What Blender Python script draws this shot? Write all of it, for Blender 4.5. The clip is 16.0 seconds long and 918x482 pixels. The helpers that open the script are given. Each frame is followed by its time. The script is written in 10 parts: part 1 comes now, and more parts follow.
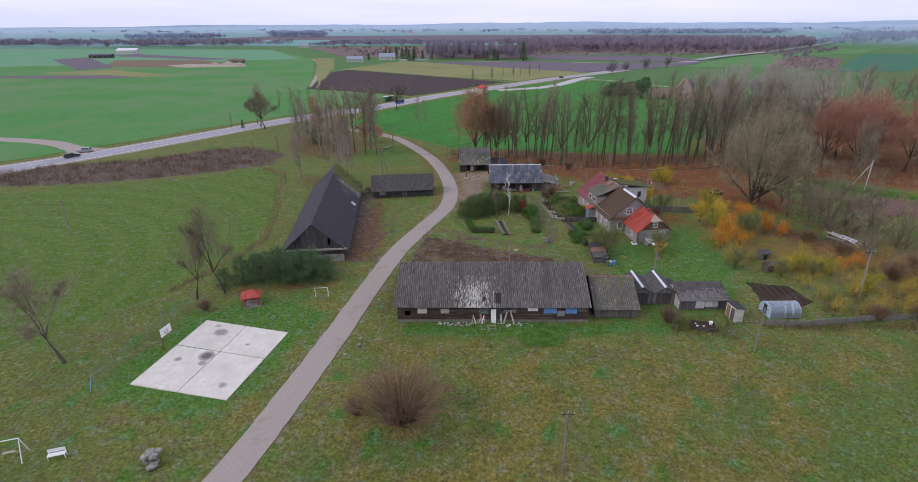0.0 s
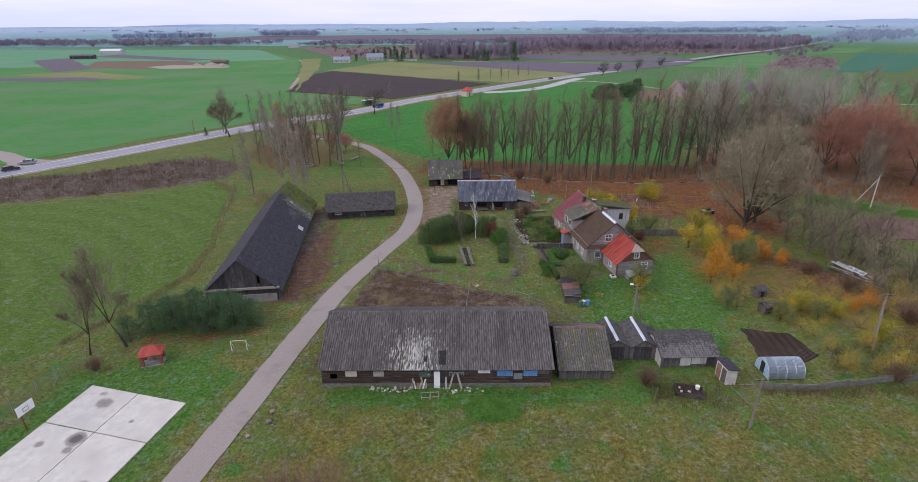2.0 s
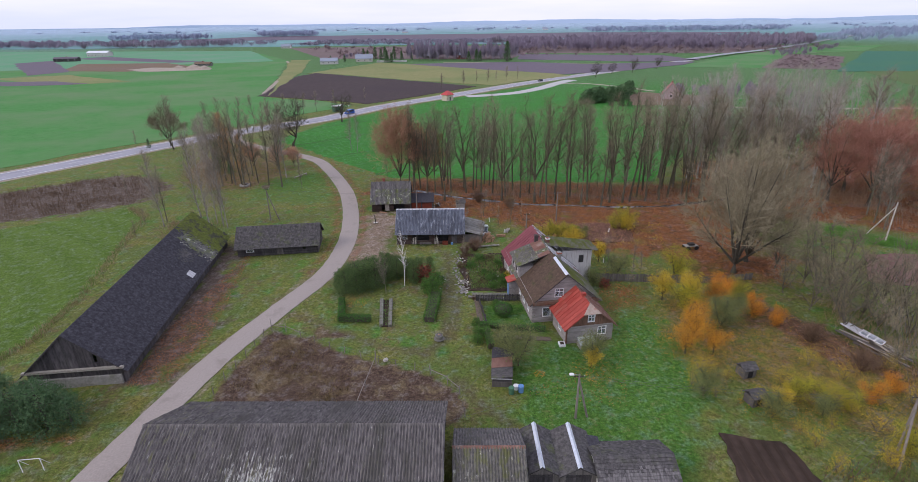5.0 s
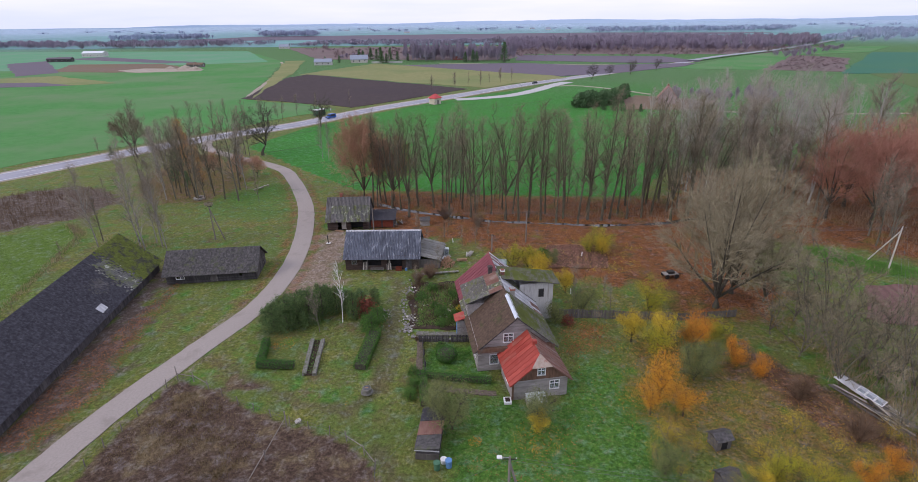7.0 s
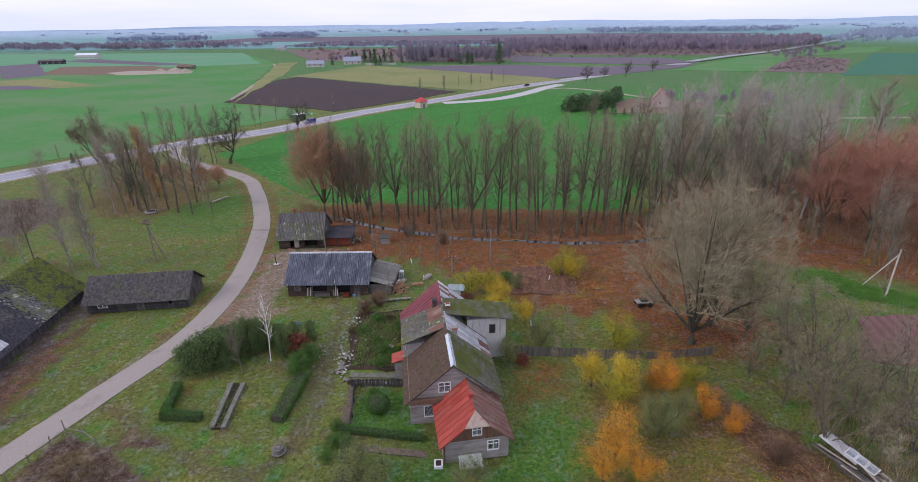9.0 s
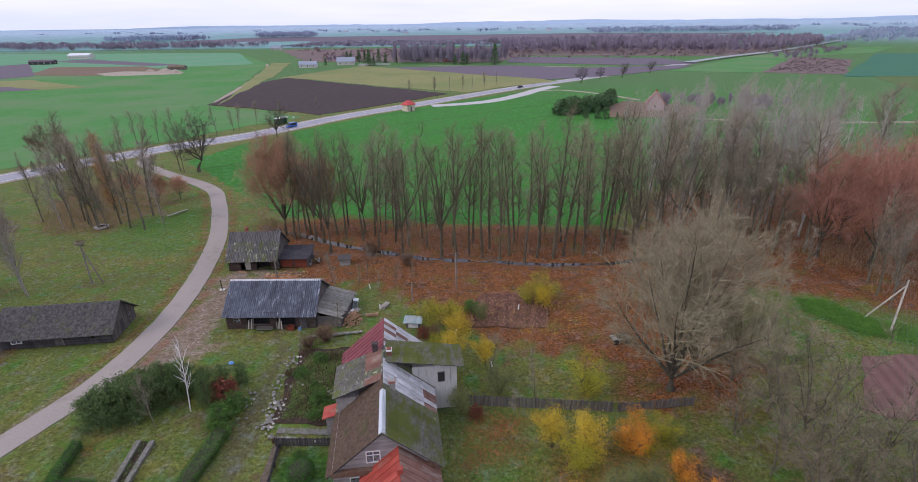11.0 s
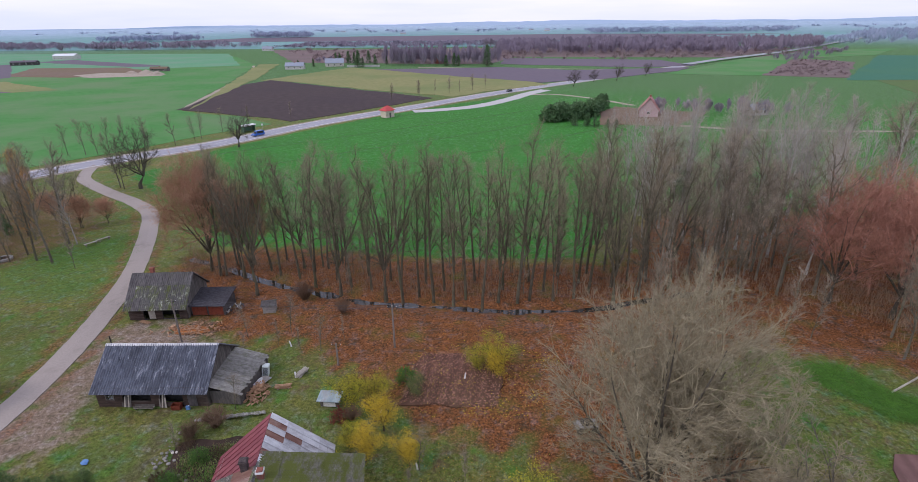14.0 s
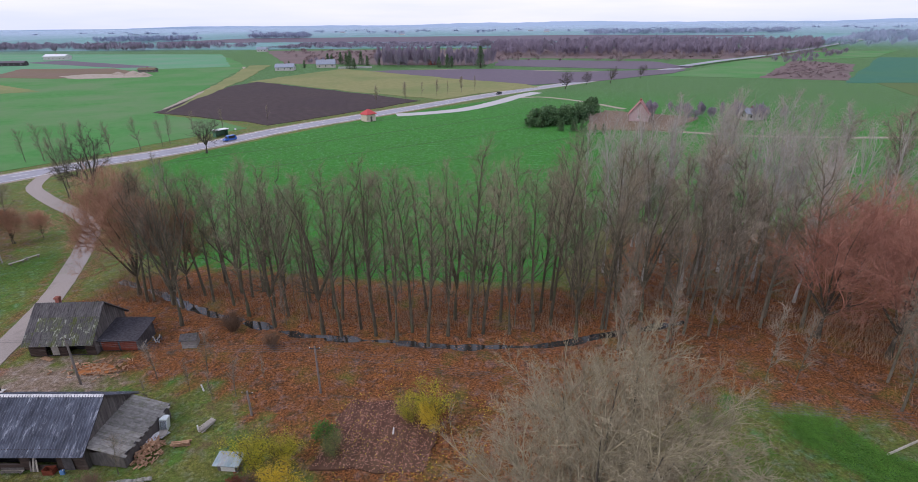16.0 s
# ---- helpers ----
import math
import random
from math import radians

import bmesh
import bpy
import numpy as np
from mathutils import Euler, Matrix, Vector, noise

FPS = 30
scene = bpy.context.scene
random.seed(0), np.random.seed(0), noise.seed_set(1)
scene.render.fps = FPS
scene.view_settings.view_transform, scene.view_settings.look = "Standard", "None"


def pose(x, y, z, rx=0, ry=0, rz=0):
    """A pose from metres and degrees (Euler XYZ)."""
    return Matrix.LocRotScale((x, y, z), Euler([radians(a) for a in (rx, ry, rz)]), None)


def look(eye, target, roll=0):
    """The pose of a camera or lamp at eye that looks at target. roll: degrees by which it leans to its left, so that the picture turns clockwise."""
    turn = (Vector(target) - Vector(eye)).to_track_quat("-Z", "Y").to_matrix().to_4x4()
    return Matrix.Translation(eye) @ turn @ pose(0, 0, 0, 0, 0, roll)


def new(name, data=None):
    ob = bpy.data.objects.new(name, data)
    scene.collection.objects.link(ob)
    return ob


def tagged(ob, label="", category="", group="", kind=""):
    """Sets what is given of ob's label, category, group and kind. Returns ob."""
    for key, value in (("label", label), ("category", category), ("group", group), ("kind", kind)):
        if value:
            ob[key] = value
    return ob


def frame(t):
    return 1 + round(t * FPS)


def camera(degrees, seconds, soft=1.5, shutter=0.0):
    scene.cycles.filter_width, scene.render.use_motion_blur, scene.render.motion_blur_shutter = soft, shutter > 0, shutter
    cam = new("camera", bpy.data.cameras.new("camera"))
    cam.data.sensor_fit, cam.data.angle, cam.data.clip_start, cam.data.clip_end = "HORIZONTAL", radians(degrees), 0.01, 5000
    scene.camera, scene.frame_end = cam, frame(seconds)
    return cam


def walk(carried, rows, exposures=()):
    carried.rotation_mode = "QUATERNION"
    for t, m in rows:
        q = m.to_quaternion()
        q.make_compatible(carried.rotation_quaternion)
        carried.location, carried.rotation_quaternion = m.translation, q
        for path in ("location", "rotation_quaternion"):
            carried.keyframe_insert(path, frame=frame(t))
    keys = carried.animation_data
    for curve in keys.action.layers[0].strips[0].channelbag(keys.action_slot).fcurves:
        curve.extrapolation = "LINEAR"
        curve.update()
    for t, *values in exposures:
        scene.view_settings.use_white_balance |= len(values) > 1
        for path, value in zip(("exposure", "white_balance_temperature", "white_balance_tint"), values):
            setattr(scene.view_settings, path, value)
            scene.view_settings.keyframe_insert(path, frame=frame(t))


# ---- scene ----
cam = camera(82.7, 16.0, soft=0.4)
PATH = [
    (0, (0.19, 1.084, 38.349), (0.141, 2.929, 37.579), -0.3),
    (0.5, (1.8, 4.461, 38.474), (1.755, 6.306, 37.704), -0.3),
    (1, (3.321, 7.791, 38.578), (3.28, 9.635, 37.806), -0.3),
    (1.5, (5.052, 11.458, 38.646), (5.015, 13.302, 37.874), -0.3),
    (2, (6.838, 14.677, 38.795), (6.802, 16.521, 38.022), -0.4),
    (2.5, (8.89, 18.271, 38.841), (8.852, 20.115, 38.067), -0.5),
    (3, (10.769, 21.559, 38.868), (10.731, 23.402, 38.092), -0.5),
    (3.5, (12.869, 25.106, 38.758), (12.83, 26.95, 37.983), -0.5),
    (4, (14.881, 28.238, 38.767), (14.839, 30.081, 37.991), -0.6),
    (6.5, (25.123, 42.928, 39.013), (25.062, 44.771, 38.239), -0.7),
    (7, (27.039, 45.182, 39.077), (26.975, 47.024, 38.302), -0.7),
    (7.5, (29.032, 47.641, 39.09), (28.963, 49.483, 38.315), -0.8),
    (8, (30.856, 49.808, 39.131), (30.785, 51.651, 38.358), -0.8),
    (8.5, (32.659, 52.13, 39.173), (32.587, 53.973, 38.399), -0.8),
    (9, (34.314, 54.203, 39.112), (34.243, 56.046, 38.34), -0.8),
    (11.5, (41.264, 65.835, 39.494), (41.189, 67.678, 38.72), -0.8),
    (12, (42.34, 68.381, 39.491), (42.266, 70.224, 38.717), -0.8),
    (12.5, (43.593, 71.204, 39.57), (43.518, 73.047, 38.795), -0.8),
    (13, (44.739, 73.748, 39.656), (44.664, 75.591, 38.882), -0.8),
    (13.5, (46.045, 76.604, 39.705), (45.971, 78.447, 38.931), -0.8),
    (14, (47.53, 79.51, 39.639), (47.458, 81.353, 38.866), -0.7),
    (14.5, (49.13, 82.113, 39.57), (49.057, 83.957, 38.798), -0.7),
    (15, (50.964, 84.748, 39.504), (50.891, 86.591, 38.731), -0.7),
    (15.5, (52.721, 86.678, 39.747), (52.647, 88.522, 38.975), -0.8),
    (16, (54.771, 88.957, 39.435), (54.697, 90.801, 38.665), -0.6),
]
walk(cam, [(t, look(eye, target, roll)) for t, eye, target, roll in PATH], [(0, -0.12, 6280, 17), (3, -0.07, 6250, 17), (6.5, 0.0, 6230, 17.5), (16, 0.0, 6200, 18)])

# ---- world and light: an overcast late-autumn day ----
scene.view_settings.exposure = 0.0
world = bpy.data.worlds.new("overcast_sky")
scene.world = world
world.use_nodes = True
wn, wl = world.node_tree.nodes, world.node_tree.links
wn.clear()
w_out = wn.new("ShaderNodeOutputWorld")
w_bg = wn.new("ShaderNodeBackground")
w_sky = wn.new("ShaderNodeTexSky")
w_sky.sky_type = "NISHITA"
w_sky.sun_disc = False
w_sky.sun_elevation = radians(32)
w_sky.sun_rotation = radians(245)
w_sky.air_density, w_sky.dust_density, w_sky.ozone_density = 1.0, 2.0, 1.0
w_co = wn.new("ShaderNodeTexCoord")
w_map = wn.new("ShaderNodeMapping")
w_map.inputs["Scale"].default_value = (1.0, 1.0, 9.0)
w_noise = wn.new("ShaderNodeTexNoise")
w_noise.inputs["Scale"].default_value = 1.6
w_noise.inputs["Detail"].default_value = 6.0
w_ramp = wn.new("ShaderNodeValToRGB")
w_ramp.color_ramp.elements[0].position, w_ramp.color_ramp.elements[1].position = 0.34, 0.66
w_ramp.color_ramp.elements[0].color = (7.9, 8.7, 11.2, 1)
w_ramp.color_ramp.elements[1].color = (11.0, 10.9, 11.9, 1)
w_mix = wn.new("ShaderNodeMix")
w_mix.data_type = "RGBA"
w_mix.inputs[0].default_value = 0.9
wl.new(w_co.outputs["Generated"], w_map.inputs["Vector"])
wl.new(w_map.outputs["Vector"], w_noise.inputs["Vector"])
wl.new(w_noise.outputs[0], w_ramp.inputs[0])
wl.new(w_sky.outputs[0], w_mix.inputs[6])
wl.new(w_ramp.outputs[0], w_mix.inputs[7])
wl.new(w_mix.outputs[2], w_bg.inputs["Color"])
w_bg.inputs["Strength"].default_value = 0.1
wl.new(w_bg.outputs[0], w_out.inputs["Surface"])

sun_data = bpy.data.lights.new("sun", "SUN")
sun_data.energy, sun_data.angle, sun_data.color = 1.15, radians(20), (1.0, 0.93, 0.82)
sun = new("sun", sun_data)
sun.matrix_world = look((0, 0, 60), (0.80 * 50, 0.36 * 50, 60 - 0.62 * 50))

# ---- materials ----
def mix_rgb(nt, fac, a, b, mode="MIX"):
    n = nt.nodes.new("ShaderNodeMix")
    n.data_type, n.blend_type = "RGBA", mode
    for socket, v in ((n.inputs[0], fac), (n.inputs[6], a), (n.inputs[7], b)):
        if isinstance(v, bpy.types.NodeSocket):
            nt.links.new(v, socket)
        elif isinstance(v, (int, float)):
            socket.default_value = v
        else:
            socket.default_value = (*v, 1)
    return n.outputs[2]


def noise_tex(nt, vec, scale, detail=6.0, rough=0.62):
    n = nt.nodes.new("ShaderNodeTexNoise")
    n.inputs["Scale"].default_value, n.inputs["Detail"].default_value, n.inputs["Roughness"].default_value = scale, detail, rough
    nt.links.new(vec, n.inputs["Vector"])
    return n.outputs[0]


def step_ramp(nt, value, lo, hi, a=(0, 0, 0), b=(1, 1, 1)):
    n = nt.nodes.new("ShaderNodeValToRGB")
    e = n.color_ramp.elements
    e[0].position, e[1].position, e[0].color, e[1].color = lo, hi, (*a, 1), (*b, 1)
    nt.links.new(value, n.inputs[0])
    return n.outputs[0]


def math_node(nt, op, a, b=0.5, clamp=False):
    n = nt.nodes.new("ShaderNodeMath")
    n.operation, n.use_clamp = op, clamp
    for socket, v in zip(n.inputs, (a, b)):
        if isinstance(v, bpy.types.NodeSocket):
            nt.links.new(v, socket)
        else:
            socket.default_value = v
    return n.outputs[0]


def start(name, rough=0.85, metal=0.0, spec=0.3):
    m = bpy.data.materials.new(name)
    m.use_nodes = True
    nt = m.node_tree
    p = nt.nodes["Principled BSDF"]
    p.inputs["Roughness"].default_value, p.inputs["Metallic"].default_value = rough, metal
    p.inputs["Specular IOR Level"].default_value = spec
    return m, nt, p


def coords(nt, stretch=(1, 1, 1), shift=True):
    co = nt.nodes.new("ShaderNodeTexCoord")
    mp = nt.nodes.new("ShaderNodeMapping")
    mp.inputs["Scale"].default_value = stretch
    nt.links.new(co.outputs["Object"], mp.inputs["Vector"])
    if shift:
        info = nt.nodes.new("ShaderNodeObjectInfo")
        off = nt.nodes.new("ShaderNodeVectorMath")
        off.operation = "SCALE"
        off.inputs[0].default_value = (37.0, 23.0, 11.0)
        nt.links.new(info.outputs["Random"], off.inputs["Scale"])
        nt.links.new(off.outputs[0], mp.inputs["Location"])
    return mp.outputs["Vector"]


def bump(nt, p, height, strength, distance):
    b = nt.nodes.new("ShaderNodeBump")
    b.inputs["Strength"].default_value, b.inputs["Distance"].default_value = strength, distance
    nt.links.new(height, b.inputs["Height"])
    nt.links.new(b.outputs[0], p.inputs["Normal"])


def surface(name, a, b, scale=3.0, c=None, cscale=0.5, cband=(0.52, 0.66), d=None, dscale=1.3, dband=(0.6, 0.7), rough=0.85, metal=0.0,
            spec=0.3, relief=0.4, depth=0.02, stretch=(1, 1, 1), vary=0.0, island=0.0, whole=False):
    """Two tones a-b by fine noise, patches of c and d by coarser noise, relief, and a tone of its own for each object or island."""
    m, nt, p = start(name, rough, metal, spec)
    vec = coords(nt, stretch, not whole)
    if whole:
        nt.links.new(nt.nodes.new("ShaderNodeNewGeometry").outputs["Position"], vec.node.inputs["Vector"])
    fine = noise_tex(nt, vec, scale)
    col = step_ramp(nt, fine, 0.32, 0.68, a, b)
    if c:
        col = mix_rgb(nt, step_ramp(nt, noise_tex(nt, vec, cscale, 9.0, 0.7), *cband), col, c)
    if d:
        col = mix_rgb(nt, step_ramp(nt, noise_tex(nt, vec, dscale, 9.0, 0.75), *dband), col, d)
    for amount, node, out in ((vary, "ShaderNodeObjectInfo", "Random"), (island, "ShaderNodeNewGeometry", "Random Per Island")):
        if amount:
            src = nt.nodes.new(node).outputs[out]
            tone = step_ramp(nt, src, 0.0, 1.0, (1 - amount,) * 3, (1 + amount * 0.6,) * 3)
            col = mix_rgb(nt, 1.0, col, tone, "MULTIPLY")
    nt.links.new(col, p.inputs["Base Color"])
    if relief:
        bump(nt, p, noise_tex(nt, vec, scale * 2.5), relief, depth)
    return m


asphalt_local = surface("asphalt_local", (0.295, 0.255, 0.225), (0.375, 0.325, 0.29), 5, (0.26, 0.225, 0.195), 0.25, (0.55, 0.7), rough=0.9, relief=0.2)
asphalt_main = surface("asphalt_main", (0.29, 0.285, 0.32), (0.36, 0.355, 0.39), 3, (0.24, 0.235, 0.26), 0.08, (0.5, 0.7), rough=0.8, relief=0.1, stretch=(1, 1, 1))
road_white = surface("road_paint", (0.62, 0.62, 0.62), (0.8, 0.8, 0.8), 2, rough=0.7, relief=0)
gravel_mat = surface("gravel", (0.30, 0.245, 0.19), (0.42, 0.36, 0.30), 8, (0.24, 0.2, 0.13), 0.3, rough=0.95, relief=0.5)
concrete_pale = surface("concrete_pale", (0.56, 0.54, 0.50), (0.70, 0.68, 0.63), 1.2, (0.44, 0.41, 0.38), 0.13, (0.62, 0.74), d=(0.5, 0.46, 0.4), dscale=0.6,
                        dband=(0.58, 0.75), rough=0.9, relief=0.15)
concrete_grey = surface("concrete_grey", (0.24, 0.23, 0.21), (0.36, 0.345, 0.32), 2.5, (0.2, 0.2, 0.16), 0.7, rough=0.92)
stained_court, nt, p = start("stained_concrete", 0.85, 0.0, 0.3)
vec = coords(nt)
col = step_ramp(nt, noise_tex(nt, vec, 1.4), 0.3, 0.7, (0.55, 0.52, 0.46), (0.69, 0.66, 0.59))
col = mix_rgb(nt, step_ramp(nt, noise_tex(nt, vec, 0.35, 9.0, 0.7), 0.5, 0.75), col, (0.5, 0.46, 0.40))
at = nt.nodes.new("ShaderNodeAttribute")
at.attribute_name = "stain"
ragged = math_node(nt, "ADD", at.outputs["Fac"], math_node(nt, "MULTIPLY", math_node(nt, "SUBTRACT", noise_tex(nt, vec, 1.5, 8.0, 0.7), 0.5), 0.5))
col = mix_rgb(nt, step_ramp(nt, ragged, 0.3, 0.55), col, (0.30, 0.275, 0.25))
col = mix_rgb(nt, step_ramp(nt, ragged, 0.7, 0.95), col, (0.13, 0.125, 0.12))
nt.links.new(col, p.inputs["Base Color"])
bump(nt, p, noise_tex(nt, vec, 6.0), 0.15, 0.02)
damp_stain = surface("damp_stain", (0.16, 0.15, 0.14), (0.26, 0.25, 0.23), 4, rough=0.6, relief=0.1)
asbestos_roof = surface("fibre_cement_sheet", (0.07, 0.064, 0.064), (0.215, 0.2, 0.192), 6.0, (0.095, 0.095, 0.07), 0.5, (0.52, 0.68), d=(0.36, 0.35, 0.33), dscale=5.0,
                        dband=(0.63, 0.72), rough=0.9, vary=0.12, stretch=(1, 0.2, 0.2), relief=0.6, whole=True)
# the long barn's sheets: streaks, with lichen thickest about the middle of the front slope
barn_sheet, nt, p = start("lichened_fibre_cement", 0.92, 0.0, 0.25)
vec = coords(nt, (1, 0.2, 0.2), False)
place = nt.nodes.new("ShaderNodeNewGeometry").outputs["Position"]
nt.links.new(place, vec.node.inputs["Vector"])
col = step_ramp(nt, noise_tex(nt, vec, 6.0), 0.32, 0.68, (0.062, 0.056, 0.055), (0.215, 0.195, 0.185))
col = mix_rgb(nt, step_ramp(nt, noise_tex(nt, vec, 0.5, 9.0, 0.7), 0.5, 0.68), col, (0.085, 0.08, 0.068))
axes = nt.nodes.new("ShaderNodeSeparateXYZ")
nt.links.new(place, axes.inputs[0])
thick = math_node(nt, "SUBTRACT", 1.0, math_node(nt, "MULTIPLY", math_node(nt, "ABSOLUTE", math_node(nt, "SUBTRACT", axes.outputs[0], 0.6)), 0.2), True)
thick = math_node(nt, "MULTIPLY", thick, math_node(nt, "MULTIPLY", math_node(nt, "SUBTRACT", 69.6, axes.outputs[1]), 0.3, True))
olive = math_node(nt, "ADD", noise_tex(nt, vec, 3.0, 9.0, 0.75), math_node(nt, "ADD", math_node(nt, "MULTIPLY", thick, 0.14), math_node(nt, "MULTIPLY", math_node(nt, "MULTIPLY", math_node(nt, "SUBTRACT", -1.0, axes.outputs[0]), 0.15, True), 0.07)))
col = mix_rgb(nt, step_ramp(nt, olive, 0.6, 0.74), col, (0.15, 0.148, 0.075))
crust = math_node(nt, "ADD", noise_tex(nt, vec, 6.5, 9.0, 0.75), math_node(nt, "MULTIPLY", thick, 0.16))
col = mix_rgb(nt, step_ramp(nt, crust, 0.61, 0.68), col, (0.52, 0.51, 0.46))
nt.links.new(col, p.inputs["Base Color"])
bump(nt, p, noise_tex(nt, vec, 12.0), 0.6, 0.02)
asbestos_moss = surface("fibre_cement_lichen", (0.075, 0.07, 0.064), (0.2, 0.188, 0.165), 6.0, (0.135, 0.14, 0.06), 1.4, (0.5, 0.62), d=(0.46, 0.45, 0.39), dscale=2.6,
                        dband=(0.59, 0.66), rough=0.95, vary=0.12, stretch=(1, 0.45, 0.45), relief=0.7, whole=True)
moss_roof = surface("moss_roof", (0.08, 0.078, 0.072), (0.2, 0.19, 0.175), 6.0, (0.12, 0.14, 0.042), 1.1, (0.47, 0.58), d=(0.5, 0.5, 0.44), dscale=2.2, dband=(0.55, 0.63),
                    rough=0.95, vary=0.12, stretch=(1, 0.45, 0.45), whole=True)
blue_slate = surface("weathered_sheet_blue_grey", (0.07, 0.078, 0.10), (0.17, 0.185, 0.225), 5.0, (0.06, 0.065, 0.08), 0.6, (0.5, 0.66), d=(0.42, 0.44, 0.48), dscale=3.0, dband=(0.55, 0.66), rough=0.8, vary=0.12, stretch=(1, 0.22, 0.22), whole=True)
old_shingle = surface("weathered_shingle", (0.052, 0.048, 0.048), (0.135, 0.126, 0.122), 3.0, (0.105, 0.105, 0.085), 0.7, d=(0.095, 0.11, 0.045), dscale=0.35, dband=(0.56, 0.68), rough=0.95,
                      island=0.25, vary=0.12)
tar_roof = surface("tarred_shingle", (0.035, 0.033, 0.04), (0.085, 0.081, 0.092), 3.4, (0.15, 0.145, 0.145), 1.4, (0.62, 0.72), d=(0.042, 0.04, 0.048), dscale=0.4, rough=0.9, island=0.3, vary=0.12)
moss_thick = surface("thick_moss", (0.075, 0.10, 0.018), (0.16, 0.18, 0.034), 4.5, (0.07, 0.07, 0.05), 0.6, (0.5, 0.6), d=(0.36, 0.36, 0.32), dscale=3.5, dband=(0.63, 0.69), rough=1.0, relief=0.7,
                     depth=0.05, island=0.3)
log_dark = surface("old_log", (0.04, 0.028, 0.024), (0.095, 0.064, 0.052), 4, (0.13, 0.108, 0.094), 0.6, rough=0.9, vary=0.25, stretch=(0.25, 1, 1))
board_grey = surface("grey_board", (0.11, 0.10, 0.095), (0.215, 0.195, 0.18), 4, (0.075, 0.065, 0.06), 0.5, rough=0.9, vary=0.25, island=0.3, stretch=(1, 1, 0.25))
board_dark = surface("dark_board", (0.05, 0.046, 0.05), (0.11, 0.10, 0.10), 4, (0.15, 0.14, 0.135), 0.6, rough=0.9, vary=0.25, island=0.3, stretch=(1, 1, 0.25))
siding_grey = surface("grey_siding", (0.25, 0.225, 0.215), (0.38, 0.35, 0.335), 3, (0.2, 0.175, 0.16), 0.8, rough=0.85, island=0.16, stretch=(0.3, 1, 1))
siding_brown = surface("brown_siding", (0.13, 0.075, 0.05), (0.23, 0.13, 0.09), 3, (0.18, 0.13, 0.1), 0.8, rough=0.85, island=0.25, stretch=(1, 1, 0.3))
siding_white = surface("white_siding", (0.46, 0.45, 0.43), (0.6, 0.59, 0.57), 3, (0.35, 0.33, 0.3), 0.8, rough=0.8, island=0.12, stretch=(1, 1, 0.3))
red_tin = surface("faded_red_tin", (0.30, 0.042, 0.030), (0.42, 0.085, 0.06), 1.4, (0.34, 0.16, 0.12), 0.6, (0.55, 0.72), d=(0.17, 0.06, 0.04), dscale=1.2, rough=0.6, metal=0.0, vary=0.15,
                  stretch=(1, 0.4, 1))
wine_tin = surface("wine_red_tin", (0.17, 0.04, 0.05), (0.25, 0.075, 0.085), 1.6, (0.3, 0.15, 0.15), 0.7, (0.58, 0.74), rough=0.6, vary=0.15, stretch=(1, 0.4, 1))
pale_tin = surface("pale_galvanised_tin", (0.42, 0.42, 0.43), (0.66, 0.66, 0.67), 3.0, (0.27, 0.24, 0.23), 0.7, (0.55, 0.7), rough=0.55, metal=0.15, vary=0.22, stretch=(1, 0.4, 1))
white_metal = surface("zinc_cap", (0.58, 0.62, 0.68), (0.74, 0.78, 0.84), 2, rough=0.4, metal=0.3, relief=0.05)
house_moss = surface("mossy_house_sheet", (0.10, 0.098, 0.08), (0.2, 0.19, 0.155), 6.0, (0.105, 0.122, 0.03), 0.9, (0.42, 0.55), d=(0.42, 0.42, 0.37), dscale=2.0, dband=(0.63, 0.7), rough=0.95, vary=0.12, stretch=(1, 0.45, 0.45), whole=True)
brown_roof = surface("brown_mossy_roof", (0.07, 0.047, 0.033), (0.13, 0.085, 0.06), 3.4, (0.075, 0.07, 0.03), 0.6, (0.54, 0.66), d=(0.16, 0.12, 0.09), dscale=3.0, rough=0.95, island=0.2, vary=0.15)
rust_tin = surface("rusty_tin", (0.17, 0.08, 0.06), (0.27, 0.15, 0.115), 1.8, (0.32, 0.26, 0.22), 0.7, rough=0.75, vary=0.2, stretch=(1, 0.4, 1))
white_paint = surface("white_paint", (0.7, 0.7, 0.69), (0.82, 0.82, 0.81), 4, rough=0.6, relief=0.1)
blue_paint = surface("blue_sheet", (0.09, 0.2, 0.42), (0.15, 0.3, 0.55), 2, rough=0.6, relief=0.1)
green_paint = surface("green_sheet", (0.05, 0.14, 0.08), (0.09, 0.2, 0.12), 2, rough=0.6, relief=0.1)
red_paint = surface("red_paint", (0.38, 0.05, 0.035), (0.5, 0.08, 0.05), 3, rough=0.6, relief=0.15)
red_wood = surface("red_stained_wood", (0.15, 0.035, 0.018), (0.26, 0.065, 0.036), 4, rough=0.7, island=0.2)
brick_mat = surface("red_brick", (0.22, 0.075, 0.055), (0.33, 0.12, 0.085), 5, (0.14, 0.09, 0.08), 1.5, rough=0.9, vary=0.2)
soot = surface("sooty_brick", (0.05, 0.04, 0.04), (0.1, 0.08, 0.075), 5, rough=0.95)
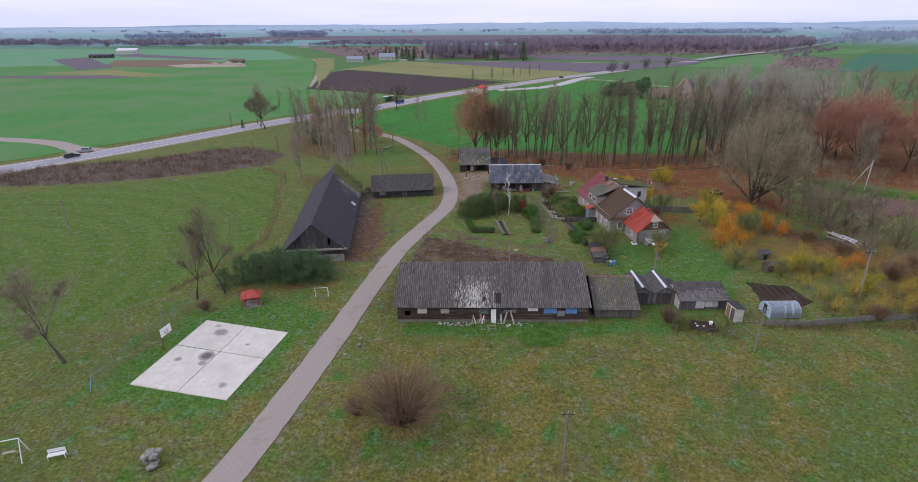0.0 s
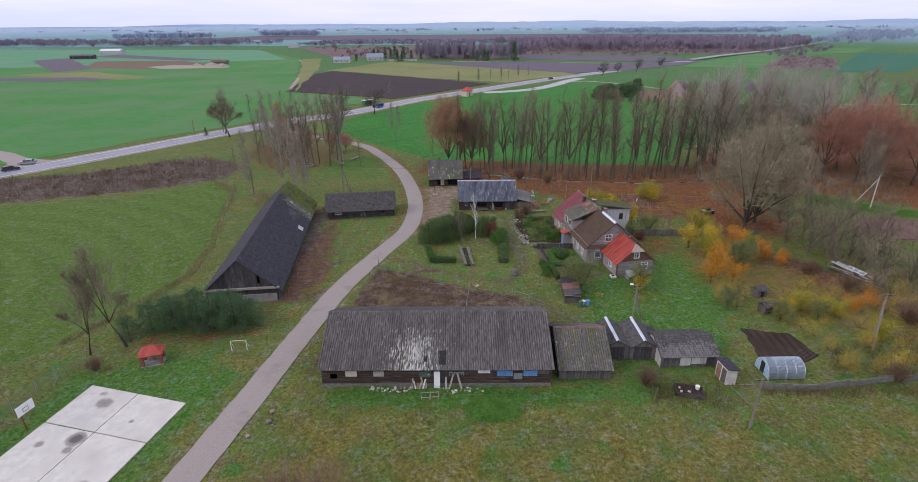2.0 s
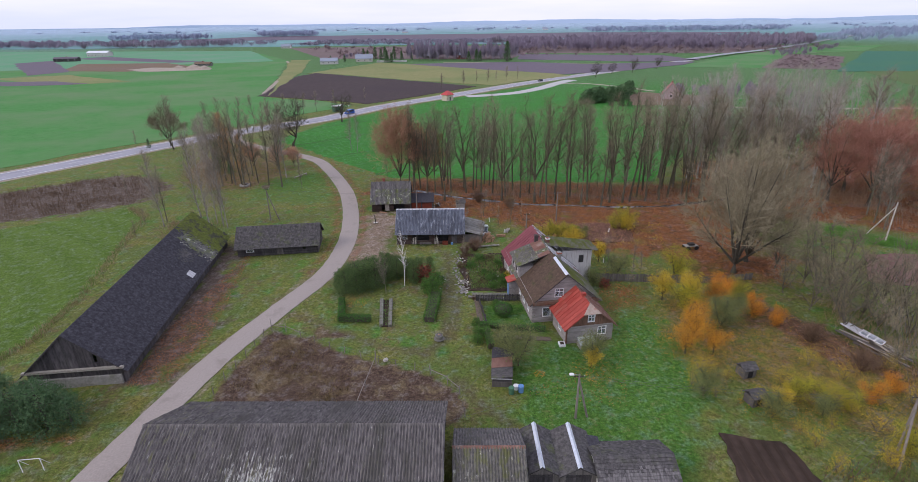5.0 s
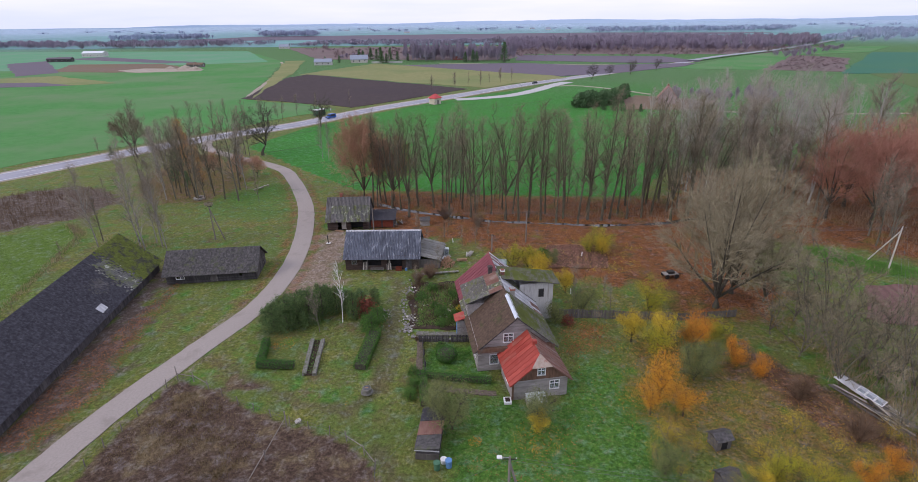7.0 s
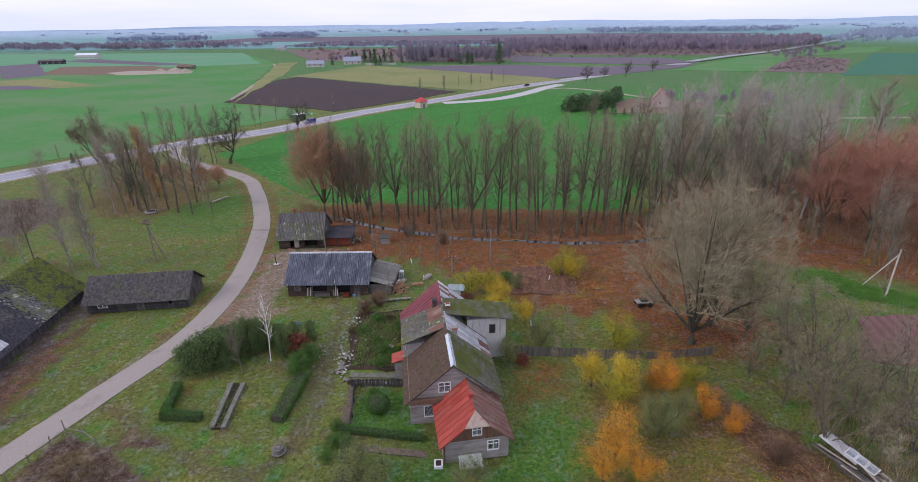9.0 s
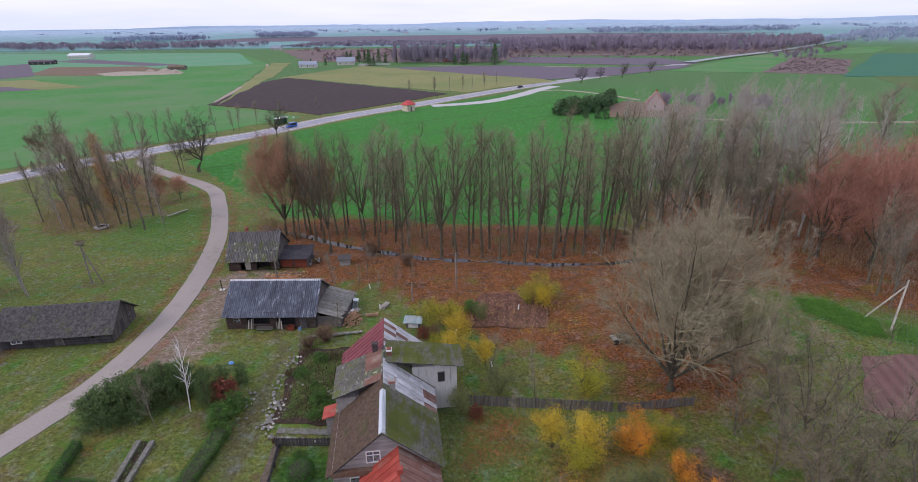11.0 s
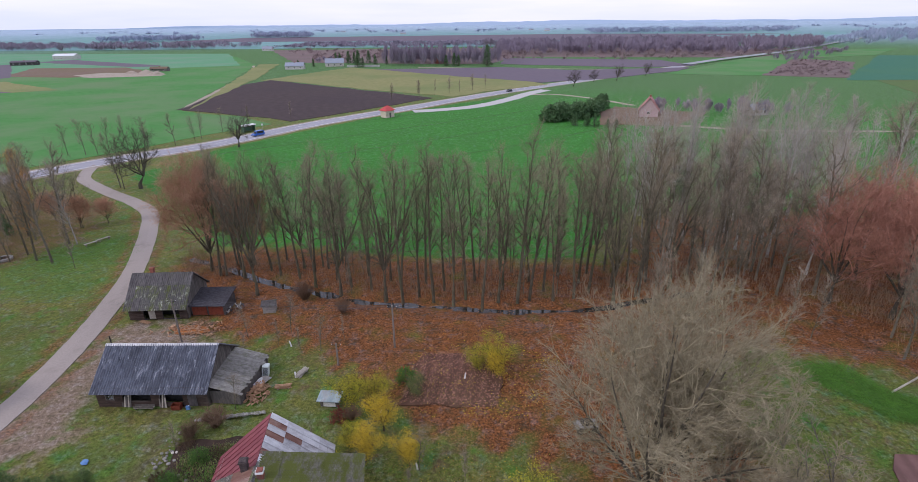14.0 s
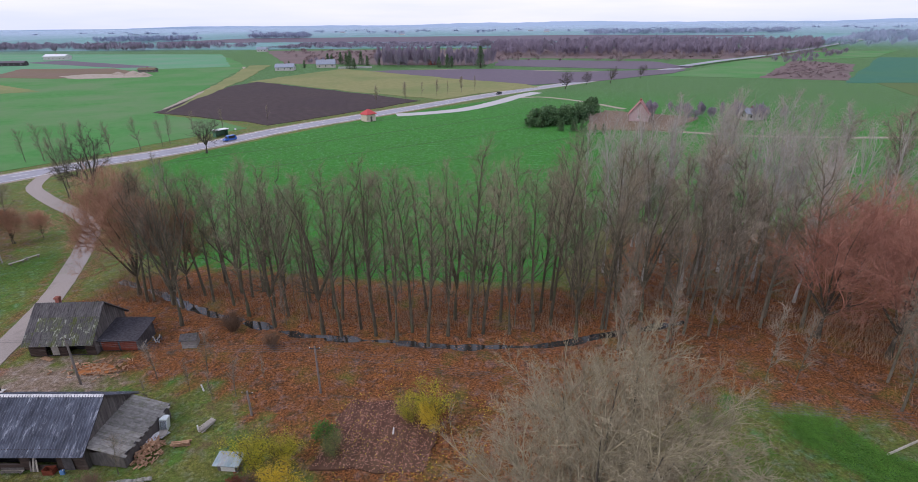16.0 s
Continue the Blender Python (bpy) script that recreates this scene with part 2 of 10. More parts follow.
steel = surface("grey_steel", (0.3, 0.31, 0.32), (0.42, 0.43, 0.44), 4, rough=0.5, metal=0.6, relief=0.05)
dark_iron = surface("dark_iron", (0.035, 0.033, 0.032), (0.07, 0.062, 0.056), 4, rough=0.7, metal=0.3)
wire_mat = surface("wire", (0.10, 0.10, 0.105), (0.16, 0.16, 0.165), 4, rough=0.5, metal=0.6, relief=0)
pole_wood = surface("pole_wood", (0.17, 0.145, 0.125), (0.29, 0.255, 0.225), 4, rough=0.9, stretch=(1, 1, 0.2), vary=0.15)
cut_wood = surface("split_firewood", (0.36, 0.2, 0.11), (0.58, 0.38, 0.24), 5, (0.22, 0.13, 0.08), 1.5, rough=0.9, island=0.35)
pale_wood = surface("bleached_wood", (0.36, 0.33, 0.28), (0.53, 0.49, 0.43), 4, rough=0.9, island=0.25, vary=0.2)
concrete_moss = surface("mossy_concrete", (0.12, 0.115, 0.10), (0.24, 0.23, 0.2), 4, (0.1, 0.115, 0.05), 1.2, rough=0.95)
stone_mat = surface("field_stone", (0.14, 0.133, 0.12), (0.33, 0.312, 0.285), 3, (0.14, 0.147, 0.09), 1.2, rough=0.9, vary=0.3, island=0.3)
white_brick = surface("silicate_brick", (0.5, 0.47, 0.42), (0.64, 0.6, 0.54), 4, (0.38, 0.34, 0.3), 0.8, rough=0.9, vary=0.12)
plaster_cream = surface("cream_plaster", (0.52, 0.46, 0.36), (0.62, 0.56, 0.46), 2, (0.4, 0.34, 0.26), 0.5, rough=0.9)
pink_plaster = surface("pink_plaster", (0.4, 0.29, 0.29), (0.5, 0.38, 0.38), 2, rough=0.9)
rubber = surface("rubber", (0.02, 0.02, 0.02), (0.04, 0.04, 0.04), 6, rough=0.85)
bark_dark = surface("dark_bark", (0.05, 0.043, 0.035), (0.115, 0.1, 0.078), 5, (0.07, 0.078, 0.042), 1.2, rough=0.95, vary=0.25, stretch=(1, 1, 0.3))
bark_grey = surface("grey_bark", (0.095, 0.083, 0.062), (0.2, 0.178, 0.133), 4, (0.1, 0.108, 0.055), 1.2, rough=0.95, vary=0.2, stretch=(1, 1, 0.3))
bark_pale = surface("pale_bark", (0.33, 0.315, 0.285), (0.52, 0.5, 0.46), 3, (0.12, 0.11, 0.09), 1.5, rough=0.9, vary=0.2, stretch=(1, 1, 0.5))
bark_birch = surface("birch_bark", (0.22, 0.2, 0.18), (0.40, 0.38, 0.345), 3, (0.08, 0.075, 0.07), 2.2, (0.58, 0.64), rough=0.8, vary=0.15)
twig_brown = surface("brown_twigs", (0.23, 0.185, 0.135), (0.37, 0.305, 0.23), 1.0, rough=0.95, relief=0, vary=0.2, island=0.25)
twig_grey = surface("grey_twigs", (0.19, 0.16, 0.102), (0.35, 0.3, 0.195), 1.0, rough=0.95, relief=0, vary=0.2, island=0.35)
twig_pale = surface("pale_twigs", (0.31, 0.265, 0.215), (0.47, 0.41, 0.34), 1.0, rough=0.95, relief=0, vary=0.2, island=0.25)
brush_tan = surface("tan_brush", (0.27, 0.18, 0.115), (0.42, 0.29, 0.19), 1.0, rough=0.95, relief=0, vary=0.15, island=0.35)
bark_alder = surface("olive_brown_bark", (0.066, 0.058, 0.04), (0.16, 0.14, 0.096), 4.0, (0.11, 0.118, 0.06), 1.2, rough=0.95, relief=0.3, vary=0.2, stretch=(1, 1, 0.3))
twig_alder = surface("olive_twigs", (0.2, 0.165, 0.112), (0.345, 0.29, 0.2), 1.0, rough=0.95, relief=0, vary=0.2, island=0.3)
twig_red = surface("reddish_twigs", (0.34, 0.155, 0.11), (0.5, 0.255, 0.185), 1.0, rough=0.95, relief=0, vary=0.2, island=0.4)
twig_rust = surface("rusty_twigs", (0.38, 0.205, 0.125), (0.54, 0.32, 0.205), 1.0, rough=0.95, relief=0, vary=0.15, island=0.3)
twig_bush = surface("bush_twigs", (0.15, 0.096, 0.062), (0.28, 0.185, 0.12), 1.0, rough=0.95, relief=0, vary=0.15, island=0.35)


def foliage(name, a, b, island=0.5):
    m, nt, p = start(name, 0.7, 0.0, 0.25)
    geo = nt.nodes.new("ShaderNodeNewGeometry")
    col = step_ramp(nt, geo.outputs["Random Per Island"], 0.0, 1.0, a, b)
    vec = coords(nt)
    col = mix_rgb(nt, 1.0, col, step_ramp(nt, noise_tex(nt, vec, 0.8), 0.3, 0.7, (1 - island,) * 3, (1.2,) * 3), "MULTIPLY")
    nt.links.new(col, p.inputs["Base Color"])
    p.inputs["Subsurface Weight"].default_value = 0.0
    return m


leaf_yellow = foliage("yellow_leaves", (0.48, 0.31, 0.02), (0.72, 0.55, 0.05), 0.3)
leaf_lime = foliage("lime_leaves", (0.2, 0.22, 0.022), (0.58, 0.5, 0.036), 0.3)
leaf_gold = foliage("golden_leaves", (0.56, 0.22, 0.02), (0.72, 0.38, 0.035), 0.35)
leaf_orange = foliage("orange_leaves", (0.62, 0.2, 0.02), (0.8, 0.38, 0.035))
leaf_larch = foliage("larch_needles", (0.5, 0.22, 0.05), (0.66, 0.34, 0.09))
leaf_rust = foliage("fallen_leaves", (0.2, 0.06, 0.02), (0.52, 0.21, 0.07))
leaf_olive = foliage("olive_leaves", (0.13, 0.16, 0.055), (0.27, 0.29, 0.1))
leaf_green = foliage("green_leaves", (0.052, 0.14, 0.022), (0.125, 0.25, 0.045))
leaf_dark = foliage("dark_needles", (0.048, 0.11, 0.045), (0.125, 0.21, 0.088), 0.3)
leaf_juniper = foliage("juniper_needles", (0.06, 0.12, 0.038), (0.165, 0.235, 0.075), 0.45)
leaf_box = foliage("box_hedge_leaves", (0.038, 0.115, 0.018), (0.09, 0.22, 0.036), 0.3)
leaf_red = foliage("red_shrub_leaves", (0.16, 0.04, 0.03), (0.3, 0.09, 0.05))
weed_light = foliage("fresh_weeds", (0.065, 0.19, 0.024), (0.15, 0.32, 0.045), 0.3)
reed_mat = foliage("dry_grass_blades", (0.2, 0.145, 0.07), (0.36, 0.27, 0.14))
weed_mat = foliage("green_weeds", (0.08, 0.2, 0.03), (0.19, 0.34, 0.055), 0.2)
weed_brown = foliage("brown_weeds", (0.12, 0.075, 0.045), (0.22, 0.15, 0.09))


def glass_mat(name, tint, rough=0.08):
    m, nt, p = start(name, rough, 0.0, 0.5)
    p.inputs["Base Color"].default_value = (*tint, 1)
    p.inputs["Transmission Weight"].default_value = 0.85
    return m


window_glass = glass_mat("window_glass", (0.75, 0.8, 0.85))
poly_sheet = glass_mat("polycarbonate_sheet", (0.72, 0.84, 0.95), 0.35)
# near-black colour painted in for unlit interiors: recesses, openings, panes, roof holes
interior_shade = surface("painted_interior_shade", (0.02, 0.02, 0.022), (0.035, 0.033, 0.033), 2, rough=0.9, relief=0)

water_mat, nt, p = start("stream_water", 0.06, 0.0, 0.5)
p.inputs["Base Color"].default_value = (0.03, 0.03, 0.026, 1)
bump(nt, p, noise_tex(nt, coords(nt), 3.0), 0.05, 0.02)


def field_mat(name, a, b, c, rows=0.0, angle=0.0, band=(0.45, 0.7), rough=0.95):
    """A field: broad patches, fine tilth and, where rows is given, drill or plough lines that many metres apart."""
    m, nt, p = start(name, rough, 0.0, 0.15)
    vec = coords(nt, (1, 1, 1), False)
    col = step_ramp(nt, noise_tex(nt, vec, 0.25, 10.0, 0.72), 0.3, 0.7, a, b)
    col = mix_rgb(nt, step_ramp(nt, noise_tex(nt, vec, 0.018, 8.0, 0.6), *band), col, c)
    if rows:
        mp = nt.nodes.new("ShaderNodeMapping")
        mp.inputs["Rotation"].default_value = (0, 0, radians(angle))
        nt.links.new(vec, mp.inputs["Vector"])
        wave = nt.nodes.new("ShaderNodeTexWave")
        wave.inputs["Scale"].default_value, wave.inputs["Distortion"].default_value = 0.314 / rows, 1.5
        wave.inputs["Detail"].default_value, wave.inputs["Detail Scale"].default_value = 3.0, 0.6
        nt.links.new(mp.outputs["Vector"], wave.inputs["Vector"])
        col = mix_rgb(nt, step_ramp(nt, wave.outputs["Fac"], 0.2, 0.9, (0.0,) * 3, (0.35,) * 3), col, tuple(v * 0.62 for v in a))
    nt.links.new(col, p.inputs["Base Color"])
    bump(nt, p, noise_tex(nt, vec, 1.6, 8.0, 0.7), 0.5, 0.08)
    return m


# blue raised a little here for painted distance haze
wheat_far = field_mat("winter_wheat_far", (0.05, 0.195, 0.042), (0.085, 0.245, 0.066), (0.125, 0.215, 0.09), band=(0.42, 0.62))
teal_field = field_mat("rape_field", (0.035, 0.135, 0.085), (0.055, 0.17, 0.11), (0.055, 0.16, 0.085))
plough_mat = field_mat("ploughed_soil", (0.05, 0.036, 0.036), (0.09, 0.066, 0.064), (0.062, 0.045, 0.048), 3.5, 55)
# these three carry haze in their colours: lighter and bluer than near fields
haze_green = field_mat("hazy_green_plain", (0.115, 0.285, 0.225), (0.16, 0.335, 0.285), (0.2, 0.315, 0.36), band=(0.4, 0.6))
wheat_back = field_mat("winter_wheat_hazed", (0.095, 0.265, 0.13), (0.13, 0.305, 0.165), (0.16, 0.27, 0.185))
plough_far = field_mat("ploughed_soil_hazed", (0.125, 0.1, 0.125), (0.165, 0.136, 0.165), (0.14, 0.116, 0.145))
stubble_mat = field_mat("stubble", (0.18, 0.19, 0.07), (0.27, 0.26, 0.115), (0.16, 0.2, 0.07))
fallow_mat = field_mat("fallow_brown", (0.15, 0.10, 0.075), (0.22, 0.155, 0.115), (0.17, 0.13, 0.07))
reddish_scrub = field_mat("reddish_scrub_ground", (0.15, 0.105, 0.10), (0.21, 0.15, 0.145), (0.135, 0.115, 0.10))
meadow_far = field_mat("meadow_far", (0.07, 0.13, 0.035), (0.12, 0.17, 0.055), (0.1, 0.13, 0.05))
bed_soil = field_mat("garden_soil", (0.035, 0.024, 0.018), (0.085, 0.058, 0.045), (0.05, 0.036, 0.028), 1.1, 8)

# ---- building helpers ----
def to_mesh(name, bm, material):
    me = bpy.data.meshes.new(name)
    bm.to_mesh(me)
    bm.free()
    for m in material if isinstance(material, (list, tuple)) else (material,):
        me.materials.append(m)
    return me


def part(name, bm, material, parent, label="", m=None):
    """Links a bmesh (or a ready mesh) as one mesh object under a thing or a part."""
    me = bm if isinstance(bm, bpy.types.Mesh) else to_mesh(name, bm, material)
    ob = new(name, me)
    ob.parent = parent
    if m is not None:
        ob.matrix_basis = m
    return tagged(ob, label)


def thing(name, label, category, m=None, group="", kind=""):
    ob = new(name)
    ob.empty_display_size = 0.3
    if m is not None:
        ob.matrix_basis = m
    return tagged(ob, label, category, group, kind)


def solid(name, bm, material, label, category="", group="", kind="", m=None):
    ob = new(name, bm if isinstance(bm, bpy.types.Mesh) else to_mesh(name, bm, material))
    if m is not None:
        ob.matrix_basis = m
    return tagged(ob, label, category, group, kind)


def box(bm, x0, y0, z0, x1, y1, z1, m=None, bevel=0.0):
    pts = [Vector(p) for p in ((x0, y0, z0), (x1, y0, z0), (x1, y1, z0), (x0, y1, z0), (x0, y0, z1), (x1, y0, z1), (x1, y1, z1), (x0, y1, z1))]
    v = [bm.verts.new(m @ p if m is not None else p) for p in pts]
    fs = [bm.faces.new([v[i] for i in q]) for q in ((3, 2, 1, 0), (4, 5, 6, 7), (0, 1, 5, 4), (1, 2, 6, 5), (2, 3, 7, 6), (3, 0, 4, 7))]
    if bevel:
        edges = list({e for f in fs for e in f.edges})
        bmesh.ops.bevel(bm, geom=edges, offset=bevel, segments=1, affect="EDGES")
    return bm


def boxed(x0, y0, z0, x1, y1, z1, m=None, bevel=0.0):
    return box(bmesh.new(), x0, y0, z0, x1, y1, z1, m, bevel)


def tube(bm, a, b, r0, r1, n=6, caps=True):
    a, b = Vector(a), Vector(b)
    w = (b - a).normalized()
    u = w.orthogonal().normalized()
    v = w.cross(u)
    rings = []
    for p, r in ((a, r0), (b, r1)):
        rings.append([bm.verts.new(p + r * (math.cos(k * math.tau / n) * u + math.sin(k * math.tau / n) * v)) for k in range(n)])
    for k in range(n):
        bm.faces.new((rings[0][k], rings[0][(k + 1) % n], rings[1][(k + 1) % n], rings[1][k]))
    if caps:
        bm.faces.new(rings[0][::-1])
        bm.faces.new(rings[1])
    return bm


def tubed(a, b, r0, r1, n=6):
    return tube(bmesh.new(), a, b, r0, r1, n)


def prism(bm, pts, offset):
    """A flat outline pushed along offset into a solid."""
    off = Vector(offset)
    a = [bm.verts.new(Vector(p)) for p in pts]
    b = [bm.verts.new(Vector(p) + off) for p in pts]
    n = len(pts)
    bm.faces.new(a[::-1])
    bm.faces.new(b)
    for k in range(n):
        bm.faces.new((a[k], a[(k + 1) % n], b[(k + 1) % n], b[k]))
    return bm


def rough_stone(r, rng, squash=0.7):
    bm = bmesh.new()
    bmesh.ops.create_icosphere(bm, subdivisions=1, radius=r)
    for v in bm.verts:
        v.co *= rng.uniform(0.75, 1.2)
        v.co.z *= squash
    return bm


def smooth_line(pts, step):
    """A Catmull-Rom line through the points, about one point each step metres."""
    p = [np.array(q, float) for q in pts]
    p = [2 * p[0] - p[1]] + p + [2 * p[-1] - p[-2]]
    out = []
    for a, b, c, d in zip(p, p[1:], p[2:], p[3:]):
        n = max(1, int(np.linalg.norm(c - b) / step))
        for k in range(n):
            t = k / n
            out.append(0.5 * (2 * b + (c - a) * t + (2 * a - 5 * b + 4 * c - d) * t * t + (3 * b - a - 3 * c + d) * t ** 3))
    out.append(p[-2])
    return np.array(out)


def poly_sd(x, y, poly):
    """Distance into an outline: positive inside."""
    d = np.full(x.shape, 1e9)
    inside = np.zeros(x.shape, bool)
    for (ax, ay), (bx, by) in zip(poly, poly[1:] + poly[:1]):
        ex, ey = bx - ax, by - ay
        t = np.clip(((x - ax) * ex + (y - ay) * ey) / (ex * ex + ey * ey), 0, 1)
        d = np.minimum(d, np.hypot(x - ax - t * ex, y - ay - t * ey))
        cross = ((ay > y) != (by > y)) & (x < (bx - ax) * (y - ay) / (by - ay + 1e-12) + ax)
        inside ^= cross
    return np.where(inside, d, -d)


def line_dist(x, y, pts):
    d = np.full(x.shape, 1e9)
    for (ax, ay), (bx, by) in zip(pts, pts[1:]):
        ex, ey = bx - ax, by - ay
        t = np.clip(((x - ax) * ex + (y - ay) * ey) / (ex * ex + ey * ey), 0, 1)
        d = np.minimum(d, np.hypot(x - ax - t * ex, y - ay - t * ey))
    return d


# ---- plan of the ground ----
STREAM = [(-6, 166), (3, 162), (9, 158.5), (15, 155.5), (21.5, 153.3), (30, 150.2), (40, 149), (52, 147.8), (64, 148.5), (76, 152), (86, 155), (94, 153), (98.5, 148.5), (99.5, 143.5),
          (100.5, 139), (103, 134), (112, 130), (130, 127), (170, 124)]
LOCAL_ROAD = [(-32, 8), (-27, 22), (-22.3, 36), (-20.3, 45.5), (-17.8, 60), (-16, 72), (-13.2, 88), (-8.8, 102.5), (-5.7, 112), (-4.9, 122), (-5.8, 133), (-8.5, 146), (-12.4, 159), (-18, 172),
              (-22.5, 181), (-28, 190.4), (-36.6, 198.2), (-46.6, 205), (-56, 212), (-64, 219), (-69, 228), (-73, 237)]
MAIN_ROAD = [(-330, 10), (-200, 84), (-136, 145), (-110, 180), (-86.5, 218), (-68, 243), (-48, 264), (-24, 303), (9, 344), (64, 412), (130, 482), (196, 551), (300, 668), (440, 806), (700, 1105), (1250, 1745), (2600, 3300)]
BRANCH = [(-300, 214), (-200, 192), (-165, 186), (-146, 180), (-130, 170), (-116, 168)]
CROP_LEFT = [(-230, 60), (-190, 100), (-140, 112), (-103, 127), (-85, 131.5), (-72, 138), (-60, 147), (-53, 141), (-48.5, 126), (-41.5, 103), (-40, 92), (-43, 82), (-47, 72), (-54, 62), (-64, 53), (-100, 36), (-160, 10), (-230, -20)]
BRUSH_STRIP = [(-175, 118), (-135, 125), (-103, 131), (-85, 136), (-70, 144), (-60, 151), (-60, 165), (-70, 173), (-80, 175), (-92, 166), (-104, 156), (-122, 150), (-150, 130)]
LITTER = [(0, 152), (10, 140), (24, 138), (37, 126), (45, 121), (56, 118), (57, 110), (68, 108), (75, 118), (72, 132), (84, 138), (97, 134), (112, 124), (150, 118), (160, 150), (150, 185), (110, 190), (84, 188), (72, 164),
          (50, 166), (30, 167), (8, 172), (-6, 166), (-8, 156)]
ORCHARD = [(43, 99), (47, 106), (60, 109), (66, 99), (74, 88), (80, 76), (66, 70), (58, 76), (53, 82), (46, 84)]
RED_SOIL = [(57, 100), (62, 104), (67, 97), (72, 86), (68, 82), (62, 90)]
PINE_LITTER = [(-37, 71.2), (-34, 73), (-28, 73.4), (-22, 74.2), (-21.5, 75.5), (-26, 75), (-36, 74)]
PADDOCK = [(-8.6, 95.2), (-10.6, 82), (-10.8, 77), (17.2, 77), (18, 80), (17.4, 82.3), (14, 85.6), (7.3, 88), (0.6, 91), (-4, 94)]
YARD = [(-4.2, 128), (-4.5, 141), (-2, 143.6), (9, 143.4), (12, 140), (8, 136), (3.5, 133), (3, 125), (6, 119.5), (2, 117), (-2, 113), (-4.5, 118)]
BARN_STRIP = [(-22.5, 83), (-18.2, 83), (-19.6, 95), (-22.0, 110), (-25.0, 124.5), (-28, 125)]
BARN_SIDE = [(-22.2, 122), (-21, 119), (-16, 92), (-17, 84), (-21.5, 83), (-23, 96)]
DRY = [(-16, 30), (-14, 62), (-2, 60), (20, 60), (58, 62), (80, 62), (80, 20), (-10, 15)]
LUSH = [(24, 78), (24, 92), (36, 92), (40, 100), (46, 100), (46, 84), (42, 76), (38, 66), (26, 68)]
LUSH2 = [(-43, 48), (-40, 66), (-28, 70), (-21, 66), (-22, 56), (-28, 44)]
LUSH3 = [(-36, 160), (-24, 158), (-16, 168), (-24, 178), (-36, 170)]
BARN_FRONT = [(-9, 60.6), (2, 60.0), (14, 60.2), (25, 61.5), (30, 63), (26, 65), (16, 63.6), (-9, 63.6)]
NETTLE_PATCH = [(6.4, 58.4), (9, 57.9), (12.4, 58.6), (12.8, 61), (9.6, 61.4), (6.6, 61)]
GREEN_HOLLOW = [(40.5, 51.6), (31.6, 38.5), (26, 28), (60, 26), (60, 52), (52, 53)]
NETTLES = [(86.6, 134.8), (92.8, 134.3), (94.8, 129.5), (98.7, 127.4), (106, 123), (104, 119.5), (95.5, 123.8), (91.9, 125.2), (89.2, 128.3), (87, 132)]
WHEAT = [(-52, 222), (-38, 208), (-24, 192), (-4, 172), (14, 168), (40, 166), (66, 166), (80, 190), (92, 196), (130, 190), (200, 190), (260, 300), (330, 440), (250, 560), (196, 538), (132, 468), (98, 430), (80, 404), (40, 366), (4, 326), (-20, 292), (-42, 256)]
FLOWER_LAWN = [(20.8, 96.6), (28.4, 96), (28.4, 103), (20.8, 103)]
ROADSIDE_GREEN = [(-30, 150), (-14, 148), (-16, 164), (-26, 176), (-36, 168), (-40, 156)]
PUDDLE = [(-2.5, 96.8), (-1.5, 96.5), (-0.7, 95.0), (1.8, 94.6), (2.2, 93.5), (-0.5, 93.1), (-2.4, 94.6)]
ROADSIDE = [(-64, 176), (-52, 160), (-40, 161), (-33, 168), (-32, 182), (-44, 198), (-58, 208), (-70, 196)]

TRACKS = ([(-8, 100), (-3, 97.5), (0, 95.2), (3.5, 93.2), (9, 91), (13.5, 90.2)], [(13, 89.5), (16, 94), (17, 101), (15.4, 110), (14.6, 120), (12, 124)], [(14.6, 93), (15.8, 100), (14.6, 112)], [(17, 85), (20, 80), (23.5, 77)], [(-12, 66), (-11.5, 72), (-12, 78)])
axis_x = np.concatenate([-np.cumsum(0.9 * 1.11 ** np.arange(60))[::-1] * 1.0 - 150, np.arange(-150, -70, 1.8), np.arange(-70, 118, 1.0), np.arange(118, 190, 1.8), 190 + np.cumsum(1.8 * 1.11 ** np.arange(53))])
axis_y = np.concatenate([-np.cumsum(2.0 * 1.13 ** np.arange(45))[::-1] + 10, np.arange(10, 30, 1.6), np.arange(30, 190, 1.0), np.arange(190, 440, 2.6), 440 + np.cumsum(2.2 * 1.11 ** np.arange(50))])
axis_x = axis_x[np.abs(axis_x) < 4700]
axis_y = axis_y[(axis_y > -3000) & (axis_y < 4700)]
gx, gy = np.meshgrid(axis_x, axis_y)
fx, fy = gx.ravel(), gy.ravel()
rng = np.random.default_rng(4)


def wobble(x, y, size, seed):
    """Smooth value noise about -1..1, of the given grain in metres."""
    r = np.random.default_rng(seed)
    out = np.zeros_like(x)
    for k in range(5):
        a, ph = r.uniform(0, math.tau), r.uniform(0, math.tau)
        f = math.tau / size * r.uniform(0.6, 1.7)
        out += np.sin(f * (x * math.cos(a) + y * math.sin(a)) + ph + 1.3 * np.sin(f * 0.7 * (y * math.cos(a) - x * math.sin(a)) + 2 * ph))
    return out / 3.2


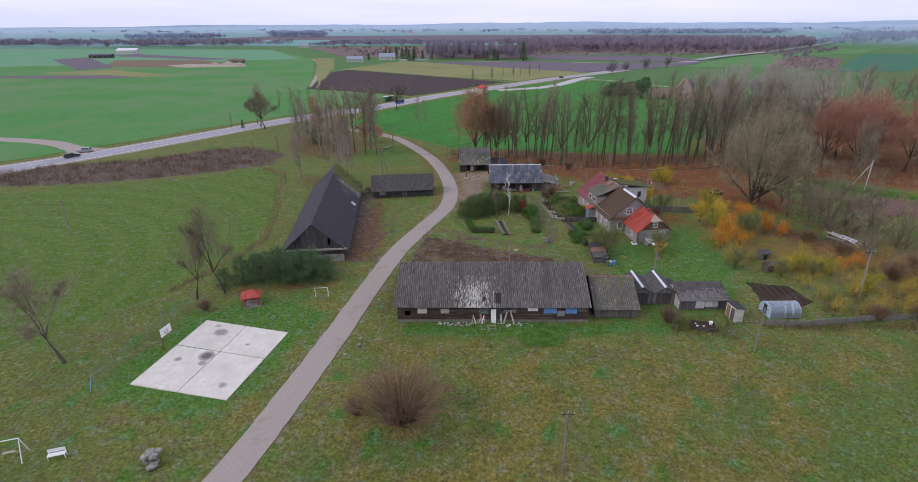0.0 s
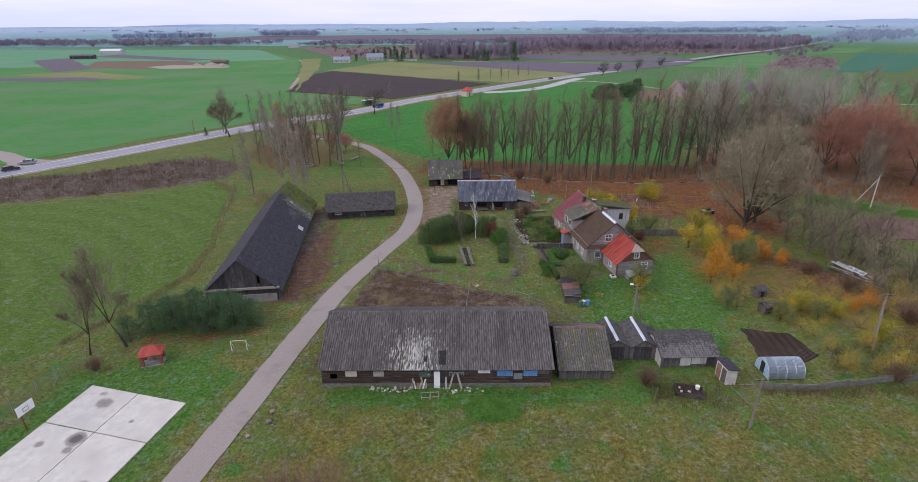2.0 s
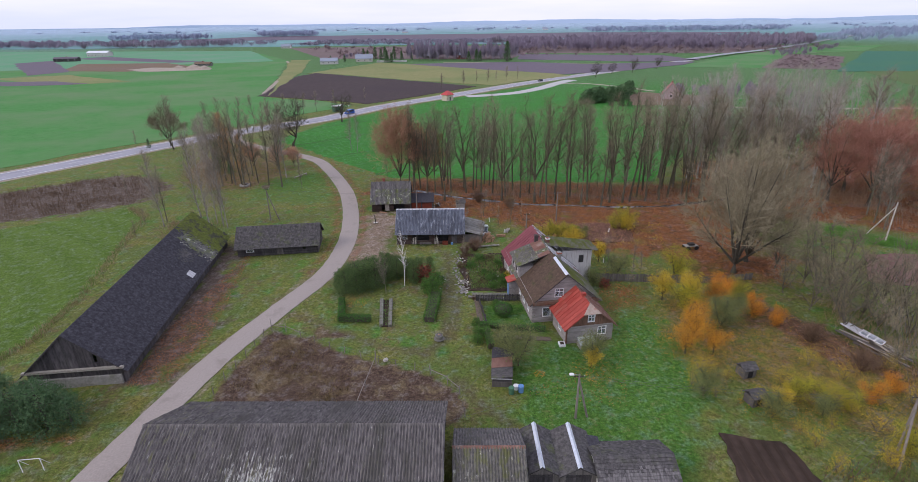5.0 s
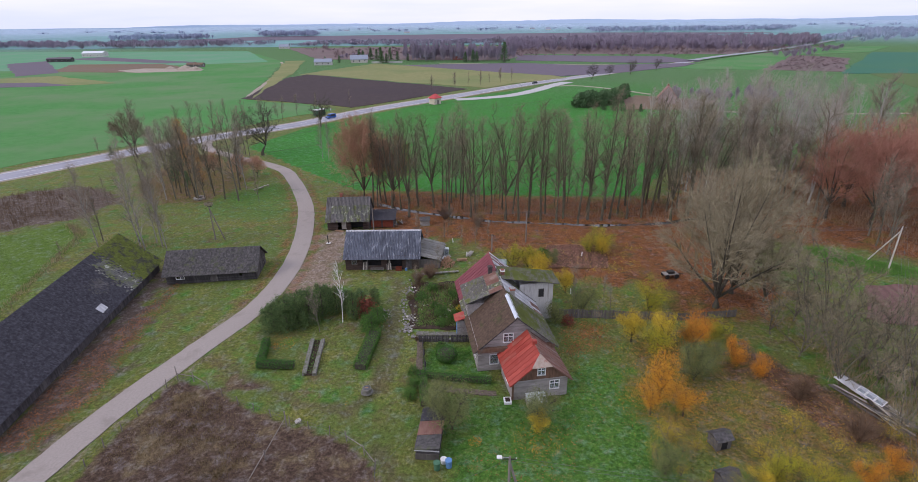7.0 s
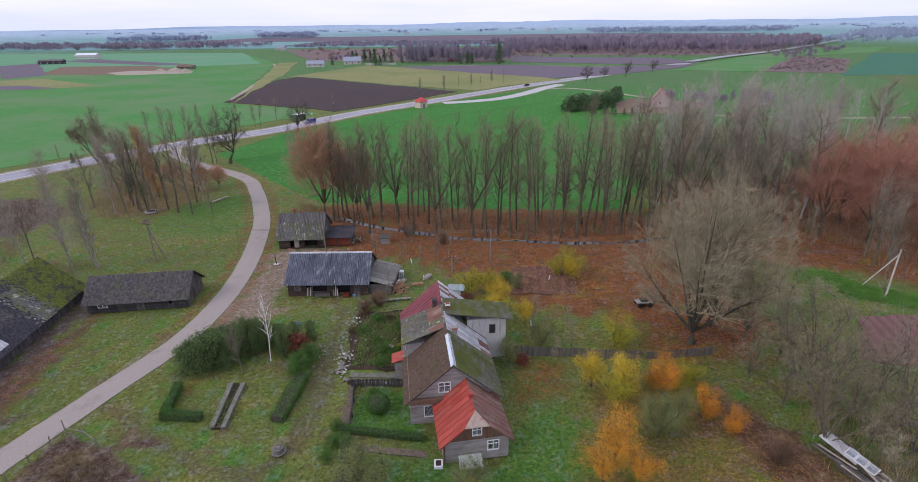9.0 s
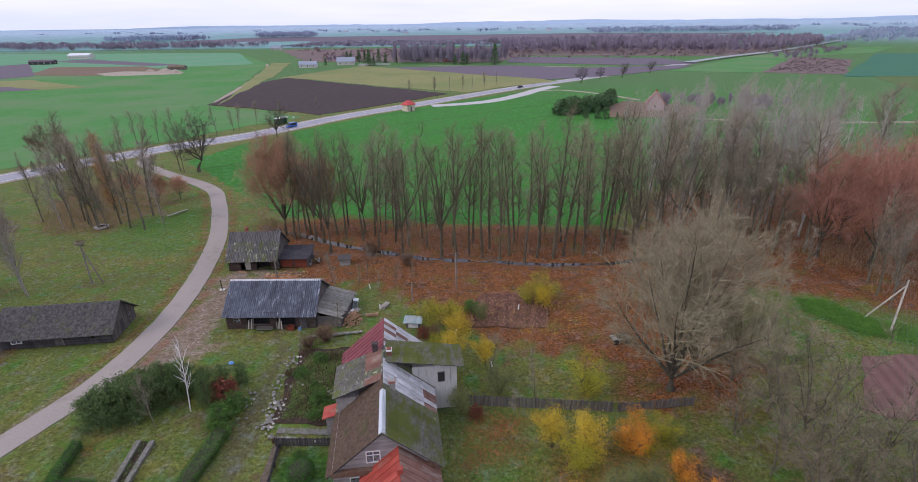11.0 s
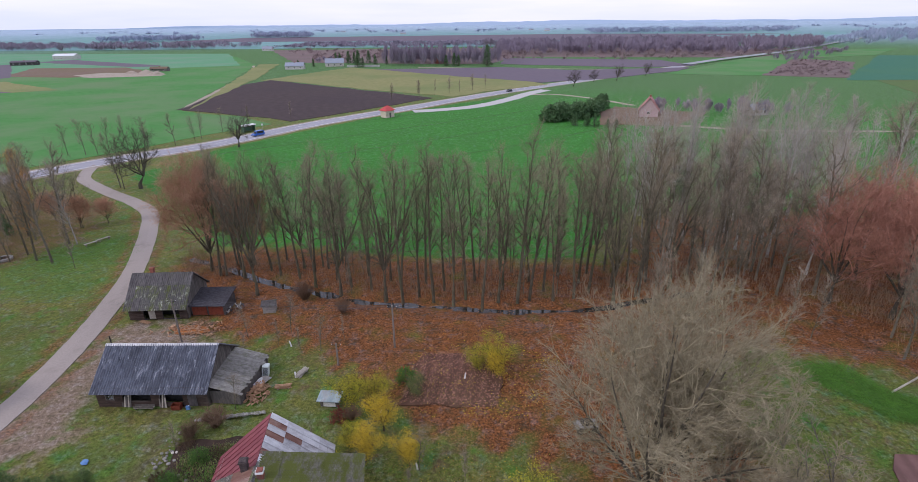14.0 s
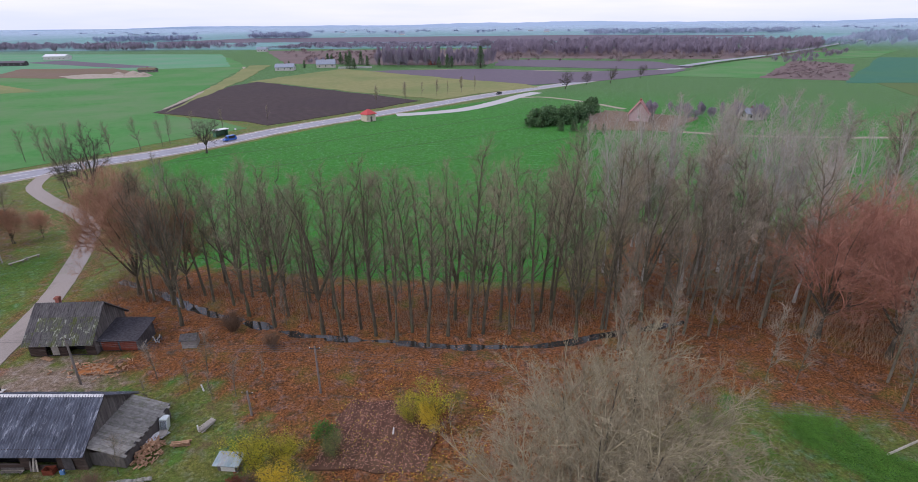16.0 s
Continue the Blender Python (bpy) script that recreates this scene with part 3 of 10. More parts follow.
rough_edge = wobble(fx, fy, 5, 1) * 0.9 + wobble(fx, fy, 1.7, 2) * 0.5
stream_d = line_dist(fx, fy, [tuple(q) for q in smooth_line(STREAM, 4)])
near = np.clip(1 - np.hypot(fx - 20, fy - 110) / 260, 0, 1)
gz = near * (0.10 * wobble(fx, fy, 14, 3) + 0.05 * wobble(fx, fy, 3.5, 5)) - 0.06
gz -= 0.75 * (0.85 + 0.3 * wobble(fx, fy, 7, 14)) * np.where(fx > 80, 0.8, 1.0) * np.exp(-(stream_d / 1.05) ** 2)
road_d = np.minimum(line_dist(fx, fy, LOCAL_ROAD), np.minimum(line_dist(fx, fy, MAIN_ROAD) - 4, line_dist(fx, fy, BRANCH) - 2))
gz = np.where(road_d < 6, gz * np.clip((road_d - 2.5) / 3.5, 0, 1) - 0.05, gz)
far_r = np.hypot(fx, fy)
gz += np.clip((far_r - 1800) / 2900, 0, 1) ** 2 * 26 * (1 + 0.25 * wobble(fx, fy, 2600, 8))


def mask(poly, soft, edge=1.0):
    return np.clip(0.5 + (poly_sd(fx, fy, poly) + rough_edge * edge) / (2 * soft), 0, 1)


zones = {
    "crop": mask(CROP_LEFT, 0.8, 0.8),
    "brush": np.maximum.reduce([mask(BRUSH_STRIP, 1.5, 1.5), 0.75 * mask(BARN_SIDE, 1.5, 2.5), 0.42 * mask(ROADSIDE, 3, 2.5), 0.85 * mask(BARN_STRIP, 1.0, 1.6)]),
    "litter": np.maximum.reduce([mask(LITTER, 3.0, 2.2) * np.clip(0.86 + 0.32 * wobble(fx, fy, 10, 31), 0, 1), mask(ORCHARD, 3.0, 2.5) * 0.42, mask(BARN_SIDE, 1.5, 1.5) * 0.3, mask(PINE_LITTER, 1.2, 0.8) * 0.8, mask(ROADSIDE, 3, 2.5) * 0.42,
                                 0.55 * np.clip(1.25 - np.abs(line_dist(fx, fy, LOCAL_ROAD) - 2.8) / 1.1 + 0.5 * rough_edge, 0, 1) * np.clip((fy - 104) / 12, 0, 1) * np.clip((205 - fy) / 15, 0, 1)]),
    "mud": np.maximum.reduce([mask(PADDOCK, 0.5, 0.4), mask(PUDDLE, 0.4, 0.4), 0.8 * mask(RED_SOIL, 2.0, 2.0), 0.55 * np.clip(1.3 - stream_d / 1.6, 0, 1)]),
    "sand": np.maximum(0.8 * mask(YARD, 2.2, 2.4), 0.5 * np.clip(1.2 - np.abs(line_dist(fx, fy, LOCAL_ROAD) - 2.2) / 0.5 + 0.6 * rough_edge, 0, 1)),
    "dry": (1 - 0.8 * mask(GREEN_HOLLOW, 1.5, 1.5)) * np.maximum(mask(DRY, 6.0, 3.0) * np.clip(0.58 + 0.75 * wobble(fx, fy, 11, 9), 0, 1), 0.5 * np.clip(wobble(fx, fy, 9, 12), 0, 1) + 0.22 * np.clip(1.2 - np.abs(line_dist(fx, fy, LOCAL_ROAD) - 4) / 1.8, 0, 1)),
    "lush": np.maximum.reduce([mask(LUSH, 3, 2), mask(FLOWER_LAWN, 0.5, 0.3), 0.5 * mask(ROADSIDE_GREEN, 3, 2), mask(LUSH2, 2, 1.5), 0.85 * mask(BARN_FRONT, 1.2, 1.2), mask(NETTLE_PATCH, 0.6, 0.6), 0.42 * mask(GREEN_HOLLOW, 1.5, 1.5), 0.6 * mask(LUSH3, 3, 2), mask(NETTLES, 2, 1.5), 0.9 * np.clip(wobble(fx, fy, 9, 21) - 0.25, 0, 1)]),
    "worn": np.maximum.reduce([0.62 * np.clip(1.6 - line_dist(fx, fy, WORN) / 0.8 + 0.4 * rough_edge, 0, 1) for WORN in TRACKS]),
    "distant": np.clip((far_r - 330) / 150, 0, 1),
    # plain and rim: distance haze, put into the ground's own colour
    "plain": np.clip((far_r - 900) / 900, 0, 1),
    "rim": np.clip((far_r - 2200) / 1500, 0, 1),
    "wheat": mask(WHEAT, 0.9, 0.6),
}
rows_n, cols_n = gx.shape
idx = np.arange(rows_n * cols_n).reshape(rows_n, cols_n)
quads = np.stack([idx[:-1, :-1], idx[:-1, 1:], idx[1:, 1:], idx[1:, :-1]], -1).reshape(-1, 4)
ground_me = bpy.data.meshes.new("ground")
ground_me.from_pydata(np.stack([fx, fy, gz], 1).tolist(), [], quads.tolist())
for key, values in zones.items():
    ground_me.attributes.new(key, "FLOAT", "POINT").data.foreach_set("value", values.astype(np.float32))
ground_me.polygons.foreach_set("use_smooth", np.ones(len(quads), bool))

ground_mat, nt, p = start("ground_cover", 0.95, 0.0, 0.15)
vec = coords(nt, (1, 1, 1), False)
n_fine, n_mid, n_big = noise_tex(nt, vec, 4.5, 9.0, 0.72), noise_tex(nt, vec, 0.7, 10.0, 0.72), noise_tex(nt, vec, 0.1, 8.0, 0.65)


def zone(key, sharp=2.0, grain=None):
    """How far a ground cover or the painted haze has taken over, broken up by the fine noise."""
    at = nt.nodes.new("ShaderNodeAttribute")
    at.attribute_name = key
    v = math_node(nt, "ADD", at.outputs["Fac"], math_node(nt, "MULTIPLY", math_node(nt, "SUBTRACT", grain or n_mid, 0.5), 0.9))
    return math_node(nt, "ADD", math_node(nt, "MULTIPLY", math_node(nt, "SUBTRACT", v, 0.5), sharp), 0.5, True)


n_tuft = noise_tex(nt, vec, 1.7, 6.0, 0.8)
n_blade = noise_tex(nt, vec, 11.0, 4.0, 0.85)
grass = step_ramp(nt, n_tuft, 0.38, 0.62, (0.045, 0.08, 0.011), (0.185, 0.23, 0.037))
grass = mix_rgb(nt, step_ramp(nt, n_fine, 0.4, 0.75), grass, (0.21, 0.18, 0.07))
grass = mix_rgb(nt, step_ramp(nt, noise_tex(nt, vec, 0.33, 9.0, 0.75), 0.5, 0.62), grass, (0.15, 0.115, 0.055))
grass = mix_rgb(nt, step_ramp(nt, noise_tex(nt, vec, 0.21, 9.0, 0.7), 0.54, 0.66), grass, (0.085, 0.2, 0.028))
grass = mix_rgb(nt, step_ramp(nt, n_big, 0.45, 0.65), grass, (0.105, 0.15, 0.034))
col = mix_rgb(nt, zone("dry", 1.5), grass, step_ramp(nt, n_tuft, 0.3, 0.7, (0.08, 0.076, 0.012), (0.285, 0.24, 0.066)))
col = mix_rgb(nt, zone("lush", 2.0), col, step_ramp(nt, n_tuft, 0.3, 0.75, (0.026, 0.092, 0.011), (0.13, 0.26, 0.042)))
col = mix_rgb(nt, math_node(nt, "MULTIPLY", zone("lush", 2.0), step_ramp(nt, noise_tex(nt, vec, 0.9, 9.0, 0.8), 0.52, 0.66)), col, (0.16, 0.19, 0.06))
crop_co = nt.nodes.new("ShaderNodeTexWave")
crop_co.wave_type, crop_co.rings_direction = "RINGS", "Z"
crop_co.inputs["Scale"].default_value, crop_co.inputs["Distortion"].default_value, crop_co.inputs["Detail Scale"].default_value = 0.05, 2.5, 0.1
ring_map = nt.nodes.new("ShaderNodeMapping")
ring_map.inputs["Location"].default_value = (95, -70, 0)
nt.links.new(vec, ring_map.inputs["Vector"])
nt.links.new(ring_map.outputs[0], crop_co.inputs["Vector"])
crop = mix_rgb(nt, step_ramp(nt, crop_co.outputs["Fac"], 0.2, 0.8), (0.082, 0.145, 0.02), (0.097, 0.163, 0.025))
crop = mix_rgb(nt, step_ramp(nt, n_mid, 0.4, 0.75), crop, (0.12, 0.168, 0.032))
col = mix_rgb(nt, zone("crop", 3.0), col, crop)
wheat = mix_rgb(nt, step_ramp(nt, n_mid, 0.3, 0.7), (0.03, 0.165, 0.016), (0.056, 0.235, 0.03))
tram = nt.nodes.new("ShaderNodeTexWave")
tram.inputs["Scale"].default_value, tram.inputs["Distortion"].default_value = 0.314 / 26, 1.2
tram_map = nt.nodes.new("ShaderNodeMapping")
tram_map.inputs["Rotation"].default_value = (0, 0, radians(-128))
nt.links.new(vec, tram_map.inputs["Vector"])
nt.links.new(tram_map.outputs[0], tram.inputs["Vector"])
wheat = mix_rgb(nt, step_ramp(nt, tram.outputs["Fac"], 0.988, 0.998), wheat, (0.045, 0.12, 0.022))
wheat = mix_rgb(nt, step_ramp(nt, n_big, 0.4, 0.7), wheat, (0.045, 0.165, 0.024))
col = mix_rgb(nt, zone("wheat", 4.0), col, wheat)
col = mix_rgb(nt, zone("brush", 2.0), col, step_ramp(nt, n_mid, 0.3, 0.7, (0.085, 0.065, 0.05), (0.17, 0.125, 0.095)))
col = mix_rgb(nt, zone("worn", 1.6), col, step_ramp(nt, n_tuft, 0.3, 0.7, (0.07, 0.058, 0.03), (0.17, 0.145, 0.08)))
col = mix_rgb(nt, zone("sand", 2.0), col, step_ramp(nt, n_mid, 0.3, 0.7, (0.18, 0.13, 0.09), (0.33, 0.25, 0.185)))
col = mix_rgb(nt, zone("mud", 2.5), col, step_ramp(nt, n_mid, 0.3, 0.7, (0.052, 0.034, 0.026), (0.15, 0.098, 0.066)))
col = mix_rgb(nt, math_node(nt, "MULTIPLY", zone("mud", 2.5), step_ramp(nt, noise_tex(nt, vec, 0.22, 9.0, 0.72), 0.49, 0.6)), col, (0.175, 0.13, 0.072))
litter = step_ramp(nt, n_fine, 0.38, 0.62, (0.052, 0.024, 0.012), (0.37, 0.148, 0.05))
litter = mix_rgb(nt, step_ramp(nt, noise_tex(nt, vec, 0.45, 9.0, 0.75), 0.52, 0.64), litter, (0.095, 0.058, 0.028))
col = mix_rgb(nt, zone("litter", 1.8), col, litter)
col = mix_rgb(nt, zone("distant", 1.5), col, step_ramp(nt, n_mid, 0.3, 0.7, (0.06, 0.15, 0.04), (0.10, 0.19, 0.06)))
# paler and bluer outwards: painted haze over the far fields
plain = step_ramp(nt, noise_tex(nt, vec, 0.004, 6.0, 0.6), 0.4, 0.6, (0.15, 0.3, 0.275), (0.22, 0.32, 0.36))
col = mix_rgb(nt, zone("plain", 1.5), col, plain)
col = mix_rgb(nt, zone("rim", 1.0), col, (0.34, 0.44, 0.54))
col = mix_rgb(nt, 1.0, col, step_ramp(nt, n_blade, 0.36, 0.64, (0.62,) * 3, (1.38,) * 3), "MULTIPLY")
col = mix_rgb(nt, 1.0, col, step_ramp(nt, noise_tex(nt, vec, 2.8, 5.0, 0.75), 0.36, 0.64, (0.68,) * 3, (1.3,) * 3), "MULTIPLY")
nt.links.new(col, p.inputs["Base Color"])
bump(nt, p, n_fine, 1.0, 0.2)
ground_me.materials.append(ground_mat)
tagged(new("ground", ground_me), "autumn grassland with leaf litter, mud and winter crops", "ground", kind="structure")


def ribbon(name, line, width, z, material, label, category, jitter=0.0, step=1.2, crown=0.0, kind="structure", start_at=0.0, stop_at=1e9, offset=0.0):
    """A strip with thickness along a line."""
    q = smooth_line(line, step)
    run = np.concatenate([[0], np.cumsum(np.linalg.norm(np.diff(q, axis=0), axis=1))])
    keep = (run >= start_at) & (run <= stop_at)
    q, run = q[keep], run[keep]
    d = np.gradient(q, axis=0)
    d /= np.linalg.norm(d, axis=1)[:, None] + 1e-9
    nrm = np.stack([-d[:, 1], d[:, 0]], 1)
    r = np.random.default_rng(len(line) + int(width * 10))
    bm = bmesh.new()
    prev = None
    for c, n in zip(q, nrm):
        a, b = width / 2 + r.uniform(-jitter, jitter), width / 2 + r.uniform(-jitter, jitter)
        c = c + n * offset
        pts = [c + n * a * 1.0, c + n * a, c, c - n * b, c - n * b]
        zs = [z - 0.25, z, z + crown, z, z - 0.25]
        ring = [bm.verts.new((p2[0], p2[1], zz)) for p2, zz in zip(pts, zs)]
        if prev:
            for k in range(4):
                bm.faces.new((prev[k], prev[k + 1], ring[k + 1], ring[k]))
        prev = ring
    bmesh.ops.recalc_face_normals(bm, faces=bm.faces)
    return solid(name, bm, material, label, category, kind=kind)


ribbon("road_local", LOCAL_ROAD, 3.5, 0.03, asphalt_local, "narrow worn grey asphalt lane", "road", 0.06, 1.2, 0.05, offset=0.1)
ribbon("road_shoulder", MAIN_ROAD, 13.2, -0.02, gravel_mat, "gravel shoulder of the main road", "road", 0.3, 5)
ribbon("road_main", MAIN_ROAD, 9.5, 0.04, asphalt_main, "pale grey asphalt main road, slightly damp", "road", 0.05, 4, 0.06, offset=-0.4)
ribbon("road_main_far", [(196, 551), (300, 668), (440, 806), (700, 1105), (1250, 1745), (1500, 2030)], 9.5, 0.95, asphalt_main, "pale main road running towards the horizon", "road", 0.05, 12, 0.06, start_at=60, offset=-0.4)
ribbon("road_bank_far", [(196, 551), (300, 668), (440, 806), (700, 1105), (1250, 1745), (1500, 2030)], 15, 0.75, wheat_far, "low grassy bank of the main road", "verge", 0.5, 12, 0.0, start_at=75)
ribbon("road_branch", BRANCH, 8.0, 0.02, asphalt_local, "grey side road joining the main road", "road", 0.2, 3, 0.04)
ribbon("layby", [(16, 337), (30, 342), (47, 353), (63, 375), (77, 401), (90, 420)], 8.0, 0.0, surface("layby_asphalt", (0.4, 0.385, 0.38), (0.52, 0.505, 0.5), 2, rough=0.85, relief=0.1), "pale lay-by beside the main road", "road", 0.2, 3, 0.03)
ribbon("field_track", [(76, 396), (92, 398), (110, 380), (126, 352)], 3.2, 0.0, gravel_mat, "pale dirt track through the fields", "track", 0.3, 3)
ribbon("field_track", [(-105, 350), (-129, 452), (-154, 560), (-188, 648)], 2.6, 0.12, gravel_mat, "pale dirt track through the fields", "track", 0.4, 6)
ribbon("field_track", [(-10, 606), (60, 590), (143, 570), (196, 556)], 3.0, 0.14, gravel_mat, "pale dirt track through the fields", "track", 0.4, 6)
ribbon("field_track", [(118, 300), (160, 285), (220, 282), (330, 283)], 3.0, 0.0, gravel_mat, "pale dirt track through the fields", "track", 0.3, 4)
for side in (-4.6, 3.8):
    ribbon("edge_line", MAIN_ROAD, 0.22, 0.112, road_white, "white painted edge line", "road marking", 0, 6, 0, "structure", 150, 1500, side)
dash_bm = bmesh.new()
dash_line = smooth_line(MAIN_ROAD, 3)
run = np.concatenate([[0], np.cumsum(np.linalg.norm(np.diff(dash_line, axis=0), axis=1))])
for s in np.arange(160, 1000, 12.0):
    a = np.array([np.interp(s, run, dash_line[:, k]) for k in (0, 1)])
    b = np.array([np.interp(s + 4, run, dash_line[:, k]) for k in (0, 1)])
    n = np.array([-(b - a)[1], (b - a)[0]]) / 4 * 0.1
    dash_bm.faces.new([dash_bm.verts.new((*q, 0.112)) for q in (a - n, b - n, b + n, a + n)])
solid("centre_line", dash_bm, road_white, "white dashed centre line", "road marking", kind="stuff")
ribbon("stream", STREAM, 2.2, -0.48, water_mat, "dark still stream reflecting the sky", "water", 0.1, 1.5, stop_at=96)


def sheet(name, pts, z, material, label, edge=1.5, step=12.0, category="field"):
    """A field: a thin sheet with an uneven edge, bedded into the ground."""
    r = np.random.default_rng(int(abs(pts[0][0] * 7 + pts[0][1])))
    out = []
    for (ax, ay), (bx, by) in zip(pts, pts[1:] + pts[:1]):
        n = max(1, int(math.hypot(bx - ax, by - ay) / step))
        for k in range(n):
            t = k / n
            out.append((ax + (bx - ax) * t + r.uniform(-edge, edge), ay + (by - ay) * t + r.uniform(-edge, edge), z))
    bm = bmesh.new()
    prism(bm, [(x, y, z - 0.3) for x, y, _ in out], (0, 0, 0.3))
    return solid(name, bm, material, label, category, kind="structure")


sheet("ploughed_field", [(-105, 346), (-121, 470), (-112, 494), (-60, 452), (22, 386), (-11, 338), (-36, 311), (-64, 327)], 0.12, plough_mat, "dark brown ploughed field")
sheet("stubble_field", [(-121, 494), (-79, 612), (-38, 582), (85, 474), (96, 446), (60, 420), (33, 390), (-30, 432), (-90, 480)], 0.10, stubble_mat, "yellowish green stubble field")
sheet("garden_ground", [(98, 299), (128, 296), (152, 326), (116, 348), (104, 330)], 0.13, fallow_mat, "brown garden ground round the pink house", 0.8, 5)
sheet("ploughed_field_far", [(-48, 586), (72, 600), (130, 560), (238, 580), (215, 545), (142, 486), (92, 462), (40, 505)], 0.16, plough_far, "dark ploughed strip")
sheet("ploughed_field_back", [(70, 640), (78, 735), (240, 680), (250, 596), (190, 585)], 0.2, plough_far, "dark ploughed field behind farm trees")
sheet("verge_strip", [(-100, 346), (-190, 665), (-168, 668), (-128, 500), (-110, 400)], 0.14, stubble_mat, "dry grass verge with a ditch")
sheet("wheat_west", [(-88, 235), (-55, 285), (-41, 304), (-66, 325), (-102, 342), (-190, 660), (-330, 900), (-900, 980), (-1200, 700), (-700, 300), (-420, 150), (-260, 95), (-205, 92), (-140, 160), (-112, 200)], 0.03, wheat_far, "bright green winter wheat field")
sheet("wheat_north", [(-205, 655), (-330, 905), (-910, 985), (-1210, 700), (-800, 470), (-420, 560)], 0.06, wheat_back, "winter wheat further off, paled in colour for haze")
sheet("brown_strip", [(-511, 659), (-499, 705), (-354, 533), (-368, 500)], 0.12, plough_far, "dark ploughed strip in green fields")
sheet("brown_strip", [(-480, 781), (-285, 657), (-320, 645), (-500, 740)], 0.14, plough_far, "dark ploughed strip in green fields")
sheet("fallow_field", [(-420, 640), (-320, 640), (-250, 570), (-300, 530), (-370, 545)], 0.10, fallow_mat, "brown fallow field")
sheet("sand_heap_ground", [(-278, 525), (-226, 538), (-232, 560), (-300, 575), (-310, 550)], 0.16, gravel_mat, "bare pale sandy ground")
sheet("stubble_west", [(-380, 470), (-270, 420), (-240, 440), (-330, 500)], 0.09, stubble_mat, "yellowish stubble field")
sheet("brown_strip", [(-310, 412), (-262, 425), (-300, 445), (-420, 440)], 0.13, plough_far, "dark ploughed strip in green fields")
sheet("scrub_field", [(-160, 690), (60, 640), (90, 760), (420, 690), (560, 830), (380, 1000), (-300, 1000)], 0.08, reddish_scrub, "reddish brown overgrown ground")
sheet("rape_field", [(300, 462), (356, 458), (600, 700), (500, 720)], 0.12, teal_field, "blue-green rape field")
sheet("scrub_patch", [(262, 500), (385, 680), (412, 625), (312, 478)], 0.14, reddish_scrub, "reddish brown scrub patch")
sheet("wheat_east", [(196, 520), (262, 498), (385, 682), (500, 725), (620, 860), (500, 840), (330, 680)], 0.10, wheat_far, "green winter wheat by the road")
sheet("meadow_east", [(190, 190), (270, 320), (320, 460), (700, 720), (1600, 1500), (1600, 300), (600, 150)], 0.05, meadow_far, "pale green meadow")
sheet("far_green", [(-1500, 1100), (-300, 1060), (400, 1060), (900, 1300), (1700, 2000), (1500, 2600), (-1700, 2600)], 0.3, haze_green, "far fields, tinted blue-green for haze", 8, 60)
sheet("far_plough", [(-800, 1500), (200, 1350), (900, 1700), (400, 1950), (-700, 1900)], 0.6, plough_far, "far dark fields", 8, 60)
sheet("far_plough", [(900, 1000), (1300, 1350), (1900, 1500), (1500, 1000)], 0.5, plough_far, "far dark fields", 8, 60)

# ---- building kit ----
def span_wall(bm, us, openings, top, z0, w0, w1, rng=None, gap=0.0):
    """Upright strips between the u values, cut at the openings (u0, u1, z0, z1), up to top(u); w0..w1 is the depth."""
    us = sorted(set(us))
    for a, b in zip(us, us[1:]):
        if b - a < 0.01:
            continue
        mid = (a + b) / 2
        j = rng.uniform(-0.012, 0.012) if rng else 0
        a2, b2 = a + gap, b - gap
        cur = z0
        for o in sorted(o for o in openings if o[0] < mid < o[1]):
            if o[2] > cur + 0.02:
                prism(bm, [(a2, w0, cur), (b2, w0, cur), (b2, w0, o[2]), (a2, w0, o[2])], (0, w1 - w0 + j, 0))
            cur = o[3]
        if min(top(a), top(b)) > cur + 0.01 or max(top(a), top(b)) > cur + 0.02:
            prism(bm, [(a2, w0, cur), (b2, w0, cur), (b2, w0, max(cur + 0.005, top(b))), (a2, w0, max(cur + 0.005, top(a)))], (0, w1 - w0 + j, 0))


def course_spans(u0, u1, z, h, openings):
    spans = [(u0, u1)]
    for o in openings:
        if o[2] < z + h * 0.6 and o[3] > z + h * 0.4:
            spans = [s for a, b in spans for s in ((a, min(b, o[0])), (max(a, o[1]), b)) if s[1] - s[0] > 0.08]
    return spans


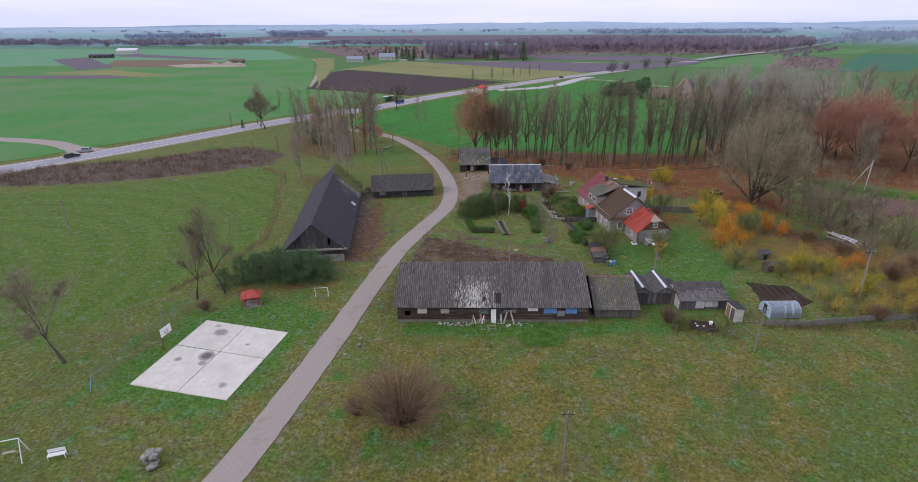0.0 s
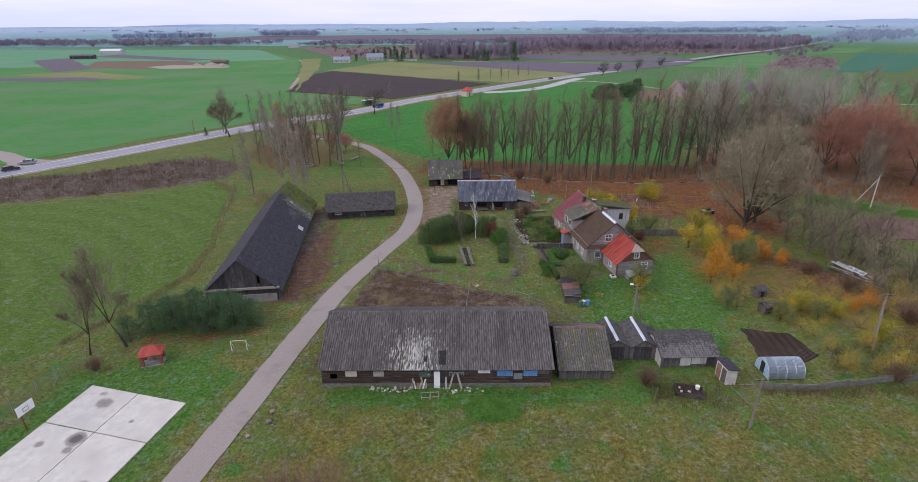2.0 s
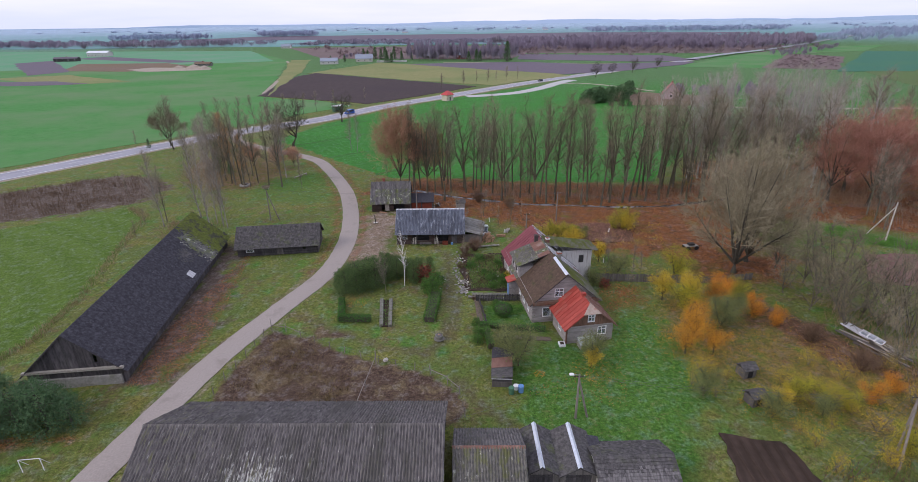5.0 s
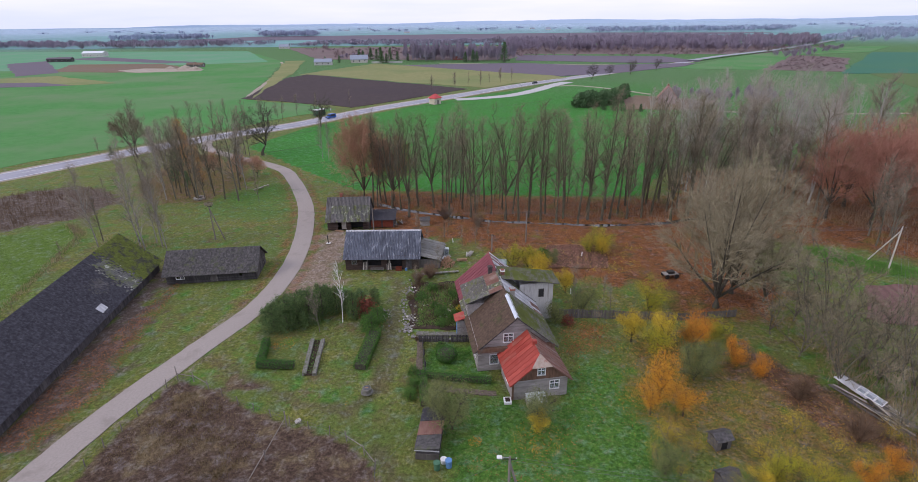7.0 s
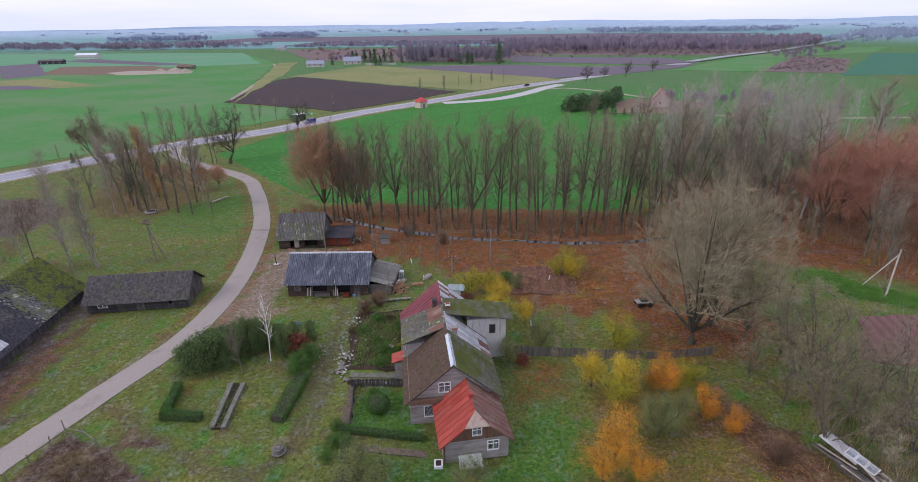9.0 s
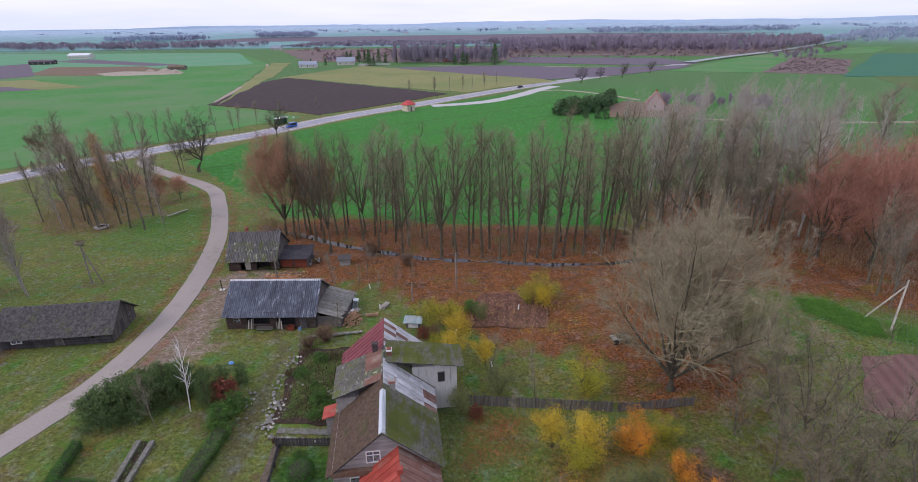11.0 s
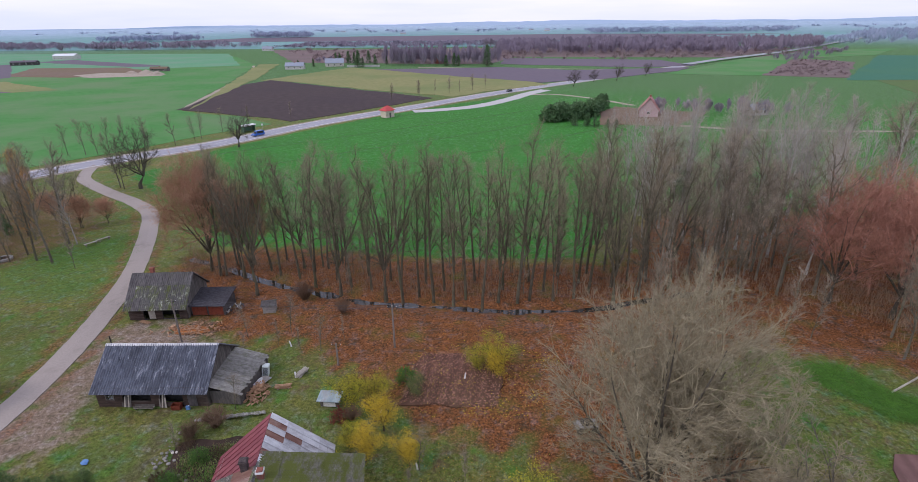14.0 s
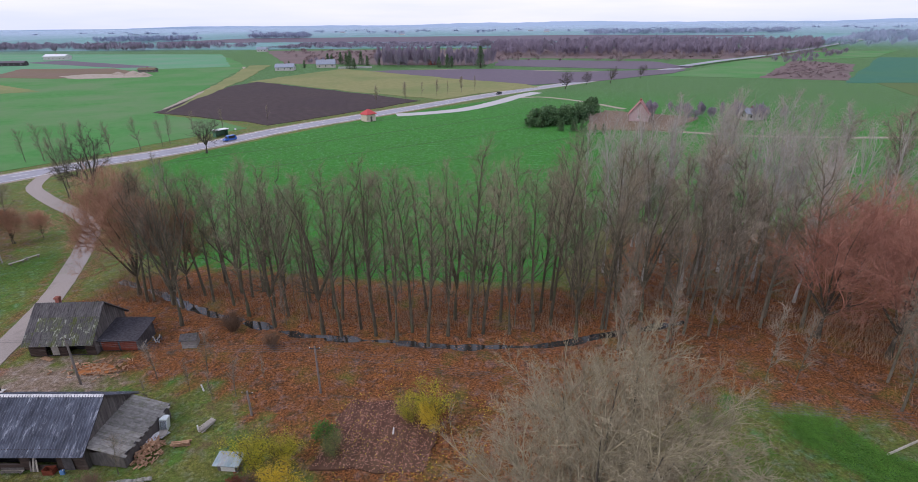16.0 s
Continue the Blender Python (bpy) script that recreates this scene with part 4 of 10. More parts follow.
def wall_panel(parent, length, top, z0, openings, style, material, m, rng, name="wall", label="", kink=None):
    """One side of a building in its own frame: u along, depth towards +y being outside."""
    us = [0, length] + [o[k] for o in openings for k in (0, 1)] + ([kink] if kink else [])
    core = bmesh.new()
    span_wall(core, us, openings, top, z0, -0.14, 0.0)
    wall = part(name, core, material if style != "log" else board_dark, parent, label, m)
    bm = bmesh.new()
    if style == "upright":
        step = 0.2
        edges = list(np.arange(0, length, step)) + us
        span_wall(bm, edges, openings, top, z0 + rng.uniform(0, 0.03), 0.004, 0.03, rng, 0.008)
        part("cladding", bm, material, wall)
    elif style in ("siding", "log"):
        h = 0.2 if style == "siding" else 0.24
        z = z0
        zmax = max(top(0), top(length), top(kink) if kink else 0)
        while z < zmax - 0.05:
            def reach(zz):
                inside = [u for u in np.linspace(0, length, 60) if top(u) >= zz]
                return (inside[0], inside[-1]) if inside else None
            lo, hi = reach(z), reach(min(z + h, zmax))
            if lo and hi:
                for a, b in course_spans(max(lo[0], hi[0]), min(lo[1], hi[1]), z, h, openings):
                    if style == "log":
                        cuts = [a]
                        while b - cuts[-1] > 9:
                            cuts.append(cuts[-1] + rng.uniform(4.5, 8))
                        for c, d in zip(cuts, cuts[1:] + [b]):
                            q = bmesh.new()
                            y = 0.07 + rng.uniform(-0.015, 0.015)
                            prism(q, [(c + 0.01, 0.004, z + 0.012), (c + 0.01, y, z + 0.03), (c + 0.01, y + 0.02, z + h / 2), (c + 0.01, y, z + h - 0.03), (c + 0.01, 0.004, z + h - 0.012)], (d - c - 0.02, 0, 0))
                            part("log", q, material, wall)
                    else:
                        prism(bm, [(a, 0.004, z), (a, 0.04, z), (a, 0.02, z + h - 0.012), (a, 0.004, z + h - 0.012)], (b - a, 0, 0))
            z += h
        if style == "siding":
            part("cladding", bm, material, wall)
        else:
            bm.free()
    elif style == "plain":
        bm.free()
    return wall


def window_part(parent, o, m, frame_mat=None, bars=(1, 1), casing=0.09):
    """A window in the opening o of a wall with pose m."""
    u0, u1, z0, z1 = o
    bm = bmesh.new()
    for a, b, c, d in ((u0 - casing, u1 + casing, z1, z1 + casing), (u0 - casing, u1 + casing, z0 - casing, z0), (u0 - casing, u0, z0, z1), (u1, u1 + casing, z0, z1)):
        box(bm, a, -0.1, c, b, 0.075, d)
    win = part("window", bm, frame_mat or white_paint, parent, "", m)
    bm = bmesh.new()
    for k in range(1, bars[0] + 1):
        u = u0 + (u1 - u0) * k / (bars[0] + 1)
        box(bm, u - 0.03, -0.06, z0, u + 0.03, 0.0, z1)
    for k in range(1, bars[1] + 1):
        z = z0 + (z1 - z0) * (k / (bars[1] + 1) if bars[1] > 1 else 0.62)
        box(bm, u0, -0.055, z - 0.03, u1, 0.004, z + 0.03)
    part("glazing_bar", bm, frame_mat or white_paint, win)
    pane = part("pane", boxed(u0, -0.05, z0, u1, -0.04, z1), window_glass, win)
    pane.visible_shadow = False
    # added near-black sheet behind the pane, painted as the room's shade
    part("dark_recess", boxed(u0 - 0.05, -0.8, z0 - 0.05, u1 + 0.05, -0.7, z1 + 0.05), interior_shade, win)
    return win


def door_part(parent, o, m, material, name="door", open_gap=0.0):
    u0, u1, z0, z1 = o
    bm = bmesh.new()
    for z in (z0 + 0.3, z1 - 0.35):
        box(bm, u0, -0.02, z, u1, 0.01, z + 0.12)
    box(bm, u0, -0.075, z0, u1, -0.06, z1)
    d = part(name, bm, material, parent, "", m)
    n = max(2, int((u1 - u0) / 0.22))
    for k in range(n):
        a, b = u0 + (u1 - u0) * k / n, u0 + (u1 - u0) * (k + 1) / n
        part("board", boxed(a + 0.006, -0.06, z0, b - 0.006, -0.02, z1), material, d)
    part("latch", boxed(u1 - 0.18, 0.01, (z0 + z1) / 2, u1 - 0.08, 0.05, (z0 + z1) / 2 + 0.12), dark_iron, d)
    return d


SHEETS = {}


def wavy_sheet(material, width, length, pitch=0.27, amp=0.062):
    """One corrugated roof sheet; x across, y down the slope. Alike sheets share one mesh."""
    key = (material.name, round(width, 2), round(length, 2))
    if key not in SHEETS:
        n = max(2, int(round(width / pitch))) * 2
        bm = bmesh.new()
        rows = []
        for y, dz in ((0, 0.0), (length, 0.035)):
            rows.append([bm.verts.new((width * k / n, y, dz + (amp if k % 2 else -amp) + 0.06)) for k in range(n + 1)])
        for k in range(n):
            bm.faces.new((rows[0][k], rows[0][k + 1], rows[1][k + 1], rows[1][k]))
        edge = [bm.verts.new((v.co.x, v.co.y + 0.001, v.co.z - 0.03)) for v in rows[1]]
        for k in range(n):
            bm.faces.new((rows[1][k], rows[1][k + 1], edge[k + 1], edge[k]))
        SHEETS[key] = to_mesh("roof_sheet", bm, material)
    return SHEETS[key]


def tin_panel(material, width, length):
    key = (material.name, "tin", round(width, 2), round(length, 2))
    if key not in SHEETS:
        bm = bmesh.new()
        box(bm, 0.004, 0, 0.02, width - 0.004, length, 0.045)
        box(bm, 0, 0, 0.045, 0.04, length, 0.10)
        box(bm, 0.04, length - 0.04, 0.045, width - 0.004, length, 0.06)
        SHEETS[key] = to_mesh("tin_panel", bm, material)
    return SHEETS[key]


def cover(slope, style, material, u0, u1, v0, v1, rng, alt=None, patches=()):
    """Lays pieces on a roof slope from u0..u1 and v0..v1 (down the slope). patches: (u0, u1, v0, v1, material)."""
    if style == "corr":
        nu, nv = max(1, int(round((u1 - u0) / 1.08))), max(1, int(round((v1 - v0) / 1.7)))
        w, h = (u1 - u0) / nu, (v1 - v0) / nv
        for i in range(nu):
            for j in range(nv):
                uc, vc = u0 + (i + 0.5) * w, v0 + (j + 0.5) * h
                mm = material
                for pu0, pu1, pv0, pv1, pm in patches:
                    if pu0 < uc < pu1 and pv0 < vc < pv1 and rng.random() < 0.9:
                        mm = pm
                if mm is None:
                    continue
                part("roof_sheet", wavy_sheet(mm, w, h + 0.1), None, slope, "",
                     Matrix.Translation((u0 + i * w, v0 + j * h - 0.04, rng.uniform(-0.006, 0.01))) @ pose(0, 0, 0, rng.uniform(-0.3, 0.3), 0, rng.uniform(-0.35, 0.35)))
    elif style == "tin":
        nu, nv = max(1, int(round((u1 - u0) / 0.72))), max(1, int(round((v1 - v0) / 1.9)))
        w, h = (u1 - u0) / nu, (v1 - v0) / nv
        for i in range(nu):
            for j in range(nv):
                mm = alt if alt and rng.random() < 0.18 else material
                part("tin_panel", tin_panel(mm, w, h + 0.03), None, slope, "", Matrix.Translation((u0 + i * w, v0 + j * h, rng.uniform(0, 0.008))))
    elif style == "shingle":
        bms = {}
        v = v0
        while v < v1 - 0.05:
            u = u0
            while u < u1 - 0.02:
                w = min(rng.uniform(0.14, 0.3), u1 - u)
                mm = material
                for pu0, pu1, pv0, pv1, pm in patches:
                    if pu0 + rng.uniform(-1, 1) < u < pu1 + rng.uniform(-1, 1) and pv0 + rng.uniform(-0.6, 0.6) < v < pv1 + rng.uniform(-0.6, 0.6):
                        mm = pm
                if mm is not None:
                    bm = bms.setdefault(mm.name, (bmesh.new(), mm))[0]
                    t = rng.uniform(0.0, 0.025)
                    e = min(v + 0.36 + rng.uniform(-0.04, 0.05), v1 + 0.08)
                    pts = [(u + 0.004, v, 0.01), (u + w - 0.004, v, 0.01), (u + w - 0.004, e, 0.045 + t), (u + 0.004, e, 0.045 + t)]
                    low = [(u + 0.004, e, 0.015), (u + w - 0.004, e, 0.015)]
                    q = [bm.verts.new(x) for x in pts + low]
                    bm.faces.new(q[:4])
                    bm.faces.new((q[3], q[2], q[5], q[4]))
                    bm.faces.new((q[2], q[1], q[5]))
                    bm.faces.new((q[0], q[3], q[4]))
                u += w
            v += 0.3
        for bm, mm in bms.values():
            bmesh.ops.recalc_face_normals(bm, faces=bm.faces)
            tagged(part("shingles", bm, mm, slope), kind="stuff")


def slope_matrix(side, ridge_y, ridge_z, drop_y, drop_z):
    """Frame of a roof slope: x along the ridge, y down the slope, z out of it. side -1 falls to -y."""
    v = Vector((0, side * drop_y, -drop_z)).normalized()
    u = Vector((-side * -1.0, 0, 0)) if side > 0 else Vector((-1, 0, 0))
    n = u.cross(v)
    m = Matrix.Identity(4)
    for k, c in enumerate((u, v, n)):
        m.col[k][:3] = c
    m.translation = (0, ridge_y, ridge_z)
    return m


def gable_house(name, label, category, m, L, W, he, hr, walls, roofs, eave=0.4, verge=0.35, seed=1, ridge_y=0.0, wall_style="upright", openings=None, gable_style=None, gable_mat=None, cap=None, deck=board_dark,
                z0=0.0, group=""):
    """A gabled building: x along the ridge, front towards -y. walls: materials F, B, L, R. roofs: side -> (style, material, alt, patches) or a list of
    (u0, u1, v0, v1, style, material, alt, patches). openings: side -> list of (kind, u0, u1, z0, z1, material, bars)."""
    r = random.Random(seed)
    top_ob = thing(name, label, category, m, group)
    openings = openings or {}
    hw = W / 2
    sides = {"F": (L, Matrix.Translation((L / 2, -hw, 0)) @ pose(0, 0, 0, 0, 0, 180)), "B": (L, Matrix.Translation((-L / 2, hw, 0))),
             "L": (W, Matrix.Translation((-L / 2, -hw, 0)) @ pose(0, 0, 0, 0, 0, 90)), "R": (W, Matrix.Translation((L / 2, hw, 0)) @ pose(0, 0, 0, 0, 0, -90))}
    for s, (length, sm) in sides.items():
        ops = openings.get(s, [])
        cuts = [(o[1], o[2], o[3], o[4]) for o in ops if o[0] in ("window", "door", "hole")]
        if s in "FB":
            top, kink = (lambda u: he), None
        else:
            ku = hw + ridge_y if s == "L" else hw - ridge_y
            top, kink = (lambda u, ku=ku: he + (hr - he - 0.06) * (u / ku if u < ku else (W - u) / (W - ku))), ku
        wall = wall_panel(top_ob, length, top, z0, cuts, (gable_style or wall_style) if s in "LR" else wall_style, gable_mat or walls[s] if s in "LR" and gable_mat else walls[s], sm, r, kink=kink)
        for o in ops:
            if o[0] == "window":
                window_part(top_ob, o[1:5], sm, o[5], o[6])
            elif o[0] == "door":
                door_part(top_ob, o[1:5], sm, o[5])
            elif o[0] == "panel":
                part("panel", boxed(o[1], 0.1, o[3], o[2], 0.13, o[4]), o[5], top_ob, "", sm)
    for side in (-1, 1):
        run_y = hw + side * -ridge_y + eave
        drop = (hr - he) * run_y / (hw + side * -ridge_y)
        sl = math.hypot(run_y, drop)
        sm = slope_matrix(side, ridge_y, hr, run_y, drop)
        bm = boxed(-L / 2 - verge, 0.0, -0.1, L / 2 + verge, sl - 0.05, 0.0)
        slope = part("roof_slope", bm, deck, top_ob, "", sm)
        spec = roofs["F" if side < 0 else "B"]
        for item in spec if isinstance(spec, list) else [(-L / 2 - verge, L / 2 + verge, 0.0, sl, *spec)]:
            u0, u1, v0, v1, style, material, alt, patches = item
            cover(slope, style, material, u0, u1, v0, min(v1, sl), r, alt, patches)
    if cap:
        x0 = -L / 2 - verge
        while x0 < L / 2 + verge - 0.1:
            bm = bmesh.new()
            x1 = min(x0 + 2.0, L / 2 + verge)
            prism(bm, [(x0, ridge_y - 0.22, hr - 0.06), (x0, ridge_y, hr + 0.15), (x0, ridge_y + 0.22, hr - 0.06), (x0, ridge_y, hr + 0.12)], (x1 - x0 - 0.008, 0, 0))
            bmesh.ops.recalc_face_normals(bm, faces=bm.faces)
            part("ridge_cap", bm, cap, top_ob)
            x0 = x1
    return top_ob


def chimney(parent, x, y, z0, z1, w, material, band=None):
    bm = boxed(x - w / 2, y - w / 2, z0, x + w / 2, y + w / 2, z1, bevel=0.02)
    c = part("chimney", bm, material, parent)
    part("chimney_rim", boxed(x - w / 2 - 0.06, y - w / 2 - 0.06, z1 - 0.25, x + w / 2 + 0.06, y + w / 2 + 0.06, z1 - 0.08), band or material, c)
    return c


W_S, W_D = (1, 1), (2, 1)
# long log barn with the fibre-cement roof
barn = gable_house("barn", "long dark log barn with a weathered grey corrugated roof", "barn", pose(3.05, 70.65, 0, 0, 0, 0.8), 26.4, 13.4, 2.62, 5.9,
    {"F": log_dark, "B": log_dark, "L": board_dark, "R": board_dark},
    {"F": ("corr", barn_sheet, None, []), "B": ("corr", barn_sheet, None, [])}, 0.42, 0.3, 11,
    wall_style="log", gable_style="upright", cap=barn_sheet,
    openings={"F": [("hole", 24.6, 25.4, 0.9, 1.7), ("panel", 22.3, 23.6, 1.35, 2.1, plaster_cream), ("panel", 19.2, 20.4, 1.35, 2.05, pale_wood), ("window", 13.9, 15.1, 1.3, 2.0, green_paint, (0, 1)),
                    ("window", 10.1, 11.6, 1.35, 2.0, steel, (2, 1)), ("panel", 7.0, 8.4, 1.75, 2.2, white_paint), ("panel", 4.4, 6.2, 1.35, 2.15, blue_paint), ("panel", 1.6, 3.2, 1.35, 2.15, blue_paint),
                    ("panel", 3.3, 4.3, 0.9, 1.75, steel), ("door", 11.9, 12.9, 0.1, 2.1, board_dark), ("panel", 0.3, 1.5, 1.6, 2.2, board_grey)]})
part("plinth", boxed(-13.25, -6.86, -0.3, 13.25, -6.72, 0.36), concrete_moss, barn, "crumbling pale stone footing")
# dark slabs on the roof cover, painted as the shade of gaps, with a board below
hole = slope_matrix(-1, 0, 5.9, 7.12, 3.485)
part("roof_hole", boxed(-1.1, 5.5, 0.10, -0.35, 7.3, 0.15), interior_shade, barn, "dark slab painted as the shade in a roof hole", hole)
part("roof_hole", boxed(1.0, 6.2, 0.10, 1.4, 6.9, 0.135), interior_shade, barn, "dark slab painted as the shade in a roof hole", hole)

annex = gable_house("barn_annex", "low board annex with a mossy corrugated roof", "shed", pose(20.45, 70.0, 0, 0, 0, 0.8), 6.0, 9.4, 1.65, 4.15,
    {s: board_grey for s in "FBLR"}, {"F": ("corr", asbestos_moss, None, []), "B": ("corr", asbestos_roof, None, [])}, 0.4, 0.25, 12, cap=rust_tin)

for k, (x, w) in enumerate(((25.0, 3.1), (28.3, 3.3))):
    g = gable_house("garage", "small grey board garage with a white metal ridge cap", "garage", pose(x, 71.6, 0, 0, 0, 92), 4.9, w, 2.0, 2.95, {s: board_grey for s in "FBLR"},
        {"F": ("shingle", old_shingle, None, []), "B": ("shingle", old_shingle, None, [])}, 0.2, 0.35, 20 + k, cap=white_metal, group="row of garages",
        openings={"L": [("door", 0.5, w - 0.5, 0.05, 1.85, board_dark)]})
low = gable_house("low_shed", "low shed with whitewashed boards and a grey shingle roof", "shed", pose(33.4, 70.4, 0, 0, 0, 3), 6.9, 5.4, 1.75, 2.95,
    {"F": board_grey, "B": board_grey, "L": siding_white, "R": board_grey}, {"F": ("shingle", old_shingle, None, [(-3.6, 3.6, 1.2, 4, asbestos_roof)]), "B": ("shingle", old_shingle, None, [])}, 0.35, 0.2, 31,
    openings={"F": [("door", 0.3, 1.2, 0.05, 1.6, board_dark), ("panel", 1.4, 3.2, 0.5, 1.5, siding_white), ("panel", 3.3, 4.6, 0.3, 1.55, siding_white), ("door", 4.8, 5.6, 0.05, 1.6, board_grey)]})
link = thing("lean_to", "dark lean-to roof between garage and shed", "shed", pose(30.3, 71.6, 0, 0, 0, 2))
part("roof", boxed(-0.8, -2.2, 0, 0.8, 2.2, 0.1, pose(0, 0, 1.9, 0, 10, 0)), tar_roof, link)
for x, y in ((-0.6, -2.0), (0.6, -2.0), (-0.6, 2.0), (0.6, 2.0)):
    part("post", boxed(x - 0.06, y - 0.06, 0, x + 0.06, y + 0.06, 1.8), board_dark, link)
part("board_front", boxed(-0.7, -2.05, 0, 0.7, -1.98, 1.75), board_dark, link)

# brick privy
privy = thing("privy", "small pale brick privy with two plank doors", "outhouse", pose(36.9, 65.35, 0, 0, 0, 8))
priv_r = random.Random(5)
part("wall", boxed(-0.62, -1.05, 0, 0.62, 1.05, 2.05), white_brick, privy)
bm = bmesh.new()
for j in range(22):
    for i in range(5):
        u = -0.62 + i * 0.25 + (0.12 if j % 2 else 0)
        if u + 0.24 <= 0.63:
            box(bm, u, -1.075, j * 0.09 + 0.01, u + 0.24, -1.05, j * 0.09 + 0.085)
tagged(part("bricks", bm, white_brick, privy), kind="stuff")
bm = boxed(-0.8, -1.25, 0, 0.8, 1.25, 0.08, pose(0, 0, 2.1, 0, 9, 0))
part("roof", bm, tar_roof, privy)
for y, mat_ in ((-0.5, board_grey), (0.45, rust_tin)):
    d = part("door", boxed(-0.68, y - 0.38, 0.08, -0.63, y + 0.38, 1.85), mat_, privy)
    part("handle", boxed(-0.72, y + 0.22, 0.95, -0.68, y + 0.27, 1.1), dark_iron, d)
part("pale_jamb", boxed(-0.69, -0.06, 0, -0.625, 0.02, 2.0), white_paint, privy)

# polytunnel greenhouse
tunnel = thing("greenhouse", "arched polycarbonate greenhouse with a blue end wall", "greenhouse", pose(44.0, 66.8, 0, 0, 0, 2) @ Matrix.Scale(0.88, 4))
LG, RG = 4.9, 1.55
for k in range(12):
    a0, a1 = math.pi * k / 12, math.pi * (k + 1) / 12
    bm = bmesh.new()
    pts = [(-LG / 2, RG * math.cos(a), 0.55 + RG * math.sin(a)) for a in (a0, a1)] + [(-LG / 2, (RG - 0.02) * math.cos(a), 0.55 + (RG - 0.02) * math.sin(a)) for a in (a1, a0)]
    prism(bm, pts, (LG, 0, 0))
    bmesh.ops.recalc_face_normals(bm, faces=bm.faces)
    part("sheet", bm, poly_sheet, tunnel)
for y in (-RG, RG):
    part("side_sheet", boxed(-LG / 2, y - 0.01, 0, LG / 2, y + 0.01, 0.55), poly_sheet, tunnel)
for x in np.linspace(-LG / 2, LG / 2, 5):
    bm = bmesh.new()
    pts = [(x, -RG - 0.02, 0)] + [(x, (RG + 0.02) * math.cos(a), 0.55 + (RG + 0.02) * math.sin(a)) for a in np.linspace(math.pi, 0, 13)] + [(x, RG + 0.02, 0)]
    for a, b in zip(pts, pts[1:]):
        tube(bm, a, b, 0.035, 0.035, 5)
    part("hoop", bm, white_metal, tunnel)
for a in (0.25, 0.5, 0.75):
    c, s = (RG + 0.03) * math.cos(math.pi * a), 0.55 + (RG + 0.03) * math.sin(math.pi * a)
    part("purlin", tubed((-LG / 2, c, s), (LG / 2, c, s), 0.025, 0.025, 5), white_metal, tunnel)
for x, mat_ in ((-LG / 2, blue_paint), (LG / 2, poly_sheet)):
    bm = bmesh.new()
    prism(bm, [(x - 0.015, -RG, 0)] + [(x - 0.015, RG * math.cos(a), 0.55 + RG * math.sin(a)) for a in np.linspace(math.pi, 0, 13)] + [(x - 0.015, RG, 0)], (0.03, 0, 0))
    end = part("end_wall", bm, surface("tunnel_end_blue", (0.28, 0.42, 0.55), (0.4, 0.54, 0.66), 2, rough=0.5) if x < 0 else poly_sheet, tunnel)
    if x < 0:
        # near-black panel on the end wall, painted as the unlit opening
        part("doorway", boxed(x - 0.03, -0.45, 0.05, x - 0.018, 0.45, 1.75), interior_shade, end)
        part("bench_box", boxed(-2.2, -1.3, 0, 2.2, -0.4, 0.3), bed_soil, tunnel)
        part("bench_box", boxed(-2.2, 0.4, 0, 2.2, 1.3, 0.3), bed_soil, tunnel)

# large thatch-shaped barn with the tarred roof
big = gable_house("old_barn", "huge old barn with a dark tarred shingle roof and mossy end", "barn", pose(-29.9, 103.7, 0, 0, 0, 97.8), 41.0, 10.4, 2.3, 7.05,
    {s: board_dark for s in "FBLR"},
    {"F": ("shingle", tar_roof, None, [(-21.5, -13, -1, 9, moss_thick), (-13, -10, 1.2, 9, moss_roof), (-9, -6, 3, 5, old_shingle)]), "B": ("shingle", tar_roof, None, [])}, 0.65, 0.4, 41, cap=None,
    openings={"L": [("hole", 2.4, 2.75, 3.0, 4.3)]})
part("gable_beam", boxed(-20.9, -5.5, 2.12, -20.56, 5.5, 2.4), pale_wood, big, "bleached beam across the gable")
part("stone_wall", boxed(-20.8, -5.0, -0.2, -20.52, 5.0, 1.2), concrete_grey, big)
part("roof_patch", boxed(-3.7, 6.2, 0.09, -2.2, 7.3, 0.13, pose(0, 0, 0, 0, 0, 1)), pale_tin, big, "pale tin patch", slope_matrix(-1, 0, 7.05, 5.85, 5.34))

shed_w = gable_house("shingle_shed", "low grey log shed with a sagging shingle roof", "shed", pose(-16.8, 123.9, 0, 0, 0, 8.5), 14.2, 6.6, 2.0, 4.6,
    {"F": board_dark, "B": board_dark, "L": board_grey, "R": board_grey}, {"F": ("shingle", old_shingle, None, []), "B": ("shingle", old_shingle, None, [])}, 0.55, 0.45, 51, wall_style="siding",
    gable_style="upright", openings={"F": [("window", 11.4, 12.6, 0.85, 1.5, white_paint, (1, 1)), ("hole", 2.2, 2.7, 0.8, 1.5), ("door", 6.2, 7.4, 0.05, 1.8, board_grey)], "R": [("window", 1.2, 1.8, 0.8, 1.6, board_grey, (0, 1)), ("door", 3.2, 4.2, 0.05, 1.9, board_dark)]})

